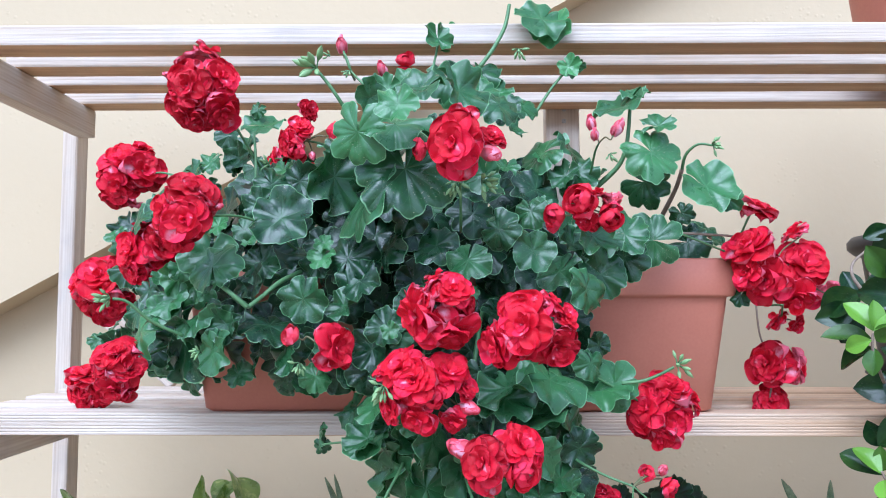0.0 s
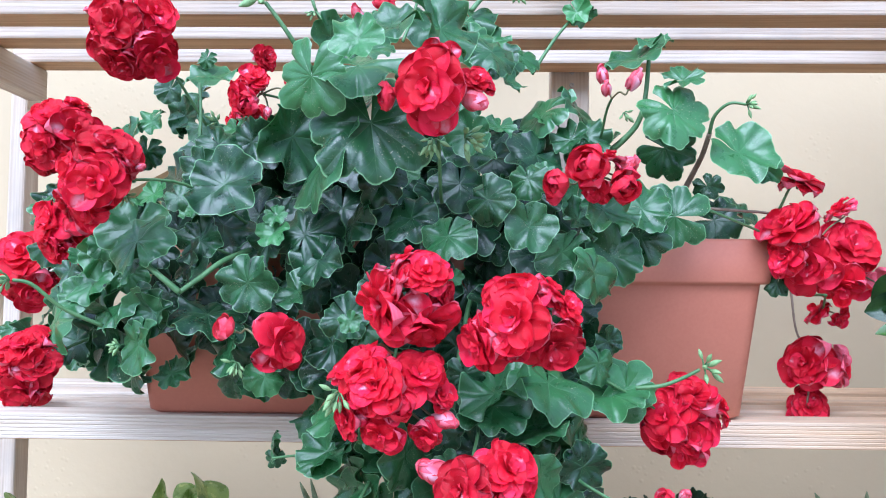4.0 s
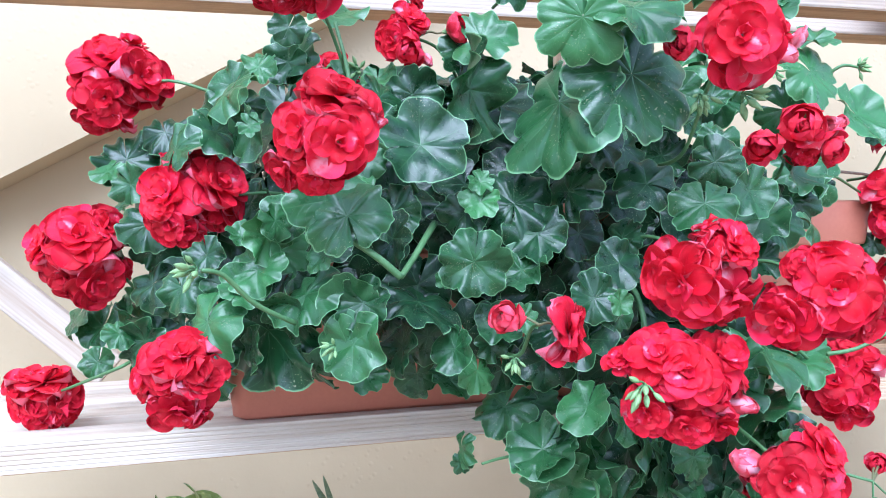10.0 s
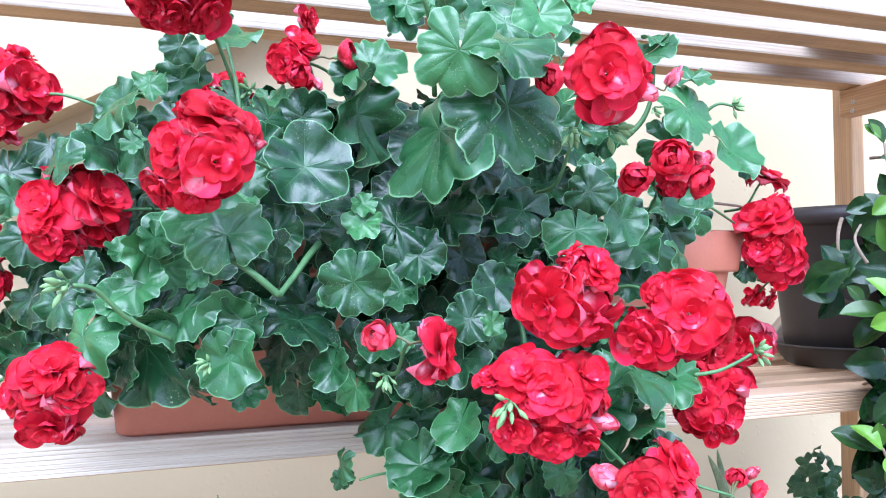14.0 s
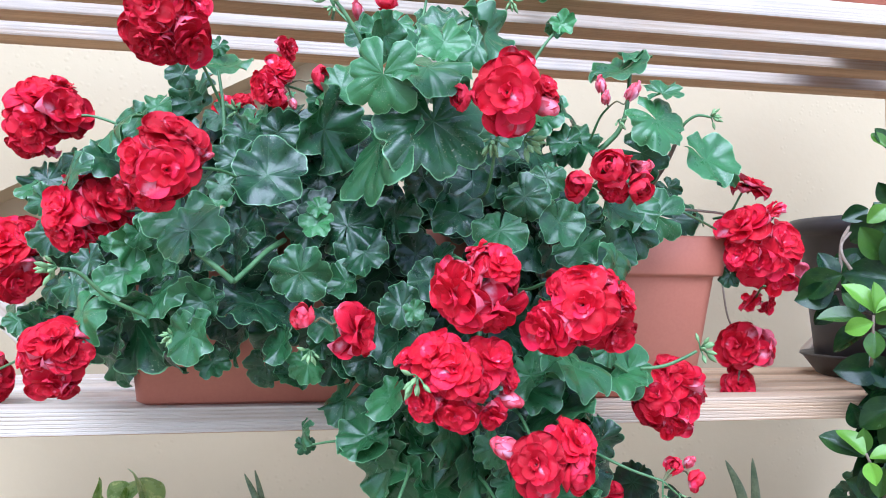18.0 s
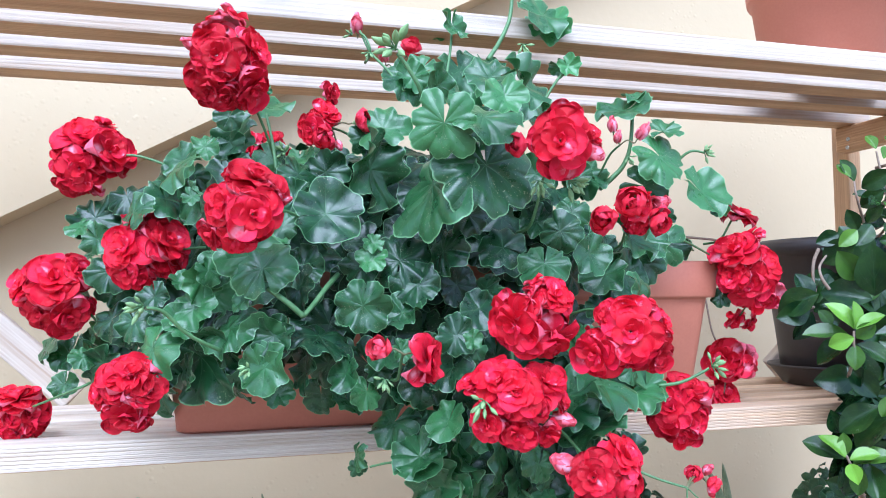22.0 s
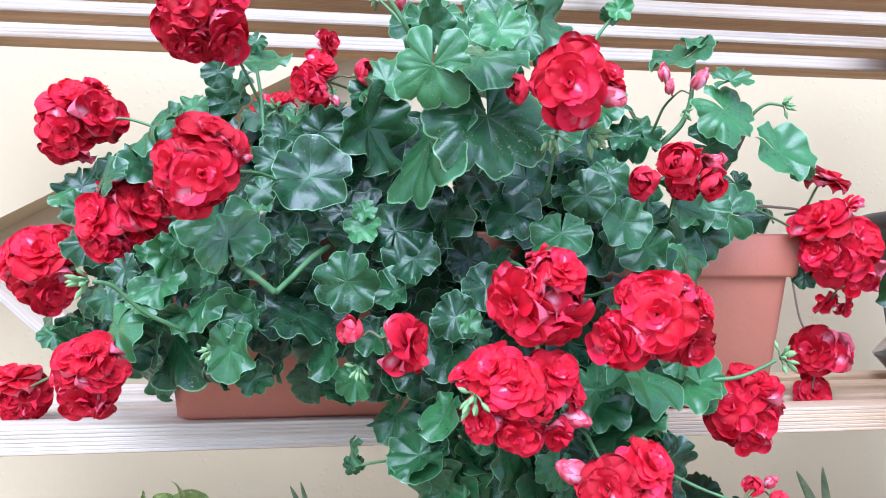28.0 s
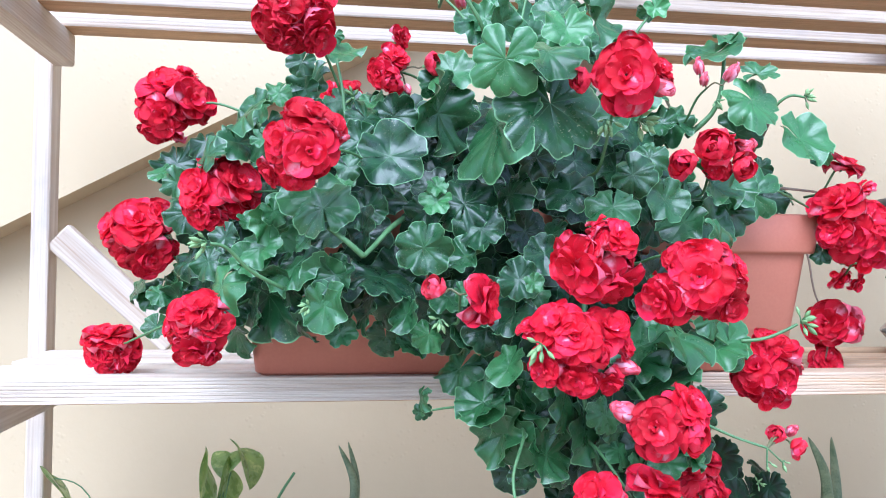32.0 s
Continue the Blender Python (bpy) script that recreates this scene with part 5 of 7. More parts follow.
set_leaf(-0.328, 0.858, 1.276, 0.0216, (-0.67, -0.62, 0.40), (0.24, 0.33, 0.91), 0.25)
set_leaf(-0.300, 0.866, 1.290, 0.0247, (0.55, -0.54, 0.64), (-0.78, -0.60, 0.16), 0.21)
set_leaf(-0.362, 0.902, 1.256, 0.0169, (-0.54, -0.84, -0.00), (0.58, -0.36, -0.73), 0.32)
set_leaf(-0.223, 0.773, 1.224, 0.0288, (-0.18, -0.84, 0.51), (-0.16, 0.54, 0.83), 0.33)
set_leaf(-0.237, 0.792, 1.200, 0.0145, (-0.65, -0.61, 0.45), (-0.63, 0.11, -0.77), 0.46)
set_leaf(-0.258, 0.823, 1.226, 0.0195, (-0.03, -0.94, 0.33), (0.61, 0.24, 0.76), 0.32)
set_leaf(-0.265, 0.807, 1.223, 0.0144, (0.51, -0.80, 0.32), (0.54, -0.00, -0.84), 0.35)
set_leaf(-0.286, 0.816, 1.214, 0.0111, (0.09, -0.80, 0.60), (-0.15, 0.58, 0.80), 0.42, YOUNG)
set_leaf(-0.277, 0.815, 1.192, 0.0228, (-0.44, -0.76, 0.47), (-0.03, -0.51, -0.86), 0.53)
set_leaf(-0.309, 0.821, 1.159, 0.0280, (-0.64, -0.66, 0.40), (-0.41, -0.14, -0.90), 0.56)
set_leaf(-0.247, 0.803, 1.175, 0.0286, (-0.64, -0.37, 0.67), (-0.43, -0.55, -0.71), 0.35)
set_leaf(-0.213, 0.783, 1.169, 0.0203, (-0.34, -0.93, 0.11), (0.03, -0.13, -0.99), 0.17)
set_leaf(-0.220, 0.777, 1.144, 0.0249, (-0.69, -0.69, 0.22), (-0.12, -0.18, -0.98), 0.45)
set_leaf(-0.185, 0.802, 1.139, 0.0223, (-0.89, -0.29, 0.36), (-0.17, -0.51, -0.84), 0.10)
set_leaf(-0.241, 0.816, 1.124, 0.0209, (-0.69, -0.46, -0.56), (-0.73, 0.47, 0.50), 0.14)
set_leaf(-0.207, 0.812, 1.120, 0.0152, (-0.15, -0.89, 0.42), (0.43, -0.44, -0.79), 0.38)
set_leaf(-0.281, 0.828, 1.140, 0.0191, (-0.93, -0.36, 0.03), (0.01, -0.12, -0.99), 0.21)
set_leaf(-0.363, 0.967, 1.154, 0.0275, (0.33, -0.35, 0.88), (0.92, 0.31, -0.23), 0.18)
set_leaf(-0.349, 0.912, 1.183, 0.0206, (-0.48, -0.79, 0.38), (-0.83, 0.27, -0.49), 0.12)
set_leaf(-0.300, 0.840, 1.182, 0.0134, (0.07, -1.00, 0.02), (-0.65, -0.07, -0.76), 0.21)
set_leaf(-0.167, 0.808, 1.273, 0.0351, (-0.08, -0.88, 0.46), (0.96, 0.05, 0.27), 0.13)
set_leaf(-0.077, 0.777, 1.297, 0.0561, (-0.77, -0.46, 0.44), (-0.31, -0.34, -0.89), 0.32, BIGLEAF)
set_leaf(-0.041, 0.745, 1.311, 0.0521, (0.08, -0.96, 0.26), (0.15, -0.24, -0.96), 0.25, BIGLEAF)
set_leaf(-0.082, 0.729, 1.341, 0.0322, (-0.24, -0.96, -0.12), (-0.11, 0.15, -0.98), 0.56, BIGLEAF)
set_leaf(-0.104, 0.862, 1.363, 0.0296, (-0.20, -0.81, 0.55), (0.98, -0.11, 0.19), 0.53)
set_leaf(-0.112, 0.876, 1.354, 0.0268, (0.42, -0.90, 0.08), (-0.22, -0.19, -0.96), 0.18)
set_leaf(-0.119, 0.845, 1.320, 0.0423, (0.76, -0.65, 0.00), (0.40, 0.47, -0.79), 0.25)
set_leaf(-0.101, 0.809, 1.233, 0.0319, (-0.24, -0.87, 0.43), (0.18, 0.39, 0.90), 0.10)
set_leaf(-0.133, 0.821, 1.227, 0.0203, (-0.61, -0.79, 0.10), (0.04, -0.15, -0.99), 0.17)
set_leaf(-0.125, 0.810, 1.248, 0.0109, (-0.05, -0.89, 0.45), (0.66, -0.37, -0.65), 0.64, YOUNG)
set_leaf(-0.062, 0.804, 1.241, 0.0249, (-0.86, -0.39, 0.32), (0.35, -0.02, 0.94), 0.07)
set_leaf(-0.013, 0.781, 1.244, 0.0244, (-0.21, -0.78, 0.59), (-0.85, 0.44, 0.28), 0.11)
set_leaf(-0.038, 0.799, 1.274, 0.0225, (0.31, -0.95, -0.09), (-0.44, -0.06, -0.90), 0.02)
set_leaf(-0.088, 0.799, 1.211, 0.0241, (-0.36, -0.83, 0.42), (-0.05, -0.43, -0.90), 0.07)
set_leaf(-0.190, 0.800, 1.210, 0.0211, (-0.81, -0.56, 0.18), (0.03, -0.35, -0.93), 0.03)
set_leaf(-0.177, 0.842, 1.243, 0.0300, (0.35, -0.68, 0.64), (0.93, 0.19, -0.32), 0.02)
set_leaf(-0.139, 0.783, 1.193, 0.0258, (-0.27, -0.96, -0.02), (-0.15, 0.06, -0.99), 0.24)
set_leaf(-0.102, 0.794, 1.186, 0.0209, (-0.39, -0.59, 0.71), (0.87, -0.48, 0.08), 0.20)
set_leaf(-0.106, 0.782, 1.155, 0.0115, (0.21, -0.93, 0.30), (0.78, -0.03, -0.63), 0.46, YOUNG)
set_leaf(-0.174, 0.796, 1.168, 0.0348, (0.29, -0.42, 0.86), (0.39, -0.77, -0.50), 0.07)
set_leaf(-0.153, 0.785, 1.137, 0.0182, (-0.69, -0.67, 0.28), (-0.33, -0.05, -0.94), 0.24)
set_leaf(-0.131, 0.809, 1.118, 0.0176, (0.23, -0.92, 0.31), (-0.21, -0.36, -0.91), 0.66)
set_leaf(-0.094, 0.827, 1.117, 0.0191, (0.29, -0.57, 0.77), (0.95, 0.09, -0.30), 0.38)
set_leaf(-0.143, 0.834, 1.109, 0.0196, (0.29, -0.67, 0.69), (0.50, -0.51, -0.70), 0.38)
set_leaf(-0.069, 0.767, 1.096, 0.0220, (-0.66, -0.50, 0.56), (-0.52, -0.23, -0.82), 0.55)
set_leaf(-0.060, 0.770, 1.167, 0.0203, (-0.13, -0.94, 0.31), (0.61, -0.33, -0.72), 0.10)
set_leaf(-0.054, 0.745, 1.165, 0.0098, (0.02, -0.96, 0.27), (0.58, -0.21, -0.79), 0.53, YOUNG)
set_leaf(-0.024, 0.798, 1.207, 0.0181, (-0.76, -0.51, 0.40), (0.64, -0.46, 0.61), 0.10)
set_leaf(-0.035, 0.784, 1.189, 0.0204, (0.11, -0.94, 0.32), (0.89, -0.05, -0.45), 0.10)
set_leaf(-0.062, 0.782, 1.139, 0.0269, (-0.79, -0.44, 0.42), (-0.61, 0.54, -0.59), 0.03)
set_leaf(-0.096, 0.853, 1.084, 0.0275, (-0.53, -0.66, 0.54), (-0.63, -0.13, -0.77), 0.31)
set_leaf(-0.070, 0.859, 1.083, 0.0209, (0.49, -0.82, 0.29), (0.36, -0.11, -0.93), 0.34)
set_leaf(0.021, 0.787, 1.050, 0.0194, (0.17, -0.98, 0.11), (-0.38, -0.17, -0.91), 0.45)
set_leaf(-0.037, 0.777, 1.084, 0.0192, (0.59, -0.72, 0.37), (0.54, 0.01, -0.84), 0.59)
set_leaf(-0.133, 0.847, 1.057, 0.0146, (-0.97, -0.20, 0.13), (-0.11, -0.12, -0.99), 0.48)
set_leaf(0.016, 0.756, 1.228, 0.0251, (-0.44, -0.74, 0.51), (-0.25, -0.45, -0.86), 0.31)
set_leaf(0.046, 0.788, 1.260, 0.0214, (-0.41, -0.91, 0.09), (0.89, -0.42, -0.16), 0.20)
set_leaf(0.184, 0.871, 1.262, 0.0293, (-0.04, -0.89, 0.45), (0.97, -0.13, -0.18), 0.32)
set_leaf(0.159, 0.872, 1.220, 0.0316, (0.09, -0.99, 0.14), (0.42, -0.09, -0.90), 0.32)
set_leaf(0.111, 0.829, 1.189, 0.0210, (-0.17, -0.84, 0.52), (0.24, -0.55, -0.80), 0.18)
set_leaf(0.153, 0.846, 1.105, 0.0347, (-0.08, -0.61, 0.79), (-0.08, -0.78, -0.62), 0.62)
set_leaf(0.089, 0.816, 1.110, 0.0180, (-0.46, -0.83, 0.33), (-0.63, 0.04, -0.78), 0.38)
set_leaf(0.125, 0.842, 1.064, 0.0267, (0.54, -0.74, 0.39), (0.02, -0.45, -0.89), 0.45)
set_leaf(0.086, 0.825, 1.079, 0.0165, (0.15, -0.98, -0.13), (-0.36, 0.07, -0.93), 0.45)
set_leaf(0.101, 0.837, 1.047, 0.0216, (-0.33, -0.93, -0.17), (-0.45, 0.31, -0.83), 0.42)
set_leaf(0.220, 0.899, 1.356, 0.0393, (0.13, -0.92, 0.36), (0.76, -0.14, -0.64), 0.67, BIGLEAF)
set_leaf(0.285, 0.916, 1.320, 0.0378, (0.18, -0.82, 0.55), (0.93, -0.03, -0.36), 0.60)
set_leaf(0.209, 0.926, 1.428, 0.0198, (-0.14, -0.56, 0.82), (0.99, -0.12, 0.09), 0.46)
set_leaf(0.192, 0.929, 1.414, 0.0358, (-0.39, -0.31, 0.86), (-0.87, 0.43, -0.24), 0.35)
set_leaf(0.106, 0.934, 1.362, 0.0378, (-0.59, -0.50, 0.64), (-0.75, 0.62, -0.21), 0.46, BIGLEAF)
set_leaf(0.143, 0.931, 1.336, 0.0289, (-0.32, -0.77, 0.55), (0.73, -0.57, -0.38), 0.25)
set_leaf(0.221, 0.937, 1.328, 0.0320, (-0.41, -0.91, -0.02), (0.84, -0.37, -0.39), 0.28, BIGLEAF)
set_leaf(0.223, 0.908, 1.259, 0.0345, (-0.24, -0.97, -0.08), (-0.96, 0.22, 0.14), 0.35, BIGLEAF)
set_leaf(0.283, 0.989, 1.263, 0.0310, (-0.14, -0.81, 0.57), (0.92, -0.32, -0.23), 0.12)
set_leaf(0.187, 0.888, 1.239, 0.0304, (-0.31, -0.95, 0.10), (-0.41, 0.03, -0.91), 0.14, BIGLEAF)
set_leaf(0.144, 0.830, 1.257, 0.0299, (0.38, -0.70, 0.60), (0.90, 0.13, -0.43), 0.39)
set_leaf(0.126, 0.852, 1.250, 0.0229, (0.73, -0.57, 0.38), (0.11, -0.45, -0.89), 0.21)
set_leaf(0.131, 0.792, 1.203, 0.0277, (0.62, -0.77, 0.14), (0.22, -0.00, -0.97), 0.35)
set_leaf(0.109, 0.823, 1.220, 0.0270, (-0.58, -0.44, 0.69), (-0.65, -0.27, -0.71), 0.28)
set_leaf(0.080, 0.797, 1.240, 0.0240, (0.25, -0.96, 0.15), (0.32, -0.07, -0.95), 0.32)
set_leaf(0.098, 0.870, 1.293, 0.0127, (0.16, -0.84, 0.51), (0.95, -0.00, -0.31), 0.46, YOUNG)
set_leaf(0.098, 0.954, 1.329, 0.0262, (0.47, -0.82, -0.33), (-0.30, 0.20, -0.93), 0.12)
set_leaf(-0.044, 0.690, 1.357, 0.0212, (-0.06, -0.91, 0.41), (0.12, -0.41, -0.90), 0.67, YOUNG)
set_leaf(0.009, 0.780, 1.393, 0.0322, (0.62, -0.66, 0.42), (0.78, 0.58, -0.22), 0.35)
set_leaf(-0.076, 0.770, 1.383, 0.0200, (0.63, -0.76, -0.17), (-0.75, -0.65, 0.10), 0.35)
set_leaf(0.052, 0.866, 1.400, 0.0265, (0.35, -0.81, 0.47), (0.87, 0.09, -0.49), 0.25)
set_leaf(-0.049, 0.727, 1.348, 0.0335, (-0.08, -0.68, 0.73), (0.97, -0.22, -0.10), 0.46)
set_leaf(0.167, 0.848, 1.107, 0.0280, (0.19, -0.96, 0.20), (0.14, -0.17, -0.97), 0.59)
set_leaf(0.140, 0.829, 1.130, 0.0186, (0.55, -0.81, 0.19), (0.30, -0.02, -0.95), 0.42)
set_leaf(0.096, 0.804, 1.117, 0.0380, (0.24, -0.54, 0.81), (0.03, -0.83, -0.56), 0.52)
set_leaf(0.052, 0.793, 1.098, 0.0313, (-0.14, -0.63, 0.76), (-0.15, -0.75, -0.65), 0.34)
set_leaf(0.097, 0.822, 1.082, 0.0238, (-0.37, -0.21, 0.90), (-0.72, -0.55, -0.43), 0.38)
set_leaf(-0.077, 0.818, 1.056, 0.0270, (-0.37, -0.60, 0.70), (-0.76, -0.24, -0.61), 0.34)
set_leaf(-0.041, 0.823, 1.055, 0.0324, (0.84, -0.41, 0.37), (0.14, -0.50, -0.85), 0.34)
set_leaf(-0.015, 0.788, 1.060, 0.0316, (0.81, -0.59, 0.02), (-0.18, -0.28, -0.94), 0.32)
set_leaf(-0.061, 0.830, 1.029, 0.0340, (-0.88, -0.46, 0.10), (-0.23, 0.24, -0.94), 0.38)
set_leaf(-0.024, 0.817, 1.010, 0.0301, (0.61, -0.75, 0.27), (0.36, -0.05, -0.93), 0.38)
set_leaf(0.047, 0.825, 1.012, 0.0194, (0.59, -0.66, 0.46), (0.07, -0.53, -0.85), 0.52)
set_leaf(0.106, 0.814, 1.020, 0.0243, (0.74, -0.54, 0.40), (0.14, -0.46, -0.88), 0.52)
set_leaf(0.120, 0.836, 1.067, 0.0292, (0.86, -0.47, 0.21), (-0.09, -0.54, -0.83), 0.52)
set_leaf(0.010, 0.812, 1.032, 0.0330, (0.83, -0.54, 0.13), (-0.07, -0.33, -0.94), 0.34)
set_leaf(0.088, 0.780, 1.048, 0.0219, (0.73, -0.69, 0.03), (0.13, 0.09, -0.99), 0.45)
set_leaf(0.116, 0.836, 1.052, 0.0240, (0.67, -0.45, -0.60), (-0.28, 0.59, -0.76), 0.45)
set_leaf(0.086, 0.811, 1.003, 0.0208, (-0.10, -0.71, 0.69), (0.19, -0.70, -0.69), 0.42)
set_leaf(0.113, 0.818, 1.007, 0.0186, (0.63, -0.58, 0.52), (0.77, 0.39, -0.51), 0.45)
set_leaf(-0.049, 0.822, 1.022, 0.0283, (-0.66, -0.68, -0.32), (0.13, 0.32, -0.94), 0.45)
set_leaf(0.094, 0.827, 0.978, 0.0123, (0.36, -0.72, 0.60), (0.37, -0.48, -0.80), 0.34)
set_leaf(0.314, 1.013, 1.275, 0.0278, (0.39, -0.52, 0.76), (0.92, 0.20, -0.34), 0.18)
set_leaf(0.276, 0.986, 1.298, 0.0177, (-0.33, -0.93, 0.15), (0.46, -0.30, -0.84), 0.18)
set_leaf(0.138, 0.937, 1.366, 0.0297, (0.71, -0.46, 0.54), (0.33, -0.45, -0.83), 0.25)
set_leaf(0.094, 0.904, 1.315, 0.0317, (0.44, -0.80, 0.41), (-0.72, -0.59, -0.37), 0.08)
set_leaf(0.128, 0.916, 1.332, 0.0200, (-0.33, -0.80, 0.51), (-0.60, -0.24, -0.77), 0.28)
set_leaf(0.161, 0.947, 1.328, 0.0252, (-0.59, -0.11, 0.80), (-0.55, 0.78, -0.30), 0.18)
set_leaf(0.231, 0.907, 1.387, 0.0225, (-0.19, -0.66, 0.72), (0.98, -0.15, 0.13), 0.46, YOUNG)
set_leaf(-0.014, 0.921, 1.490, 0.0223, (0.45, -0.83, 0.31), (0.36, -0.15, -0.92), 0.53, YOUNG)
set_leaf(-0.028, 0.769, 1.394, 0.0271, (-0.17, -0.65, 0.75), (-0.86, 0.46, 0.21), 0.32)
set_leaf(0.067, 0.899, 1.382, 0.0185, (0.61, -0.48, 0.63), (0.74, 0.62, -0.26), 0.60, YOUNG)
set_leaf(0.030, 0.834, 1.308, 0.0263, (0.23, -0.75, 0.62), (0.87, -0.13, -0.48), 0.24)
set_leaf(-0.326, 0.922, 1.138, 0.0317, (-0.74, -0.66, 0.07), (0.10, -0.21, -0.97), 0.25)
set_leaf(-0.269, 0.836, 1.151, 0.0469, (-0.76, -0.65, -0.05), (-0.06, 0.14, -0.99), 0.11)
set_leaf(-0.096, 0.824, 1.121, 0.0215, (0.51, -0.74, 0.45), (0.67, 0.01, -0.75), 0.11)
set_leaf(-0.075, 0.801, 1.145, 0.0247, (-0.53, -0.84, 0.14), (-0.44, 0.13, -0.89), 0.02)
set_leaf(-0.269, 0.816, 1.214, 0.0206, (0.54, -0.82, -0.16), (-0.44, -0.11, -0.89), 0.64)
set_leaf(-0.286, 0.814, 1.181, 0.0189, (-0.10, -0.85, 0.51), (0.52, 0.39, 0.76), 0.46)
set_leaf(-0.257, 0.812, 1.164, 0.0245, (-0.47, -0.56, -0.68), (0.02, -0.78, 0.63), 0.25)
set_leaf(-0.222, 0.789, 1.169, 0.0226, (-0.28, -0.88, -0.39), (0.10, -0.43, 0.90), 0.32)
set_leaf(-0.224, 0.781, 1.144, 0.0233, (-0.63, -0.76, -0.15), (-0.21, 0.35, -0.91), 0.42)
set_leaf(-0.309, 0.863, 1.142, 0.0270, (-0.27, -0.80, 0.54), (-0.16, -0.52, -0.84), 0.21)
set_leaf(-0.309, 0.906, 1.121, 0.0198, (-0.51, -0.39, -0.77), (0.10, 0.86, -0.50), 0.21)
set_leaf(-0.248, 0.840, 1.131, 0.0201, (-0.67, -0.65, -0.36), (-0.15, 0.60, -0.79), 0.25)
set_leaf(-0.369, 1.058, 1.106, 0.0219, (0.66, -0.31, 0.69), (-0.21, -0.95, -0.23), 0.45)
set_leaf(-0.312, 0.987, 1.109, 0.0313, (-0.79, -0.55, -0.26), (-0.09, 0.53, -0.84), 0.34)
set_leaf(-0.081, 0.819, 1.058, 0.0270, (-0.39, -0.61, 0.69), (-0.80, -0.15, -0.58), 0.34)
set_leaf(-0.048, 0.828, 1.049, 0.0229, (-0.57, -0.76, -0.29), (-0.80, 0.59, 0.03), 0.34)
set_leaf(0.054, 0.793, 1.108, 0.0324, (-0.38, -0.42, 0.82), (-0.90, 0.37, -0.23), 0.38)
set_leaf(0.085, 0.810, 1.076, 0.0378, (-0.31, -0.10, 0.95), (-0.51, -0.82, -0.25), 0.38)
set_leaf(-0.398, 1.009, 1.147, 0.0248, (-0.45, -0.71, 0.54), (-0.66, -0.14, -0.73), 0.28)
set_leaf(-0.417, 1.013, 1.155, 0.0216, (-0.74, -0.45, 0.50), (-0.30, -0.45, -0.84), 0.28)
set_leaf(-0.413, 1.081, 1.109, 0.0181, (-0.42, -0.87, 0.25), (-0.52, 0.01, -0.85), 0.42)
set_leaf(0.334, 0.955, 1.200, 0.0141, (-0.55, -0.73, 0.39), (-0.47, -0.12, -0.88), 0.11)
set_leaf(0.359, 0.955, 1.204, 0.0145, (0.35, -0.90, 0.25), (0.30, -0.14, -0.94), 0.11)

# leaves that fill the bush behind the outer ones
frng = random.Random(4)
count = 0
while count < 200:
    u = Vector((frng.gauss(0, 1), frng.gauss(0, 1), frng.gauss(0, 1))).normalized()
    if u.y > 0.35 or u.z < -0.55:
        continue
    s = frng.uniform(0.60, 0.84) if u.z > 0.2 else frng.uniform(0.35, 0.72)
    p = Vector((-0.06 + u.x * 0.35 * s, 1.04 + u.y * 0.24 * s, 1.20 + u.z * 0.22 * s))
    if p.z < 1.13 and p.y > 0.93:
        continue
    nrm = u + Vector((frng.gauss(0, 0.3), frng.gauss(0, 0.3) - 0.4, frng.gauss(0, 0.3) + 0.25))
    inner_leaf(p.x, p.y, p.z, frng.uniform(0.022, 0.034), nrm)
    count += 1
for i in range(60):
    p = Vector((frng.gauss(0.02, 0.06), frng.uniform(0.83, 0.93), frng.uniform(0.95, 1.12)))
    if not -0.09 + (1.10 - p.z) * 0.35 < p.x < 0.13:
        continue
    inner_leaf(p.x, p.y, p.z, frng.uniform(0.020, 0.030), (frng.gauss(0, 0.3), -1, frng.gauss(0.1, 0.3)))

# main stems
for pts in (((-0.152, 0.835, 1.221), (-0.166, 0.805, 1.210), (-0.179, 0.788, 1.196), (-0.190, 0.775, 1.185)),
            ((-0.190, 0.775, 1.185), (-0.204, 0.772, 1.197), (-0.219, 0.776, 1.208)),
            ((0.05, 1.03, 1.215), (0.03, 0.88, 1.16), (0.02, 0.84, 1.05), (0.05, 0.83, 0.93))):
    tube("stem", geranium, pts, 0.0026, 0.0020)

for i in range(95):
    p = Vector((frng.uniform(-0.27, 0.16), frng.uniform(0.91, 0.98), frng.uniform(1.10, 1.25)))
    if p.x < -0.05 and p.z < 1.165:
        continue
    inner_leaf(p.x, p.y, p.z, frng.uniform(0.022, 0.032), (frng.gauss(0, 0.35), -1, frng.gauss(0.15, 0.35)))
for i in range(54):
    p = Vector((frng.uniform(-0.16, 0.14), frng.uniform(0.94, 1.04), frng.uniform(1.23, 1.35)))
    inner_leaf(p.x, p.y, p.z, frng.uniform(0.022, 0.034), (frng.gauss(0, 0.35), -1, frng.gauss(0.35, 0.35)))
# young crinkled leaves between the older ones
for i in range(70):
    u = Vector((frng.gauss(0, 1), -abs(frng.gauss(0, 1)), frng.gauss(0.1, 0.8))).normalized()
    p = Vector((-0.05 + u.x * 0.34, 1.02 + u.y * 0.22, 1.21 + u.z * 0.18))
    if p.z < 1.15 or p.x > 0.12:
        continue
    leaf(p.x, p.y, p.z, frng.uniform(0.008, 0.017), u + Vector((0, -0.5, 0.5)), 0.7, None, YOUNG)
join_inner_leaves()


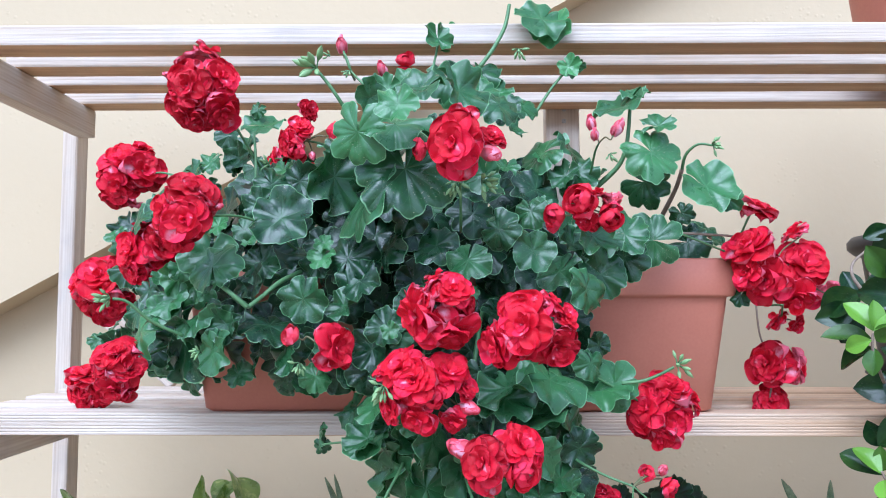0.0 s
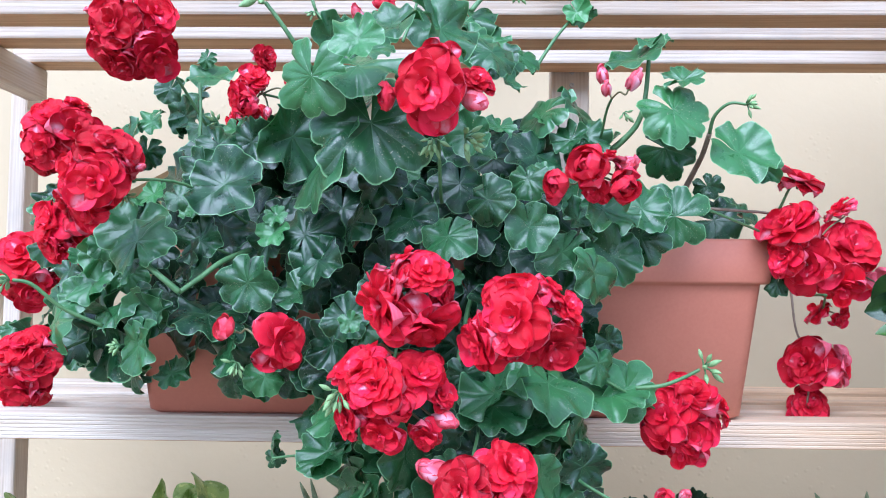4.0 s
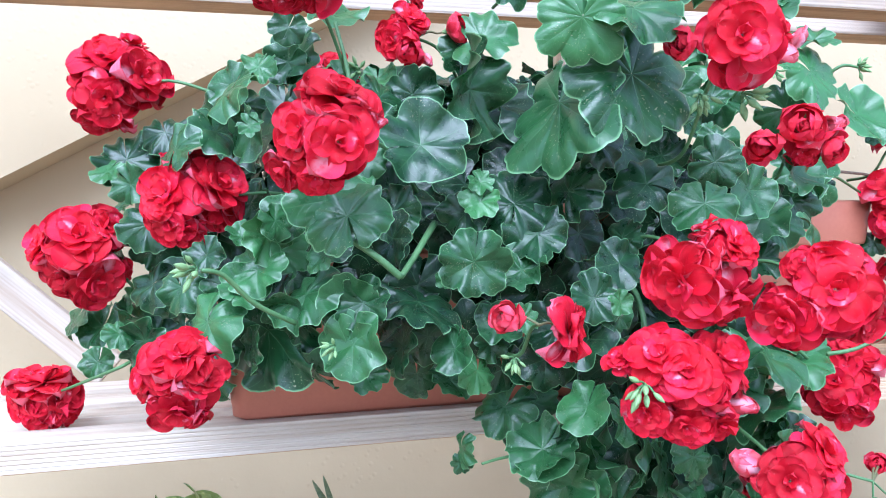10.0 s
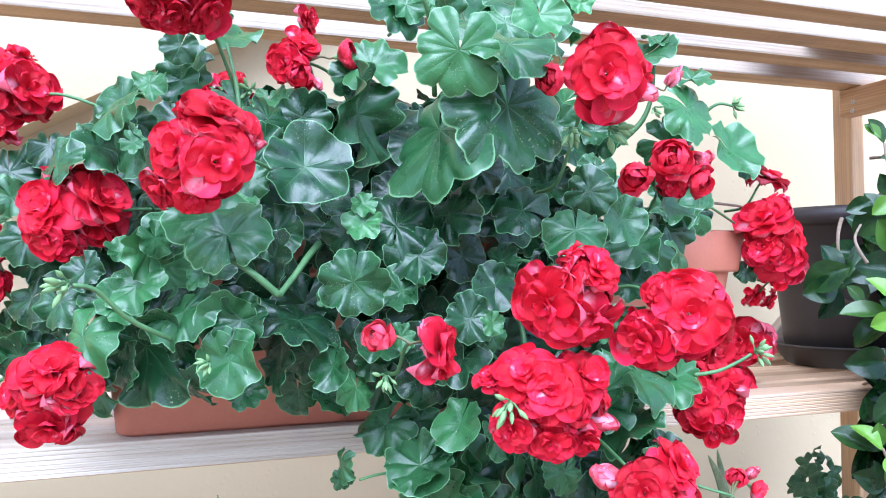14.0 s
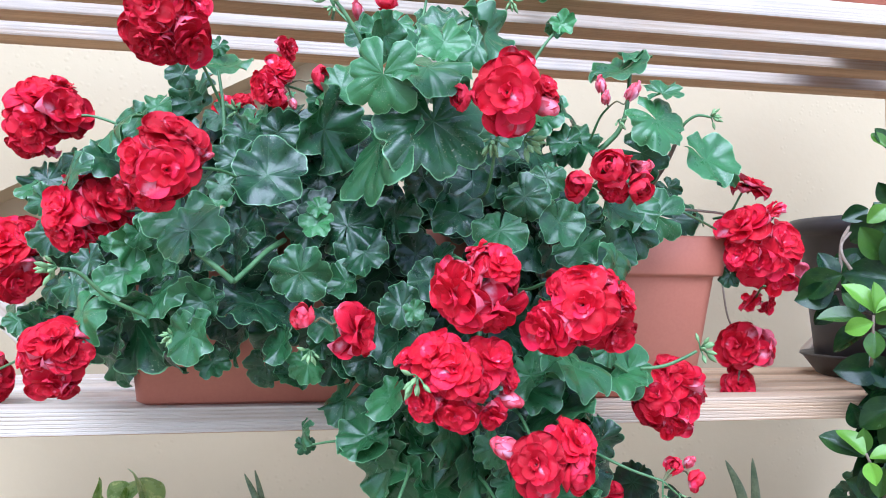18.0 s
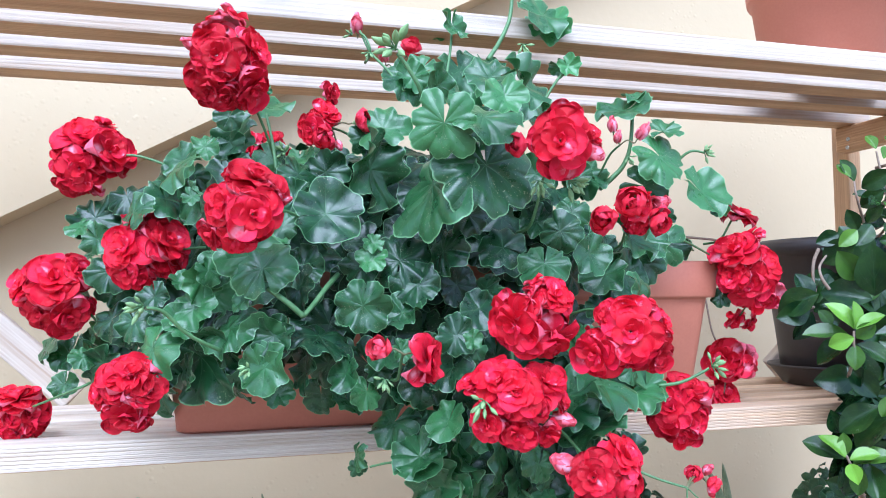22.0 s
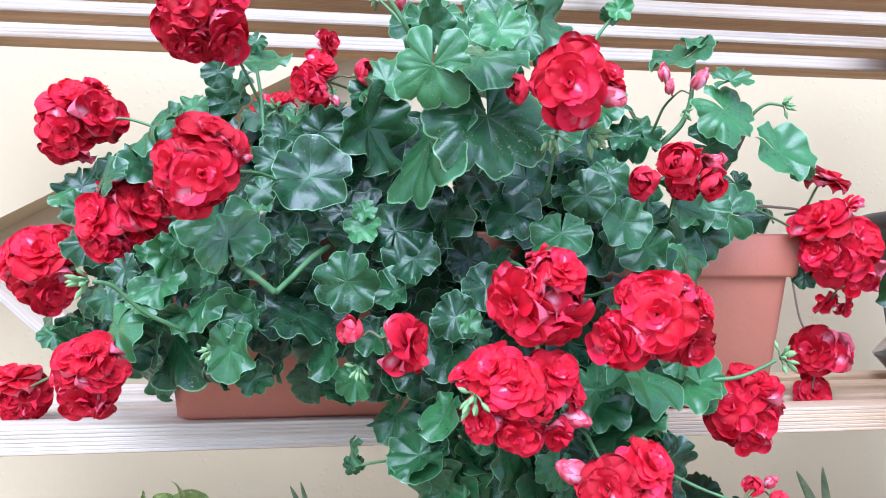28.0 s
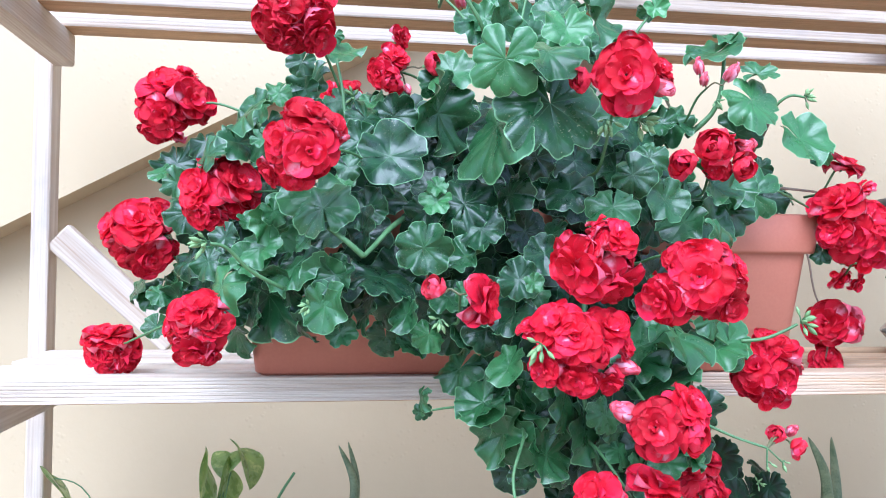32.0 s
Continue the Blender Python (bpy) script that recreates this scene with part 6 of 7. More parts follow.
def bud_mesh(name):
    """One plump pointed bud of length 1 along +z."""
    prof = ((0.0, 0.035), (0.10, 0.10), (0.32, 0.19), (0.55, 0.205), (0.80, 0.12), (1.0, 0.010))
    pts, uvs, quads = [], [], []
    for v, w in prof:
        for s in range(8):
            q = 6.283 * s / 8
            k = w * (1.0 if s % 2 else 0.86)
            pts.append((math.cos(q) * k, math.sin(q) * k, v))
            uvs.append((s / 8, v))
    for i in range(len(prof) - 1):
        for s in range(8):
            s2 = (s + 1) % 8
            quads.append((i * 8 + s, i * 8 + s2, i * 8 + 8 + s2, i * 8 + 8 + s))
    return grid_mesh(name, pts, uvs, quads)


GREENBUD = bud_mesh("green_bud")


def green_buds(x, y, z, r, n, plant=None, many=9):
    plant = plant or geranium
    head = new("bud_head")
    head.empty_display_size = 0.005
    head.parent = plant
    head.location = Vector((x, y, z)) - Vector(plant.location)
    n = Vector(n).normalized()
    side = n.orthogonal().normalized()
    up = n.cross(side)
    for k in range(many):
        az, el = 2.4 * k, 0.2 + 1.25 * (k / many)
        d = n * math.cos(el) + (side * math.cos(az) + up * math.sin(az)) * math.sin(el)
        d = (d + Vector((0, 0, rng.uniform(-0.25, 0.2)))).normalized()
        s = r * rng.uniform(0.55, 0.85)
        foot = d * r * rng.uniform(0.25, 0.5)
        link_mesh("pedicel", tube_mesh("pedicel", [Vector((0, 0, 0)), foot * 0.5 + Vector((0, 0, 0.0012)), foot + d * s * 0.1], 0.0007, 0.0007, 5), STEM, head)
        q = (d + Vector((0, 0, rng.uniform(-0.5, 0.1)))).normalized().to_track_quat("Z", "Y").to_matrix().to_4x4()
        link_mesh("green_bud", GREENBUD, BUDGREEN, head, Matrix.Translation(foot) @ q @ Matrix.Diagonal((s, s, s, 1)))
    return head


green_buds(-0.312, 0.756, 1.193, 0.0141, (-0.98, -0.21, 0.08))
green_buds(-0.121, 0.736, 1.400, 0.0200, (-0.55, -0.45, 0.35))
green_buds(-0.131, 0.878, 1.457, 0.0085, (-0.72, -0.30, 0.63), None, 3)
green_buds(0.028, 0.730, 1.296, 0.0175, (0.72, -0.62, -0.29))
green_buds(0.005, 0.740, 1.297, 0.0127, (-0.11, -0.38, -0.92))
green_buds(-0.056, 0.712, 1.117, 0.0150, (-0.57, -0.29, -0.77))
green_buds(0.296, 0.927, 1.369, 0.0118, (0.75, -0.66, -0.04))
green_buds(0.221, 0.814, 1.128, 0.0150, (0.58, -0.64, 0.50))
green_buds(0.080, 0.955, 1.488, 0.0120, (0.16, -0.52, -0.84))
green_buds(0.172, 0.885, 1.350, 0.0110, (0.30, -0.57, -0.60), None, 5)
green_buds(-0.132, 0.730, 1.135, 0.0091, (-0.20, -0.36, -0.91))
green_buds(-0.065, 0.720, 0.960, 0.0090, (-0.00, -0.53, -0.85))
green_buds(0.169, 0.784, 1.006, 0.0085, (0.15, -0.40, -0.90), None, 3)
green_buds(0.185, 0.786, 1.006, 0.0085, (0.35, -0.40, -0.85), None, 3)
green_buds(0.091, 0.750, 0.947, 0.0071, (0.03, -0.36, 0.93))
green_buds(-0.196, 0.880, 1.338, 0.0120, (-0.66, -0.42, 0.63))
green_buds(-0.228, 0.760, 1.257, 0.0083, (0.67, -0.70, -0.25))
green_buds(-0.233, 0.770, 1.143, 0.0083, (-0.96, -0.21, 0.17))
green_buds(-0.112, 0.890, 1.444, 0.0085, (-0.30, -0.50, -0.60), None, 4)
green_buds(0.362, 0.970, 1.213, 0.0097, (-0.11, -0.38, -0.92))

for foot in ((0.169, 0.784, 1.006), (0.185, 0.786, 1.006)):
    tube("pedicel", geranium, ((0.170, 0.785, 1.019), foot), 0.0008, 0.0008)
tube("stem", geranium, ((0.170, 0.830, 1.110), (0.190, 0.824, 1.113), (0.206, 0.819, 1.120), (0.218, 0.815, 1.127)), 0.0018, 0.0014)
tube("stem", geranium, ((0.256, 0.930, 1.269), (0.295, 0.940, 1.268), (0.328, 0.950, 1.266), (0.354, 0.960, 1.256)), 0.0016, 0.0012, TWIG)
tube("stem", geranium, ((0.253, 0.990, 1.293), (0.259, 0.980, 1.308), (0.265, 0.965, 1.326), (0.268, 0.950, 1.345)), 0.0030, 0.0024, TWIG)
tube("stem", geranium, ((0.268, 0.950, 1.345), (0.270, 0.940, 1.360), (0.281, 0.930, 1.370), (0.296, 0.926, 1.368)), 0.0020, 0.0013)
tube("stem", geranium, ((0.168, 0.945, 1.324), (0.184, 0.940, 1.338), (0.195, 0.935, 1.352), (0.201, 0.930, 1.374), (0.205, 0.930, 1.416)), 0.0034, 0.0020)
tube("stem", geranium, ((-0.070, 0.810, 1.330), (-0.095, 0.748, 1.365), (-0.108, 0.738, 1.384), (-0.119, 0.737, 1.398)), 0.002, 0.0015)
tube("stem", geranium, ((-0.078, 0.880, 1.405), (-0.095, 0.885, 1.428), (-0.110, 0.892, 1.446), (-0.119, 0.900, 1.470)), 0.0016, 0.0010)
tube("stem", geranium, ((0.034, 0.945, 1.465), (0.050, 0.950, 1.488), (0.064, 0.955, 1.516), (0.070, 0.960, 1.545)), 0.0026, 0.0022)
tube("stem", geranium, ((0.095, 0.955, 1.405), (0.118, 0.962, 1.442), (0.139, 0.965, 1.468)), 0.002, 0.0014)
tube("stem", geranium, ((-0.030, 0.900, 1.420), (-0.020, 0.915, 1.455), (-0.014, 0.924, 1.487)), 0.0016, 0.0014)
tube("stem", geranium, ((-0.255, 0.790, 1.158), (-0.280, 0.775, 1.172), (-0.298, 0.762, 1.190), (-0.310, 0.757, 1.193)), 0.0017, 0.0014)
tube("stem", geranium, ((-0.099, 0.830, 1.052), (-0.113, 0.825, 1.052), (-0.126, 0.820, 1.051)), 0.0012, 0.001)
tube("stem", geranium, ((-0.045, 0.820, 1.034), (-0.037, 0.820, 1.017), (-0.033, 0.820, 1.006)), 0.0012, 0.001)
tube("stem", geranium, ((-0.205, 0.860, 1.319), (-0.208, 0.870, 1.347), (-0.213, 0.880, 1.375)), 0.0017, 0.0014)


# ---- lower shelf ----
def pot_profile(r0, r1, h, rim, rim_h, wall=0.004):
    """A tapering flower pot with a band at the rim, open at the top."""
    rb = r0 + (r1 - r0) * (h - rim_h) / h
    return [(r0 - 0.004, 0), (r0, 0.003), (rb, h - rim_h), (rb + rim, h - rim_h + 0.001), (rb + rim + 0.001, h - rim_h + 0.004), (r1 + rim, h - 0.003), (r1 + rim - 0.002, h), (r1 - wall, h - 0.001), (r1 - wall - 0.003, h - 0.022), (0.001, h - 0.022)]


def soil_disc(parent, r, z):
    part("soil", lathe([(r, z - 0.006), (r, z), (r * 0.6, z + 0.004), (0.002, z + 0.003)], 32), SOIL, parent, "dark potting soil")


green_pot = thing("plant_pot", -0.378, 1.17, LOW, "dark green tapered plastic pot on the lower shelf", "plant pot")
part("pot_body", lathe([(0.066, 0), (0.070, 0.004), (0.083, 0.07), (0.092, 0.120), (0.0955, 0.140), (0.0995, 0.144), (0.1015, 0.150), (0.1015, 0.158), (0.100, 0.1615), (0.0975, 0.1615), (0.0955, 0.155), (0.092, 0.134), (0.002, 0.134)], 64), GREENPOT, green_pot)
soil_disc(green_pot, 0.0925, 0.138)
pothos = thing("pothos", -0.378, 1.17, LOW + 0.138, "trailing pothos with heart-shaped leaves marbled green and yellow", "plant")
PLEAF = [heart_leaf("leaf", 70 + s, width=0.47 + 0.03 * s, curl=0.05 + 0.11 * s, fold=0.05 + 0.05 * s) for s in range(5)]


def pothos_leaf(x, y, z, length, n, tip, tone):
    m = facing(x, y, z, n, 0.0, length, tip)
    ob = link_mesh("leaf", rng.choice(PLEAF), POTHOS, pothos, rel(pothos, m))
    ob.color = (tone, 0, 0, 1)
    a = Vector((x, y, z))
    root = Vector((-0.378 + (x + 0.378) * 0.35, 1.17, LOW + 0.142))
    tube("petiole", pothos, [root, root.lerp(a, 0.6) + Vector((0, 0.03, 0.03)), a - Vector(n).normalized() * 0.003], 0.0011, 0.0008)


pothos_leaf(-0.590, 1.300, 0.890, 0.074, (0.69, 0.27, 0.68), (0.66, -0.61, -0.44), 0.45)
pothos_leaf(-0.519, 1.160, 0.862, 0.067, (-0.08, -0.40, 0.91), (0.99, -0.12, 0.03), 0.90)
pothos_leaf(-0.544, 1.160, 0.878, 0.057, (-0.57, -0.81, 0.15), (0.63, -0.54, -0.56), 0.50)
pothos_leaf(-0.477, 1.100, 0.859, 0.086, (0.69, 0.27, 0.68), (0.62, -0.70, -0.36), 1.00)
pothos_leaf(-0.443, 1.120, 0.862, 0.064, (0.80, 0.08, 0.59), (0.39, -0.82, -0.42), 0.70)
pothos_leaf(-0.430, 1.180, 0.852, 0.058, (0.61, 0.06, 0.79), (0.51, -0.80, -0.33), 0.50)
pothos_leaf(-0.397, 1.180, 0.872, 0.027, (-0.58, -0.82, 0.04), (-0.48, 0.30, -0.83), 0.60)
pothos_leaf(-0.357, 1.050, 0.843, 0.097, (0.18, -0.27, 0.95), (0.93, -0.28, -0.25), 0.45)
pothos_leaf(-0.347, 1.060, 0.800, 0.049, (0.88, -0.29, 0.37), (0.47, 0.56, -0.68), 0.60)
pothos_leaf(-0.257, 1.070, 0.845, 0.095, (-0.51, -0.72, 0.48), (0.56, -0.70, -0.44), 0.03)
pothos_leaf(-0.340, 1.150, 0.855, 0.071, (0.60, 0.05, 0.80), (0.53, -0.77, -0.35), 0.35)
pothos_leaf(-0.317, 1.180, 0.858, 0.061, (0.95, 0.09, 0.31), (0.24, -0.85, -0.47), 0.40)
pothos_leaf(-0.383, 1.300, 0.901, 0.074, (0.96, 0.17, 0.23), (0.26, -0.84, -0.48), 0.60)
pothos_leaf(-0.353, 1.330, 0.909, 0.043, (-0.15, -0.30, 0.94), (-0.24, -0.91, -0.33), 0.60)
pothos_leaf(-0.341, 1.330, 0.916, 0.061, (0.60, 0.03, 0.80), (0.60, -0.67, -0.43), 0.60)
pothos_leaf(-0.350, 1.320, 0.887, 0.056, (0.95, -0.09, 0.29), (0.06, -0.87, -0.49), 0.85)
pothos_leaf(-0.393, 1.250, 0.857, 0.024, (0.70, -0.04, 0.72), (0.66, -0.34, -0.67), 0.60)
pothos_leaf(-0.249, 1.280, 0.839, 0.071, (0.48, -0.17, 0.86), (0.79, -0.33, -0.51), 0.42)
pothos_leaf(-0.297, 1.160, 0.828, 0.065, (-0.12, -0.22, 0.97), (0.92, -0.40, 0.03), 0.85)
pothos_leaf(-0.247, 1.220, 0.841, 0.057, (0.70, 0.13, 0.71), (0.53, -0.76, -0.38), 0.70)
pothos_leaf(-0.238, 1.120, 0.831, 0.068, (0.90, 0.20, 0.38), (0.37, -0.79, -0.48), 0.90)
pothos_leaf(-0.511, 1.100, 0.796, 0.077, (0.89, -0.01, 0.45), (0.38, 0.55, -0.75), 0.25)
pothos_leaf(-0.498, 1.140, 0.781, 0.072, (0.66, 0.43, 0.62), (0.75, -0.45, -0.49), 0.35)
pothos_leaf(-0.287, 1.050, 0.742, 0.073, (0.41, 0.26, 0.88), (0.63, -0.77, -0.06), 0.45)
pothos_leaf(-0.507, 1.080, 0.735, 0.035, (0.04, -0.83, 0.56), (0.93, -0.18, -0.32), 0.40)
pothos_leaf(-0.411, 1.130, 0.817, 0.056, (-0.06, -0.27, 0.96), (-0.19, -0.94, -0.27), 0.50)
pothos_leaf(-0.569, 1.150, 0.807, 0.042, (0.72, 0.38, 0.58), (0.68, -0.52, -0.51), 0.50)
pothos_leaf(-0.415, 1.120, 0.849, 0.044, (0.67, 0.27, 0.69), (0.71, -0.50, -0.49), 0.65)
pothos_leaf(-0.274, 1.240, 0.835, 0.042, (0.84, 0.24, 0.49), (0.54, -0.54, -0.65), 0.70)

tube("vine", pothos, ((-0.312, 1.160, 0.777), (-0.319, 1.150, 0.751), (-0.319, 1.140, 0.726), (-0.324, 1.130, 0.708)), 0.002, 0.0015)
tube("vine", pothos, ((-0.437, 1.170, 0.778), (-0.489, 1.167, 0.779), (-0.525, 1.163, 0.800), (-0.561, 1.160, 0.813)), 0.0022, 0.0018)
tube("vine", pothos, ((-0.428, 1.180, 0.768), (-0.478, 1.173, 0.786), (-0.511, 1.167, 0.837), (-0.536, 1.160, 0.877)), 0.0022, 0.0018)
tube("vine", pothos, ((-0.330, 1.200, 0.771), (-0.304, 1.193, 0.819), (-0.278, 1.187, 0.879), (-0.257, 1.180, 0.914)), 0.0022, 0.0018)
tube("vine", pothos, ((-0.323, 1.200, 0.768), (-0.265, 1.190, 0.792), (-0.224, 1.180, 0.819), (-0.199, 1.170, 0.851)), 0.0022, 0.0018)
tube("vine", pothos, ((-0.397, 1.180, 0.773), (-0.398, 1.170, 0.813), (-0.415, 1.160, 0.843), (-0.431, 1.150, 0.866)), 0.0022, 0.0018)
tube("vine", pothos, ((-0.382, 1.180, 0.778), (-0.383, 1.170, 0.813), (-0.404, 1.160, 0.836), (-0.440, 1.150, 0.809)), 0.0026, 0.0018)


BOWL = [(r * 1.02, h * 1.075) for r, h in ((0.044, 0), (0.055, 0.004), (0.079, 0.030), (0.0915, 0.068), (0.091, 0.096), (0.082, 0.128), (0.072, 0.145), (0.0705, 0.148), (0.068, 0.147), (0.068, 0.141), (0.075, 0.120), (0.002, 0.120))]


def bowl_with_succulent(x, y, label, blades):
    pot = thing("plant_pot", x, y, LOW, label, "plant pot", "round dark pots")
    part("pot_body", lathe(smooth_profile(BOWL), 72), BLUEPOT, pot)
    soil_disc(pot, 0.076, 0.135)
    plant = thing("succulent", x, y, LOW + 0.135, "sparse succulent with thick strap-shaped leaves in a round pot", "plant", "strap-leaved succulents")
    for pts, w in blades:
        base = Vector((x, y, LOW + 0.135))
        me = strap_mesh([Vector(p) - base for p in pts], w)
        link_mesh("leaf", me, ALOE, plant)


def strap_mesh(pts, w):
    """A thick channelled strap leaf along pts, tapering to a point."""
    tubes = tube_mesh("leaf", pts, 1.0, 1.0, 10)
    line = []
    n = len(tubes.vertices) // 10
    for i in range(n):
        ring = [tubes.vertices[i * 10 + s].co.copy() for s in range(10)]
        c = sum(ring, Vector()) / 10
        line.append(c)
    for i in range(n):
        t = i / (n - 1)
        d = (line[min(i + 1, n - 1)] - line[max(i - 1, 0)]).normalized()
        side = Vector((1, 0.25, 0))
        side = (side - d * side.dot(d)).normalized()
        thick = d.cross(side)
        k = w * (1 - t ** 4) + 0.0006
        for s in range(10):
            q = 2 * math.pi * s / 10
            th = math.sin(q) * 0.28 - 0.16 * (1 - math.cos(q) ** 2)
            tubes.vertices[i * 10 + s].co = line[i] + side * math.cos(q) * k + thick * th * k
    tubes.update()
    return tubes


bowl_with_succulent(-0.178, 1.26, "round matt blue-black pot on the lower shelf", [
    (((-0.182, 1.275, 0.750), (-0.180, 1.29, 0.81), (-0.176, 1.30, 0.87), (-0.198, 1.31, 0.921)), 0.0068),
    (((-0.179, 1.29, 0.750), (-0.177, 1.302, 0.81), (-0.172, 1.312, 0.87), (-0.184, 1.316, 0.924)), 0.0058),
    (((-0.186, 1.265, 0.750), (-0.212, 1.24, 0.782), (-0.250, 1.215, 0.782), (-0.288, 1.20, 0.752)), 0.0085)])
bowl_with_succulent(0.552, 1.26, "round matt blue-black pot beside a clay pot", [
    (((0.540, 1.25, 0.750), (0.522, 1.23, 0.82), (0.498, 1.205, 0.89), (0.470, 1.20, 0.942)), 0.0105),
    (((0.535, 1.245, 0.750), (0.520, 1.235, 0.82), (0.502, 1.21, 0.88), (0.486, 1.215, 0.930)), 0.0095),
    (((0.560, 1.265, 0.750), (0.575, 1.29, 0.81), (0.592, 1.32, 0.86), (0.612, 1.36, 0.908)), 0.0105)])

clay_pot = thing("plant_pot", 0.318, 1.215, LOW, "old terracotta pot with white lime bloom on the lower shelf", "plant pot")
part("pot_body", lathe(pot_profile(0.060, 0.086, 0.166, 0.006, 0.038)), CLAY, clay_pot)
soil_disc(clay_pot, 0.081, 0.148)
zonal = thing("zonal_geranium", 0.318, 1.215, LOW + 0.148, "compact zonal geranium with round dark-banded leaves in a clay pot", "plant")
ZLEAF = [palmate_leaf("leaf", 90 + s, lobes=9, depth=0.09, sinus=0.01, cup=(0.04, 0.12, -0.04, 0.08)[s % 4], wave=0.05 + 0.02 * (s % 3), scallop=0.07, teeth=4, point=0.45, crimp=0.04) for s in range(8)]


def zonal_leaf(x, y, z, size, n, tip=(0, 0, -1)):
    ob = link_mesh("leaf", rng.choice(ZLEAF), ZONAL, zonal, rel(zonal, facing(x, y, z, n, 0.0, size, tip)))
    ob.color = (rng.uniform(0.1, 0.7), 0, 0, 1)
    root = Vector((0.318 + (x - 0.318) * 0.2, 1.215, LOW + 0.150))
    tube("petiole", zonal, [root, root.lerp(Vector((x, y, z)), 0.5) + Vector((0, 0.01, 0.02)), (x, y + 0.003, z)], 0.0022, 0.0014)


zonal_leaf(0.298, 1.130, 0.933, 0.0336, (-0.60, -0.55, 0.59), (-0.77, 0.59, -0.24))
zonal_leaf(0.343, 1.180, 0.909, 0.0291, (0.38, -0.87, 0.32), (0.13, 0.40, 0.91))
zonal_leaf(0.236, 1.170, 0.916, 0.0260, (0.49, -0.81, 0.32), (0.17, 0.44, 0.88))
zonal_leaf(0.270, 1.210, 0.920, 0.0167, (0.71, -0.14, 0.69), (-0.65, -0.50, 0.57))
zonal_leaf(0.263, 1.150, 0.884, 0.0195, (0.35, -0.92, 0.16), (0.16, 0.23, 0.96))
zonal_leaf(0.208, 1.160, 0.860, 0.0234, (-0.61, -0.66, 0.44), (-0.78, 0.41, -0.47))
zonal_leaf(0.247, 1.110, 0.860, 0.0229, (-0.10, -0.88, 0.46), (-0.21, -0.44, -0.87))
zonal_leaf(0.308, 1.100, 0.887, 0.0267, (0.39, -0.67, 0.63), (-0.92, -0.24, 0.32))
zonal_leaf(0.292, 1.120, 0.870, 0.0325, (-0.59, -0.73, 0.34), (-0.29, -0.20, -0.94))
zonal_leaf(0.363, 1.120, 0.893, 0.0270, (-0.76, -0.56, 0.34), (-0.24, -0.24, -0.94))
zonal_leaf(0.351, 1.085, 0.841, 0.0322, (-0.71, -0.30, 0.63), (-0.32, -0.67, -0.68))
zonal_leaf(0.315, 1.090, 0.835, 0.0307, (0.27, -0.50, 0.82), (0.30, -0.77, -0.56))
zonal_leaf(0.230, 1.130, 0.835, 0.0306, (-0.54, -0.45, 0.71), (-0.42, -0.59, -0.69))
zonal_leaf(0.261, 1.120, 0.818, 0.0245, (-0.80, -0.33, 0.50), (-0.31, -0.47, -0.82))
zonal_leaf(0.269, 1.075, 0.803, 0.0337, (-0.67, -0.52, 0.53), (-0.20, -0.57, -0.80))
zonal_leaf(0.315, 1.065, 0.788, 0.0437, (0.05, -0.82, 0.56), (-0.17, -0.56, -0.81))
zonal_leaf(0.358, 1.100, 0.796, 0.0311, (0.12, -0.73, 0.67), (0.21, -0.64, -0.74))
zonal_leaf(0.402, 1.120, 0.844, 0.0321, (0.49, -0.82, 0.29), (0.74, 0.22, -0.63))
zonal_leaf(0.422, 1.170, 0.855, 0.0228, (0.32, -0.74, 0.59), (0.91, 0.07, -0.41))
zonal_leaf(0.353, 1.150, 0.850, 0.0161, (-0.23, -0.94, 0.25), (-0.42, -0.14, -0.90))
zonal_leaf(0.297, 1.140, 0.818, 0.0171, (-0.45, -0.59, 0.67), (-0.45, -0.50, -0.74))
zonal_leaf(0.284, 1.140, 0.844, 0.0174, (-0.16, -0.95, 0.26), (-0.55, -0.13, -0.83))

for i in range(26):
    u = Vector((frng.gauss(0, 1), -abs(frng.gauss(0, 1)), frng.gauss(0.2, 0.8))).normalized()
    zonal_leaf(0.330 + u.x * 0.090, 1.205 + u.y * 0.05, 0.850 + u.z * 0.07, frng.uniform(0.024, 0.034), u + Vector((0, -0.4, 0.3)))
green_buds(0.337, 1.10, 0.904, 0.010, (0.2, -0.8, 0.5), zonal)
green_buds(0.404, 1.12, 0.819, 0.012, (0.5, -0.8, 0.2), zonal)

# a clipped ball of tiny leaves
ball = thing("leaf_ball", 0.014, 1.18, LOW, "clipped ball of tiny bright green creeper leaves", "plant")
core_bm = bmesh.new()
bmesh.ops.create_icosphere(core_bm, subdivisions=3, radius=0.061, matrix=Matrix.Translation((0, 0, 0.072)) @ Matrix.Diagonal((1, 1, 1.14, 1)))
part("core", core_bm, SOIL, ball, "dark twiggy core")


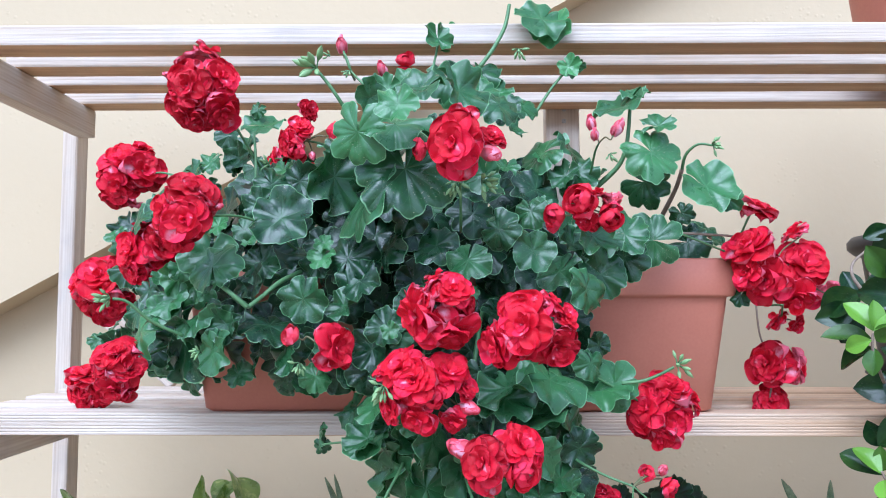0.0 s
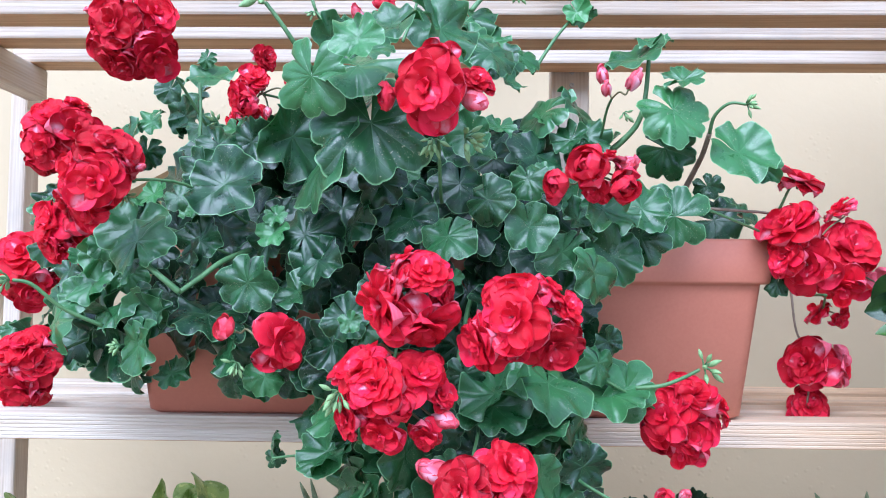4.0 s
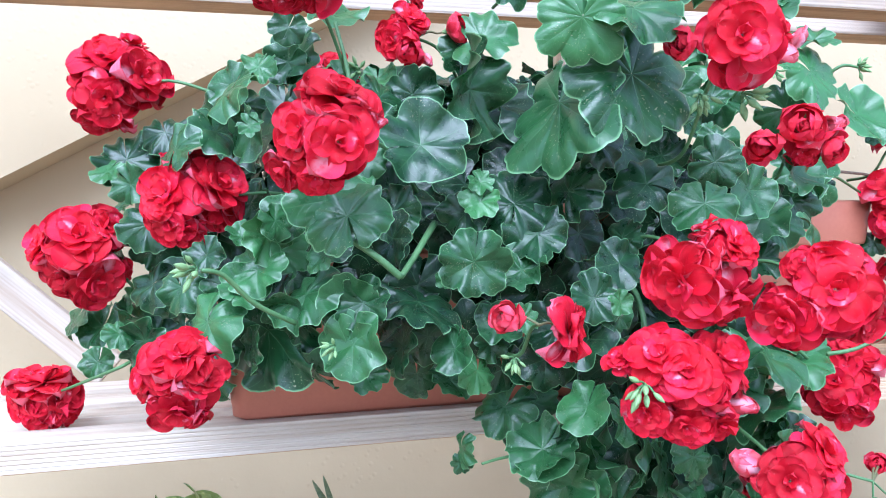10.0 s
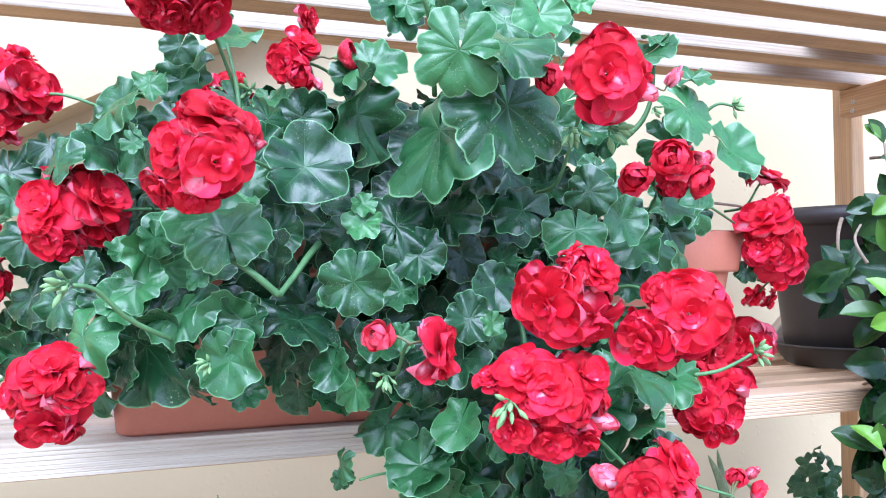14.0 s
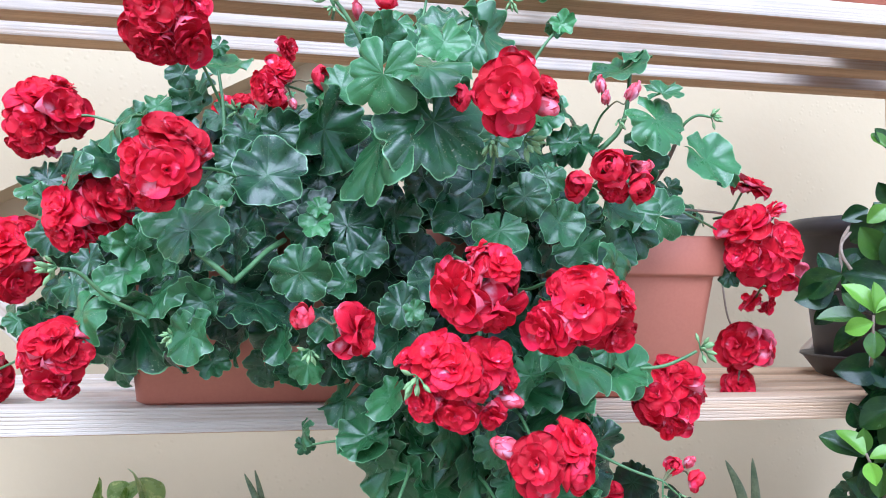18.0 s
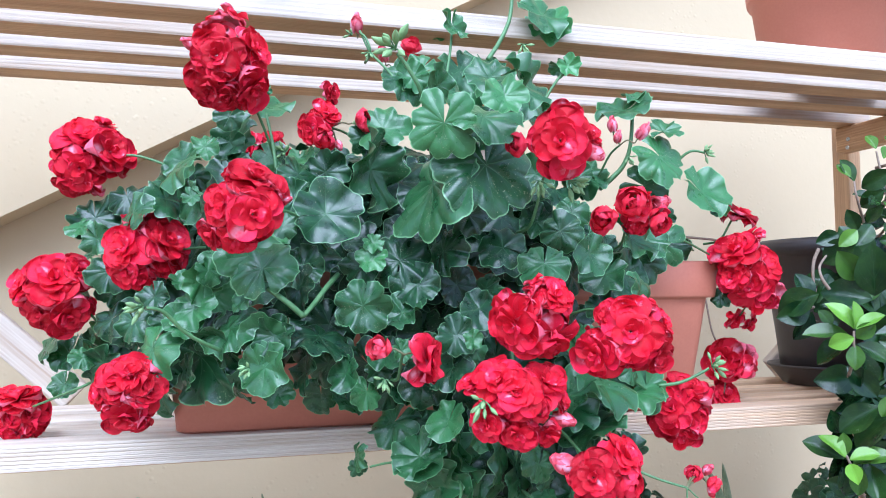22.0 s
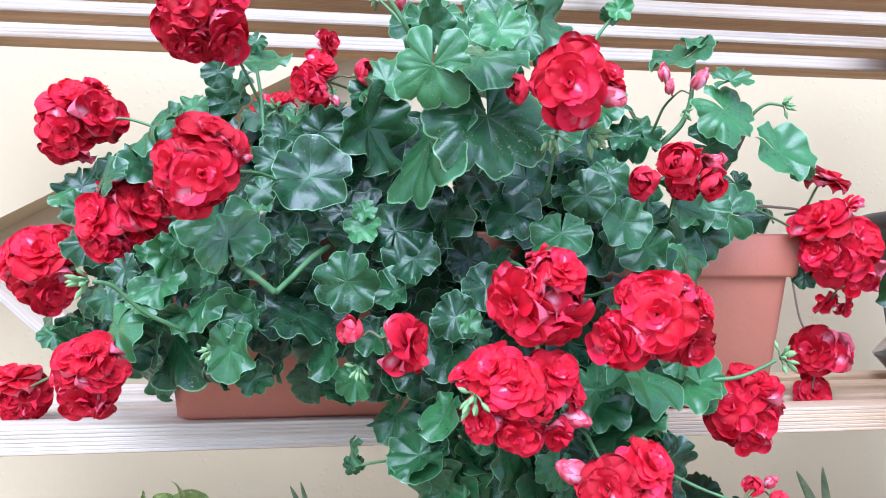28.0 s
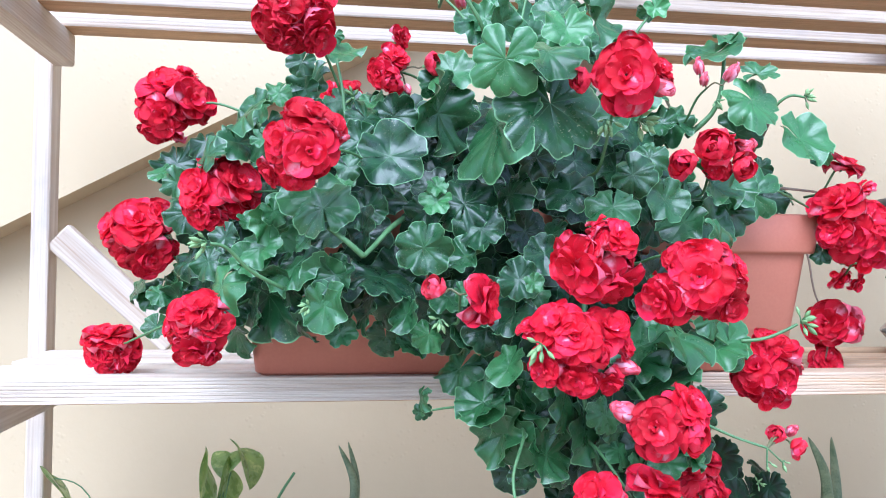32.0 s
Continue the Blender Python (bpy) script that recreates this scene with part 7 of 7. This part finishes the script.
def leaf_ball():
    r = random.Random(8)
    pts, uvs, quads = [], [], []
    for k in range(4300):
        u = Vector((r.gauss(0, 1), r.gauss(0, 1), r.gauss(0, 1))).normalized()
        if u.z < -0.85:
            continue
        lump = 1 + 0.10 * math.sin(5 * u.x + 2) * math.cos(6 * u.z) + r.uniform(-0.06, 0.05)
        c = Vector((0, 0, 0.076)) + Vector((u.x * 0.067, u.y * 0.067, u.z * 0.077)) * lump
        n = (u + Vector((r.gauss(0, 0.5), r.gauss(0, 0.5), r.gauss(0, 0.5) + 0.3))).normalized()
        m = facing(c.x, c.y, c.z, n, r.uniform(0, 6.28), r.uniform(0.0020, 0.0036))
        o = len(pts)
        shape = ((0, 1, 0.0), (0.75, 0.35, 0.12), (0.7, -0.5, 0.12), (0, -1.05, -0.1), (-0.7, -0.5, 0.12), (-0.75, 0.35, 0.12), (0, 0, -0.08))
        for p in shape:
            pts.append(tuple(m @ Vector(p)))
            uvs.append((min(1, math.hypot(p[0], p[1]) * 0.9), 0.5 + p[0] * 0.4))
        for a in range(6):
            quads.append((o + 6, o + a, o + (a + 1) % 6))
    ob = link_mesh("foliage", grid_mesh("foliage", pts, uvs, quads), CREEPER, ball)
    ob.color = (0.4, 0, 0, 1)
    tagged(ob, "", "", "", "stuff")


leaf_ball()

dish = thing("saucer", -0.272, 1.235, LOW, "small dull grey metal saucer behind the green pot", "saucer")
part("dish", lathe([(0.022, 0), (0.025, 0.002), (0.034, 0.012), (0.036, 0.013), (0.034, 0.015), (0.025, 0.005), (0.002, 0.004)], 40), STEEL, dish)

# ---- shrub in the dark pot, on the middle shelf ----
dark_pot = thing("plant_pot", 0.705, 1.17, SHELF + 0.022, "large dark brown plastic pot standing in its saucer", "plant pot")
part("pot_body", lathe([(0.088, 0), (0.092, 0.004), (0.098, 0.06), (0.112, 0.175), (0.122, 0.178), (0.131, 0.186), (0.131, 0.196), (0.125, 0.203), (0.117, 0.202), (0.113, 0.185), (0.002, 0.185)], 56), DARKPOT, dark_pot)
soil_disc(dark_pot, 0.1125, 0.190)
tray = thing("saucer", 0.705, 1.17, SHELF, "dark brown plastic saucer under the pot", "saucer")
part("dish", lathe([(0.085, 0), (0.090, 0.002), (0.108, 0.026), (0.113, 0.029), (0.112, 0.032), (0.104, 0.028), (0.092, 0.0215), (0.002, 0.0215)], 56), DARKPOT, tray)
shrub = thing("leafy_shrub", 0.705, 1.17, SHELF + 0.205, "sprawling shrub with glossy dark leaves and pale green new shoots", "plant")
SLEAF = [blade_leaf("leaf", 110 + s, width=0.29 + 0.02 * s, shape=1.15, fold=0.16, curl=0.06 + 0.07 * s, wave=0.015) for s in range(4)]


def shrub_leaf(x, y, z, length, n, tip, tone):
    m = facing(x, y, z, n, 0.0, length, tip)
    ob = link_mesh("leaf", rng.choice(SLEAF), SHRUB, shrub, rel(shrub, m))
    ob.color = (tone, 0, 0, 1)


shrub_leaf(0.562, 0.980, 1.350, 0.035, (-0.12, -0.98, 0.15), (-0.44, 0.19, 0.88), 0.10)
shrub_leaf(0.563, 0.970, 1.340, 0.043, (-0.84, -0.40, -0.37), (0.24, -0.88, 0.41), 0.08)
shrub_leaf(0.601, 0.970, 1.339, 0.036, (-0.72, -0.69, 0.02), (-0.58, 0.59, -0.56), 0.10)
shrub_leaf(0.536, 0.950, 1.283, 0.034, (-0.33, -0.78, -0.53), (-0.66, -0.21, 0.72), 0.06)
shrub_leaf(0.506, 0.950, 1.278, 0.032, (-0.13, -0.98, 0.13), (-0.93, 0.08, -0.37), 0.06)
shrub_leaf(0.516, 0.930, 1.281, 0.031, (-0.26, -0.93, 0.25), (-0.78, 0.05, -0.62), 0.60)
shrub_leaf(0.513, 0.930, 1.268, 0.047, (-0.70, -0.71, 0.08), (-0.62, 0.54, -0.57), 0.06)
shrub_leaf(0.558, 0.950, 1.291, 0.037, (-0.26, -0.88, 0.40), (-0.71, -0.11, -0.70), 0.10)
shrub_leaf(0.601, 0.970, 1.339, 0.036, (-0.91, -0.41, -0.03), (0.41, -0.88, -0.25), 0.12)
shrub_leaf(0.600, 0.970, 1.319, 0.031, (-0.85, -0.41, 0.34), (-0.53, 0.55, -0.65), 0.10)
shrub_leaf(0.597, 0.930, 1.268, 0.029, (-0.38, -0.92, 0.11), (-0.42, 0.28, 0.86), 0.85)
shrub_leaf(0.597, 0.930, 1.268, 0.036, (-0.94, -0.21, 0.26), (0.33, -0.38, 0.87), 0.50)
shrub_leaf(0.597, 0.930, 1.268, 0.034, (-0.61, -0.74, 0.27), (-0.75, 0.65, 0.09), 0.10)
shrub_leaf(0.597, 0.930, 1.268, 0.029, (-0.69, -0.58, 0.44), (0.71, -0.65, 0.25), 0.55)
shrub_leaf(0.651, 0.970, 1.342, 0.046, (-0.92, -0.39, 0.10), (0.30, -0.84, -0.46), 0.06)
shrub_leaf(0.647, 0.970, 1.358, 0.041, (-0.69, -0.71, 0.16), (0.73, -0.68, 0.13), 0.08)
shrub_leaf(0.576, 0.920, 1.234, 0.060, (-0.67, -0.37, 0.64), (0.69, -0.62, 0.36), 0.08)
shrub_leaf(0.584, 0.930, 1.236, 0.029, (-0.61, -0.61, -0.51), (-0.24, -0.47, 0.85), 0.15)
shrub_leaf(0.495, 0.885, 1.198, 0.066, (-0.49, -0.66, -0.58), (-0.40, -0.42, 0.82), 0.05)
shrub_leaf(0.478, 0.890, 1.217, 0.048, (-0.25, -0.83, -0.49), (-0.73, -0.17, 0.66), 0.28)
shrub_leaf(0.525, 0.890, 1.186, 0.051, (-0.84, -0.54, 0.05), (0.15, -0.14, 0.98), 0.05)
shrub_leaf(0.468, 0.945, 1.202, 0.053, (-0.66, -0.71, 0.26), (-0.74, 0.55, -0.38), 0.08)
shrub_leaf(0.487, 0.880, 1.194, 0.056, (-0.52, -0.78, 0.34), (-0.76, 0.61, 0.23), 0.05)
shrub_leaf(0.430, 0.850, 1.161, 0.040, (0.12, -0.90, 0.43), (-0.43, 0.34, 0.84), 0.90)
shrub_leaf(0.431, 0.850, 1.161, 0.032, (0.17, -0.98, -0.05), (0.07, -0.04, 1.00), 0.80)
shrub_leaf(0.428, 0.845, 1.161, 0.034, (-0.68, -0.26, 0.68), (0.70, -0.52, 0.49), 0.85)
shrub_leaf(0.434, 0.860, 1.153, 0.050, (-0.30, -0.47, 0.83), (-0.79, 0.60, 0.05), 0.30)
shrub_leaf(0.426, 0.845, 1.152, 0.028, (-0.63, -0.75, 0.18), (-0.76, 0.57, -0.30), 0.92)
shrub_leaf(0.433, 0.850, 1.151, 0.026, (-0.81, -0.50, -0.30), (0.24, -0.75, 0.61), 0.35)
shrub_leaf(0.431, 0.850, 1.144, 0.028, (-0.54, -0.74, 0.41), (-0.29, -0.30, -0.91), 0.30)
shrub_leaf(0.442, 0.860, 1.144, 0.040, (-0.27, -0.81, 0.52), (0.68, -0.54, -0.49), 0.10)
shrub_leaf(0.440, 0.870, 1.144, 0.041, (-0.69, -0.34, 0.64), (-0.71, 0.52, -0.49), 0.10)
shrub_leaf(0.446, 0.880, 1.141, 0.033, (-0.55, -0.50, 0.67), (-0.79, 0.58, -0.20), 0.06)
shrub_leaf(0.500, 0.880, 1.156, 0.052, (-0.64, -0.30, -0.71), (-0.30, -0.75, 0.59), 0.06)
shrub_leaf(0.478, 0.870, 1.154, 0.055, (-0.35, -0.48, 0.80), (0.78, -0.63, -0.04), 0.10)
shrub_leaf(0.492, 0.870, 1.129, 0.042, (-0.55, -0.47, 0.69), (0.76, -0.62, 0.19), 0.10)
shrub_leaf(0.473, 0.860, 1.147, 0.031, (-0.74, -0.67, 0.06), (0.65, -0.73, -0.21), 0.10)
shrub_leaf(0.518, 0.830, 1.153, 0.052, (-0.69, -0.45, -0.56), (-0.20, -0.63, 0.75), 0.95)
shrub_leaf(0.572, 0.850, 1.170, 0.034, (-0.44, -0.88, 0.18), (-0.81, 0.30, -0.50), 0.15)
shrub_leaf(0.482, 0.890, 1.134, 0.049, (0.14, -0.99, 0.07), (0.02, -0.06, -1.00), 0.06)
shrub_leaf(0.464, 0.900, 1.116, 0.048, (-0.57, -0.82, 0.09), (0.51, -0.44, -0.74), 0.04)
shrub_leaf(0.524, 0.880, 1.127, 0.046, (-0.53, -0.73, 0.44), (-0.40, -0.24, -0.88), 0.10)
shrub_leaf(0.507, 0.930, 1.098, 0.055, (-0.04, -0.99, 0.11), (-1.00, 0.03, -0.04), 0.03)
shrub_leaf(0.496, 0.885, 1.069, 0.055, (-0.73, -0.52, 0.44), (-0.68, 0.48, -0.56), 0.08)
shrub_leaf(0.520, 0.890, 1.058, 0.060, (-0.78, -0.33, 0.53), (-0.63, 0.43, -0.65), 0.10)
shrub_leaf(0.506, 0.870, 1.084, 0.032, (-0.87, -0.33, 0.37), (-0.46, 0.30, -0.84), 0.40)
shrub_leaf(0.514, 0.870, 1.083, 0.050, (-0.67, -0.06, 0.74), (0.66, -0.50, 0.56), 0.35)
shrub_leaf(0.520, 0.870, 1.076, 0.041, (0.15, -0.97, 0.19), (0.08, -0.18, -0.98), 0.45)
shrub_leaf(0.528, 0.860, 1.084, 0.037, (0.34, -0.91, 0.24), (0.12, -0.21, -0.97), 0.60)
shrub_leaf(0.529, 0.850, 1.088, 0.040, (0.02, -0.86, 0.51), (0.42, -0.46, -0.78), 0.85)
shrub_leaf(0.459, 0.900, 1.008, 0.038, (0.11, -0.80, 0.59), (-0.46, 0.49, 0.74), 0.85)
shrub_leaf(0.469, 0.915, 1.004, 0.049, (-0.27, -0.75, 0.61), (-0.68, 0.59, 0.43), 0.12)
shrub_leaf(0.462, 0.900, 1.006, 0.035, (-0.54, -0.35, 0.77), (0.79, -0.54, 0.31), 0.88)
shrub_leaf(0.471, 0.905, 1.000, 0.048, (-0.52, -0.30, 0.80), (0.78, -0.54, 0.31), 0.42)
shrub_leaf(0.459, 0.895, 1.003, 0.032, (-0.47, -0.37, 0.80), (-0.37, -0.74, -0.57), 0.95)
shrub_leaf(0.466, 0.910, 1.009, 0.028, (-0.58, -0.80, -0.16), (-0.14, -0.10, 0.99), 0.40)
shrub_leaf(0.477, 0.930, 1.032, 0.040, (-0.25, -0.79, -0.56), (-0.58, -0.34, 0.74), 0.04)
shrub_leaf(0.502, 0.910, 0.996, 0.049, (-0.53, -0.57, 0.63), (-0.30, -0.57, -0.77), 0.10)
shrub_leaf(0.480, 0.900, 0.997, 0.034, (-0.83, -0.51, 0.21), (-0.24, -0.01, -0.97), 0.22)
shrub_leaf(0.533, 0.920, 1.012, 0.050, (-0.83, -0.25, 0.51), (0.03, -0.91, -0.41), 0.04)
shrub_leaf(0.553, 0.930, 0.986, 0.050, (-0.31, -0.31, 0.90), (-0.55, -0.71, -0.43), 0.04)
shrub_leaf(0.478, 0.930, 0.991, 0.033, (-0.24, -0.95, 0.22), (0.06, -0.24, -0.97), 0.05)
shrub_leaf(0.557, 0.900, 1.107, 0.050, (-0.48, -0.79, 0.39), (0.67, -0.61, -0.42), 0.05)
shrub_leaf(0.562, 0.900, 1.031, 0.047, (-0.78, -0.59, 0.21), (0.50, -0.79, -0.34), 0.05)
shrub_leaf(0.555, 0.920, 1.050, 0.048, (0.05, -0.79, 0.61), (-0.87, -0.33, -0.36), 0.04)
shrub_leaf(0.574, 0.880, 1.143, 0.042, (-0.80, -0.54, 0.26), (0.26, -0.71, -0.66), 0.06)


def shrub_whorl(x, y, z, length, many, tone, core):
    """A shoot tip with leaves all round it, the young ones in the middle paler."""
    out = Vector((x - 0.705, y - 1.17, z - 1.2)).normalized()
    axis = (out * 0.5 + Vector((frng.gauss(0, 0.25), -0.9, frng.gauss(0.35, 0.25)))).normalized()
    side = axis.orthogonal().normalized()
    up = axis.cross(side)
    start = frng.uniform(0, 6.28)
    for k in range(many):
        az = start + 2.4 * k
        inner = k >= many - core
        lean = frng.uniform(0.35, 0.7) if inner else frng.uniform(-0.25, 0.35)
        d = (side * math.cos(az) + up * math.sin(az)) * math.cos(lean) + axis * math.sin(lean)
        n = axis * math.cos(lean) - (side * math.cos(az) + up * math.sin(az)) * math.sin(lean)
        ln = length * (frng.uniform(0.42, 0.62) if inner else frng.uniform(0.85, 1.15))
        b = Vector((x, y, z)) + d * 0.006
        shrub_leaf(b.x, b.y, b.z, ln, n, d, (tone + frng.uniform(-0.1, 0.1)) if inner else frng.uniform(0.0, 0.10))
    tube("twig", shrub, [(x, y, z), Vector((x, y, z)) - axis * 0.03 + Vector((0, 0.01, -0.01)), (0.5 * x + 0.352, y + 0.09, z - 0.03)], 0.0016, 0.0024, TWIG)


shrub_whorl(0.588, 0.986, 1.225, 0.061, 9, 0.10, 2)
shrub_whorl(0.477, 0.965, 1.185, 0.043, 8, 0.10, 2)
shrub_whorl(0.595, 0.965, 1.131, 0.056, 9, 0.10, 2)
shrub_whorl(0.642, 0.975, 1.085, 0.057, 9, 0.10, 2)
shrub_whorl(0.545, 0.955, 1.074, 0.057, 9, 0.10, 2)
shrub_whorl(0.573, 0.965, 1.017, 0.059, 9, 0.10, 2)
shrub_whorl(0.620, 0.975, 1.007, 0.057, 9, 0.10, 2)
shrub_whorl(0.676, 0.975, 1.098, 0.058, 9, 0.10, 2)
shrub_whorl(0.587, 0.965, 0.951, 0.052, 8, 0.10, 2)
shrub_whorl(0.528, 0.955, 0.952, 0.043, 8, 0.10, 2)
shrub_whorl(0.643, 0.996, 1.214, 0.061, 9, 0.10, 2)
shrub_whorl(0.703, 0.996, 1.225, 0.058, 8, 0.10, 2)
shrub_whorl(0.559, 0.996, 1.214, 0.045, 8, 0.10, 2)
shrub_whorl(0.747, 0.996, 1.160, 0.060, 8, 0.10, 2)
shrub_whorl(0.789, 1.079, 1.396, 0.038, 6, 0.10, 2)
# shorter shoots above the pot
for x, y, z, tone in ((0.640, 0.985, 1.345, 0.30), (0.675, 0.990, 1.378, 0.45), (0.700, 1.000, 1.330, 0.25), (0.602, 0.980, 1.328, 0.20), (0.655, 1.000, 1.300, 0.50), (0.722, 1.000, 1.402, 0.35), (0.705, 1.000, 1.288, 0.30), (0.622, 0.985, 1.296, 0.25), (0.745, 1.010, 1.350, 0.30), (0.690, 0.990, 1.420, 0.45)):
    shrub_whorl(x, y, z, 0.031, 7, tone, 3)

for i in range(70):
    zz = frng.uniform(0.95, 1.17)
    p = Vector((frng.uniform(0.54, 0.80 if zz > 1.06 else 0.65), frng.uniform(0.95, 1.0), zz))
    a = frng.uniform(0, 6.28)
    shrub_leaf(p.x, p.y, p.z, frng.uniform(0.050, 0.075), (frng.gauss(0, 0.35), -1, frng.gauss(0.3, 0.3)), (math.cos(a), -0.3, math.sin(a)), 0.03)
tube("twig", shrub, ((0.584, 0.990, 1.298), (0.564, 0.975, 1.315), (0.554, 0.970, 1.333), (0.557, 0.975, 1.350)), 0.0020, 0.0013, TWIG)
tube("twig", shrub, ((0.589, 0.960, 1.261), (0.593, 0.955, 1.279), (0.613, 0.965, 1.296), (0.635, 0.970, 1.302)), 0.0020, 0.0013, TWIG)
tube("twig", shrub, ((0.444, 0.900, 1.206), (0.438, 0.905, 1.220), (0.444, 0.915, 1.234), (0.463, 0.925, 1.248)), 0.0020, 0.0013, TWIG)
tube("twig", shrub, ((0.608, 0.980, 1.317), (0.610, 0.975, 1.340), (0.606, 0.980, 1.367), (0.605, 0.985, 1.394)), 0.0020, 0.0013, TWIG)
tube("twig", shrub, ((0.622, 0.985, 1.318), (0.637, 0.980, 1.349), (0.662, 0.985, 1.390), (0.691, 0.990, 1.420)), 0.0020, 0.0013, TWIG)
tube("twig", shrub, ((0.466, 0.900, 1.103), (0.441, 0.865, 1.125), (0.429, 0.850, 1.142), (0.430, 0.850, 1.159)), 0.0020, 0.0013, TWIG)
tube("twig", shrub, ((0.510, 0.930, 0.952), (0.479, 0.905, 0.982), (0.464, 0.900, 1.001), (0.459, 0.900, 1.011)), 0.0020, 0.0013, TWIG)
shrub_leaf(0.605, 0.985, 1.397, 0.026, (-0.4, -0.8, 0.4), (-0.3, 0, 1.0), 0.45)
shrub_leaf(0.611, 0.980, 1.383, 0.026, (-0.4, -0.8, 0.4), (0.7, 0, 1.0), 0.45)
shrub_leaf(0.644, 0.980, 1.403, 0.026, (-0.4, -0.8, 0.4), (-0.8, 0, 1.0), 0.45)
shrub_leaf(0.670, 0.985, 1.402, 0.026, (-0.4, -0.8, 0.4), (0.5, 0, 1.0), 0.45)
shrub_leaf(0.552, 0.975, 1.355, 0.026, (-0.4, -0.8, 0.4), (-0.6, 0, 1.0), 0.45)
tube("aerial_root", shrub, ((0.535, 1.02, 1.262), (0.512, 1.003, 1.245), (0.503, 0.995, 1.222), (0.500, 0.985, 1.196)), 0.0026, 0.0016, TWIG)

# ---- ivy behind the shrub ----
ivy = thing("ivy", 0.76, 1.22, LOW, "dark green ivy with small lobed leaves rising behind the shelf edge", "plant")
ILEAF = [palmate_leaf("leaf", 130 + s, lobes=5, depth=0.36, sinus=0.16, cup=0.05, wave=0.05, scallop=0.0, point=0.9) for s in range(3)]


def ivy_leaf(x, y, z, size, n, tip):
    ob = link_mesh("leaf", rng.choice(ILEAF), IVY, ivy, rel(ivy, facing(x, y, z, n, 0.0, size, tip)))
    ob.color = (rng.uniform(0.1, 0.4), 0, 0, 1)


IVY_STEMS = (((0.76, 1.22, LOW + 0.005), (0.76, 1.27, 0.72), (0.78, 1.32, 0.82), (0.745, 1.32, 0.86)),
             ((0.76, 1.22, LOW + 0.005), (0.80, 1.28, 0.72), (0.84, 1.35, 0.80), (0.815, 1.36, 0.875)),
             ((0.76, 1.22, LOW + 0.005), (0.82, 1.24, 0.72), (0.86, 1.27, 0.82), (0.88, 1.26, 0.86)),
             ((0.76, 1.22, LOW + 0.005), (0.72, 1.25, 0.70), (0.76, 1.32, 0.76), (0.80, 1.34, 0.80)))
for pts in IVY_STEMS:
    tube("stem", ivy, pts, 0.0022, 0.0013, STEM)
    for k in range(7):
        t = 0.35 + 0.55 * k / 6
        i0 = min(int(t * 3), 2)
        q = Vector(pts[i0]).lerp(Vector(pts[i0 + 1]), t * 3 - i0)
        q += Vector((frng.uniform(-0.025, 0.025), frng.uniform(-0.025, 0.0), frng.uniform(-0.02, 0.02)))
        ivy_leaf(q.x, q.y, q.z, frng.uniform(0.015, 0.024), (frng.gauss(-0.3, 0.3), -1, frng.gauss(0.3, 0.3)), (frng.gauss(0, 0.5), 0, -1))
ivy_leaf(0.747, 1.310, 0.853, 0.0321, (-0.67, -0.27, 0.69), (-0.73, 0.06, -0.68))
ivy_leaf(0.752, 1.310, 0.862, 0.0250, (-0.85, -0.12, 0.51), (0.50, 0.13, 0.86))
ivy_leaf(0.768, 1.290, 0.846, 0.0216, (-0.85, -0.17, 0.50), (-0.50, -0.05, -0.87))
ivy_leaf(0.807, 1.280, 0.826, 0.0229, (-0.62, -0.03, 0.79), (-0.76, -0.25, -0.60))
ivy_leaf(0.876, 1.280, 0.849, 0.0256, (-0.79, 0.06, 0.61), (-0.60, -0.23, -0.76))
ivy_leaf(0.906, 1.260, 0.859, 0.0291, (-0.92, -0.00, 0.40), (-0.40, -0.04, -0.91))
ivy_leaf(0.887, 1.260, 0.822, 0.0248, (-0.40, 0.19, 0.90), (-0.92, -0.14, -0.38))
ivy_leaf(0.803, 1.360, 0.869, 0.0251, (-0.67, -0.50, 0.55), (-0.74, 0.35, -0.58))
ivy_leaf(0.838, 1.360, 0.874, 0.0211, (0.01, -0.70, 0.71), (0.34, 0.67, 0.66))
ivy_leaf(0.777, 1.360, 0.831, 0.0199, (-0.39, -0.55, 0.73), (-0.91, 0.16, -0.37))
ivy_leaf(0.859, 1.360, 0.835, 0.0213, (-0.63, 0.11, 0.77), (-0.77, 0.02, -0.64))
ivy_leaf(0.814, 1.350, 0.822, 0.0179, (-0.73, 0.03, 0.68), (-0.68, 0.08, -0.73))
ivy_leaf(0.823, 1.370, 0.885, 0.0197, (-0.66, 0.39, 0.64), (-0.01, 0.85, -0.53))

# ---- pot on the top shelf ----
top_pot = thing("plant_pot", 0.690, 1.17, TOP, "terracotta-coloured plastic pot on the top shelf", "plant pot")
part("pot_body", lathe(pot_profile(0.088, 0.112, 0.19, 0.006, 0.04), 56), TERRA, top_pot)
soil_disc(top_pot, 0.104, 0.17)
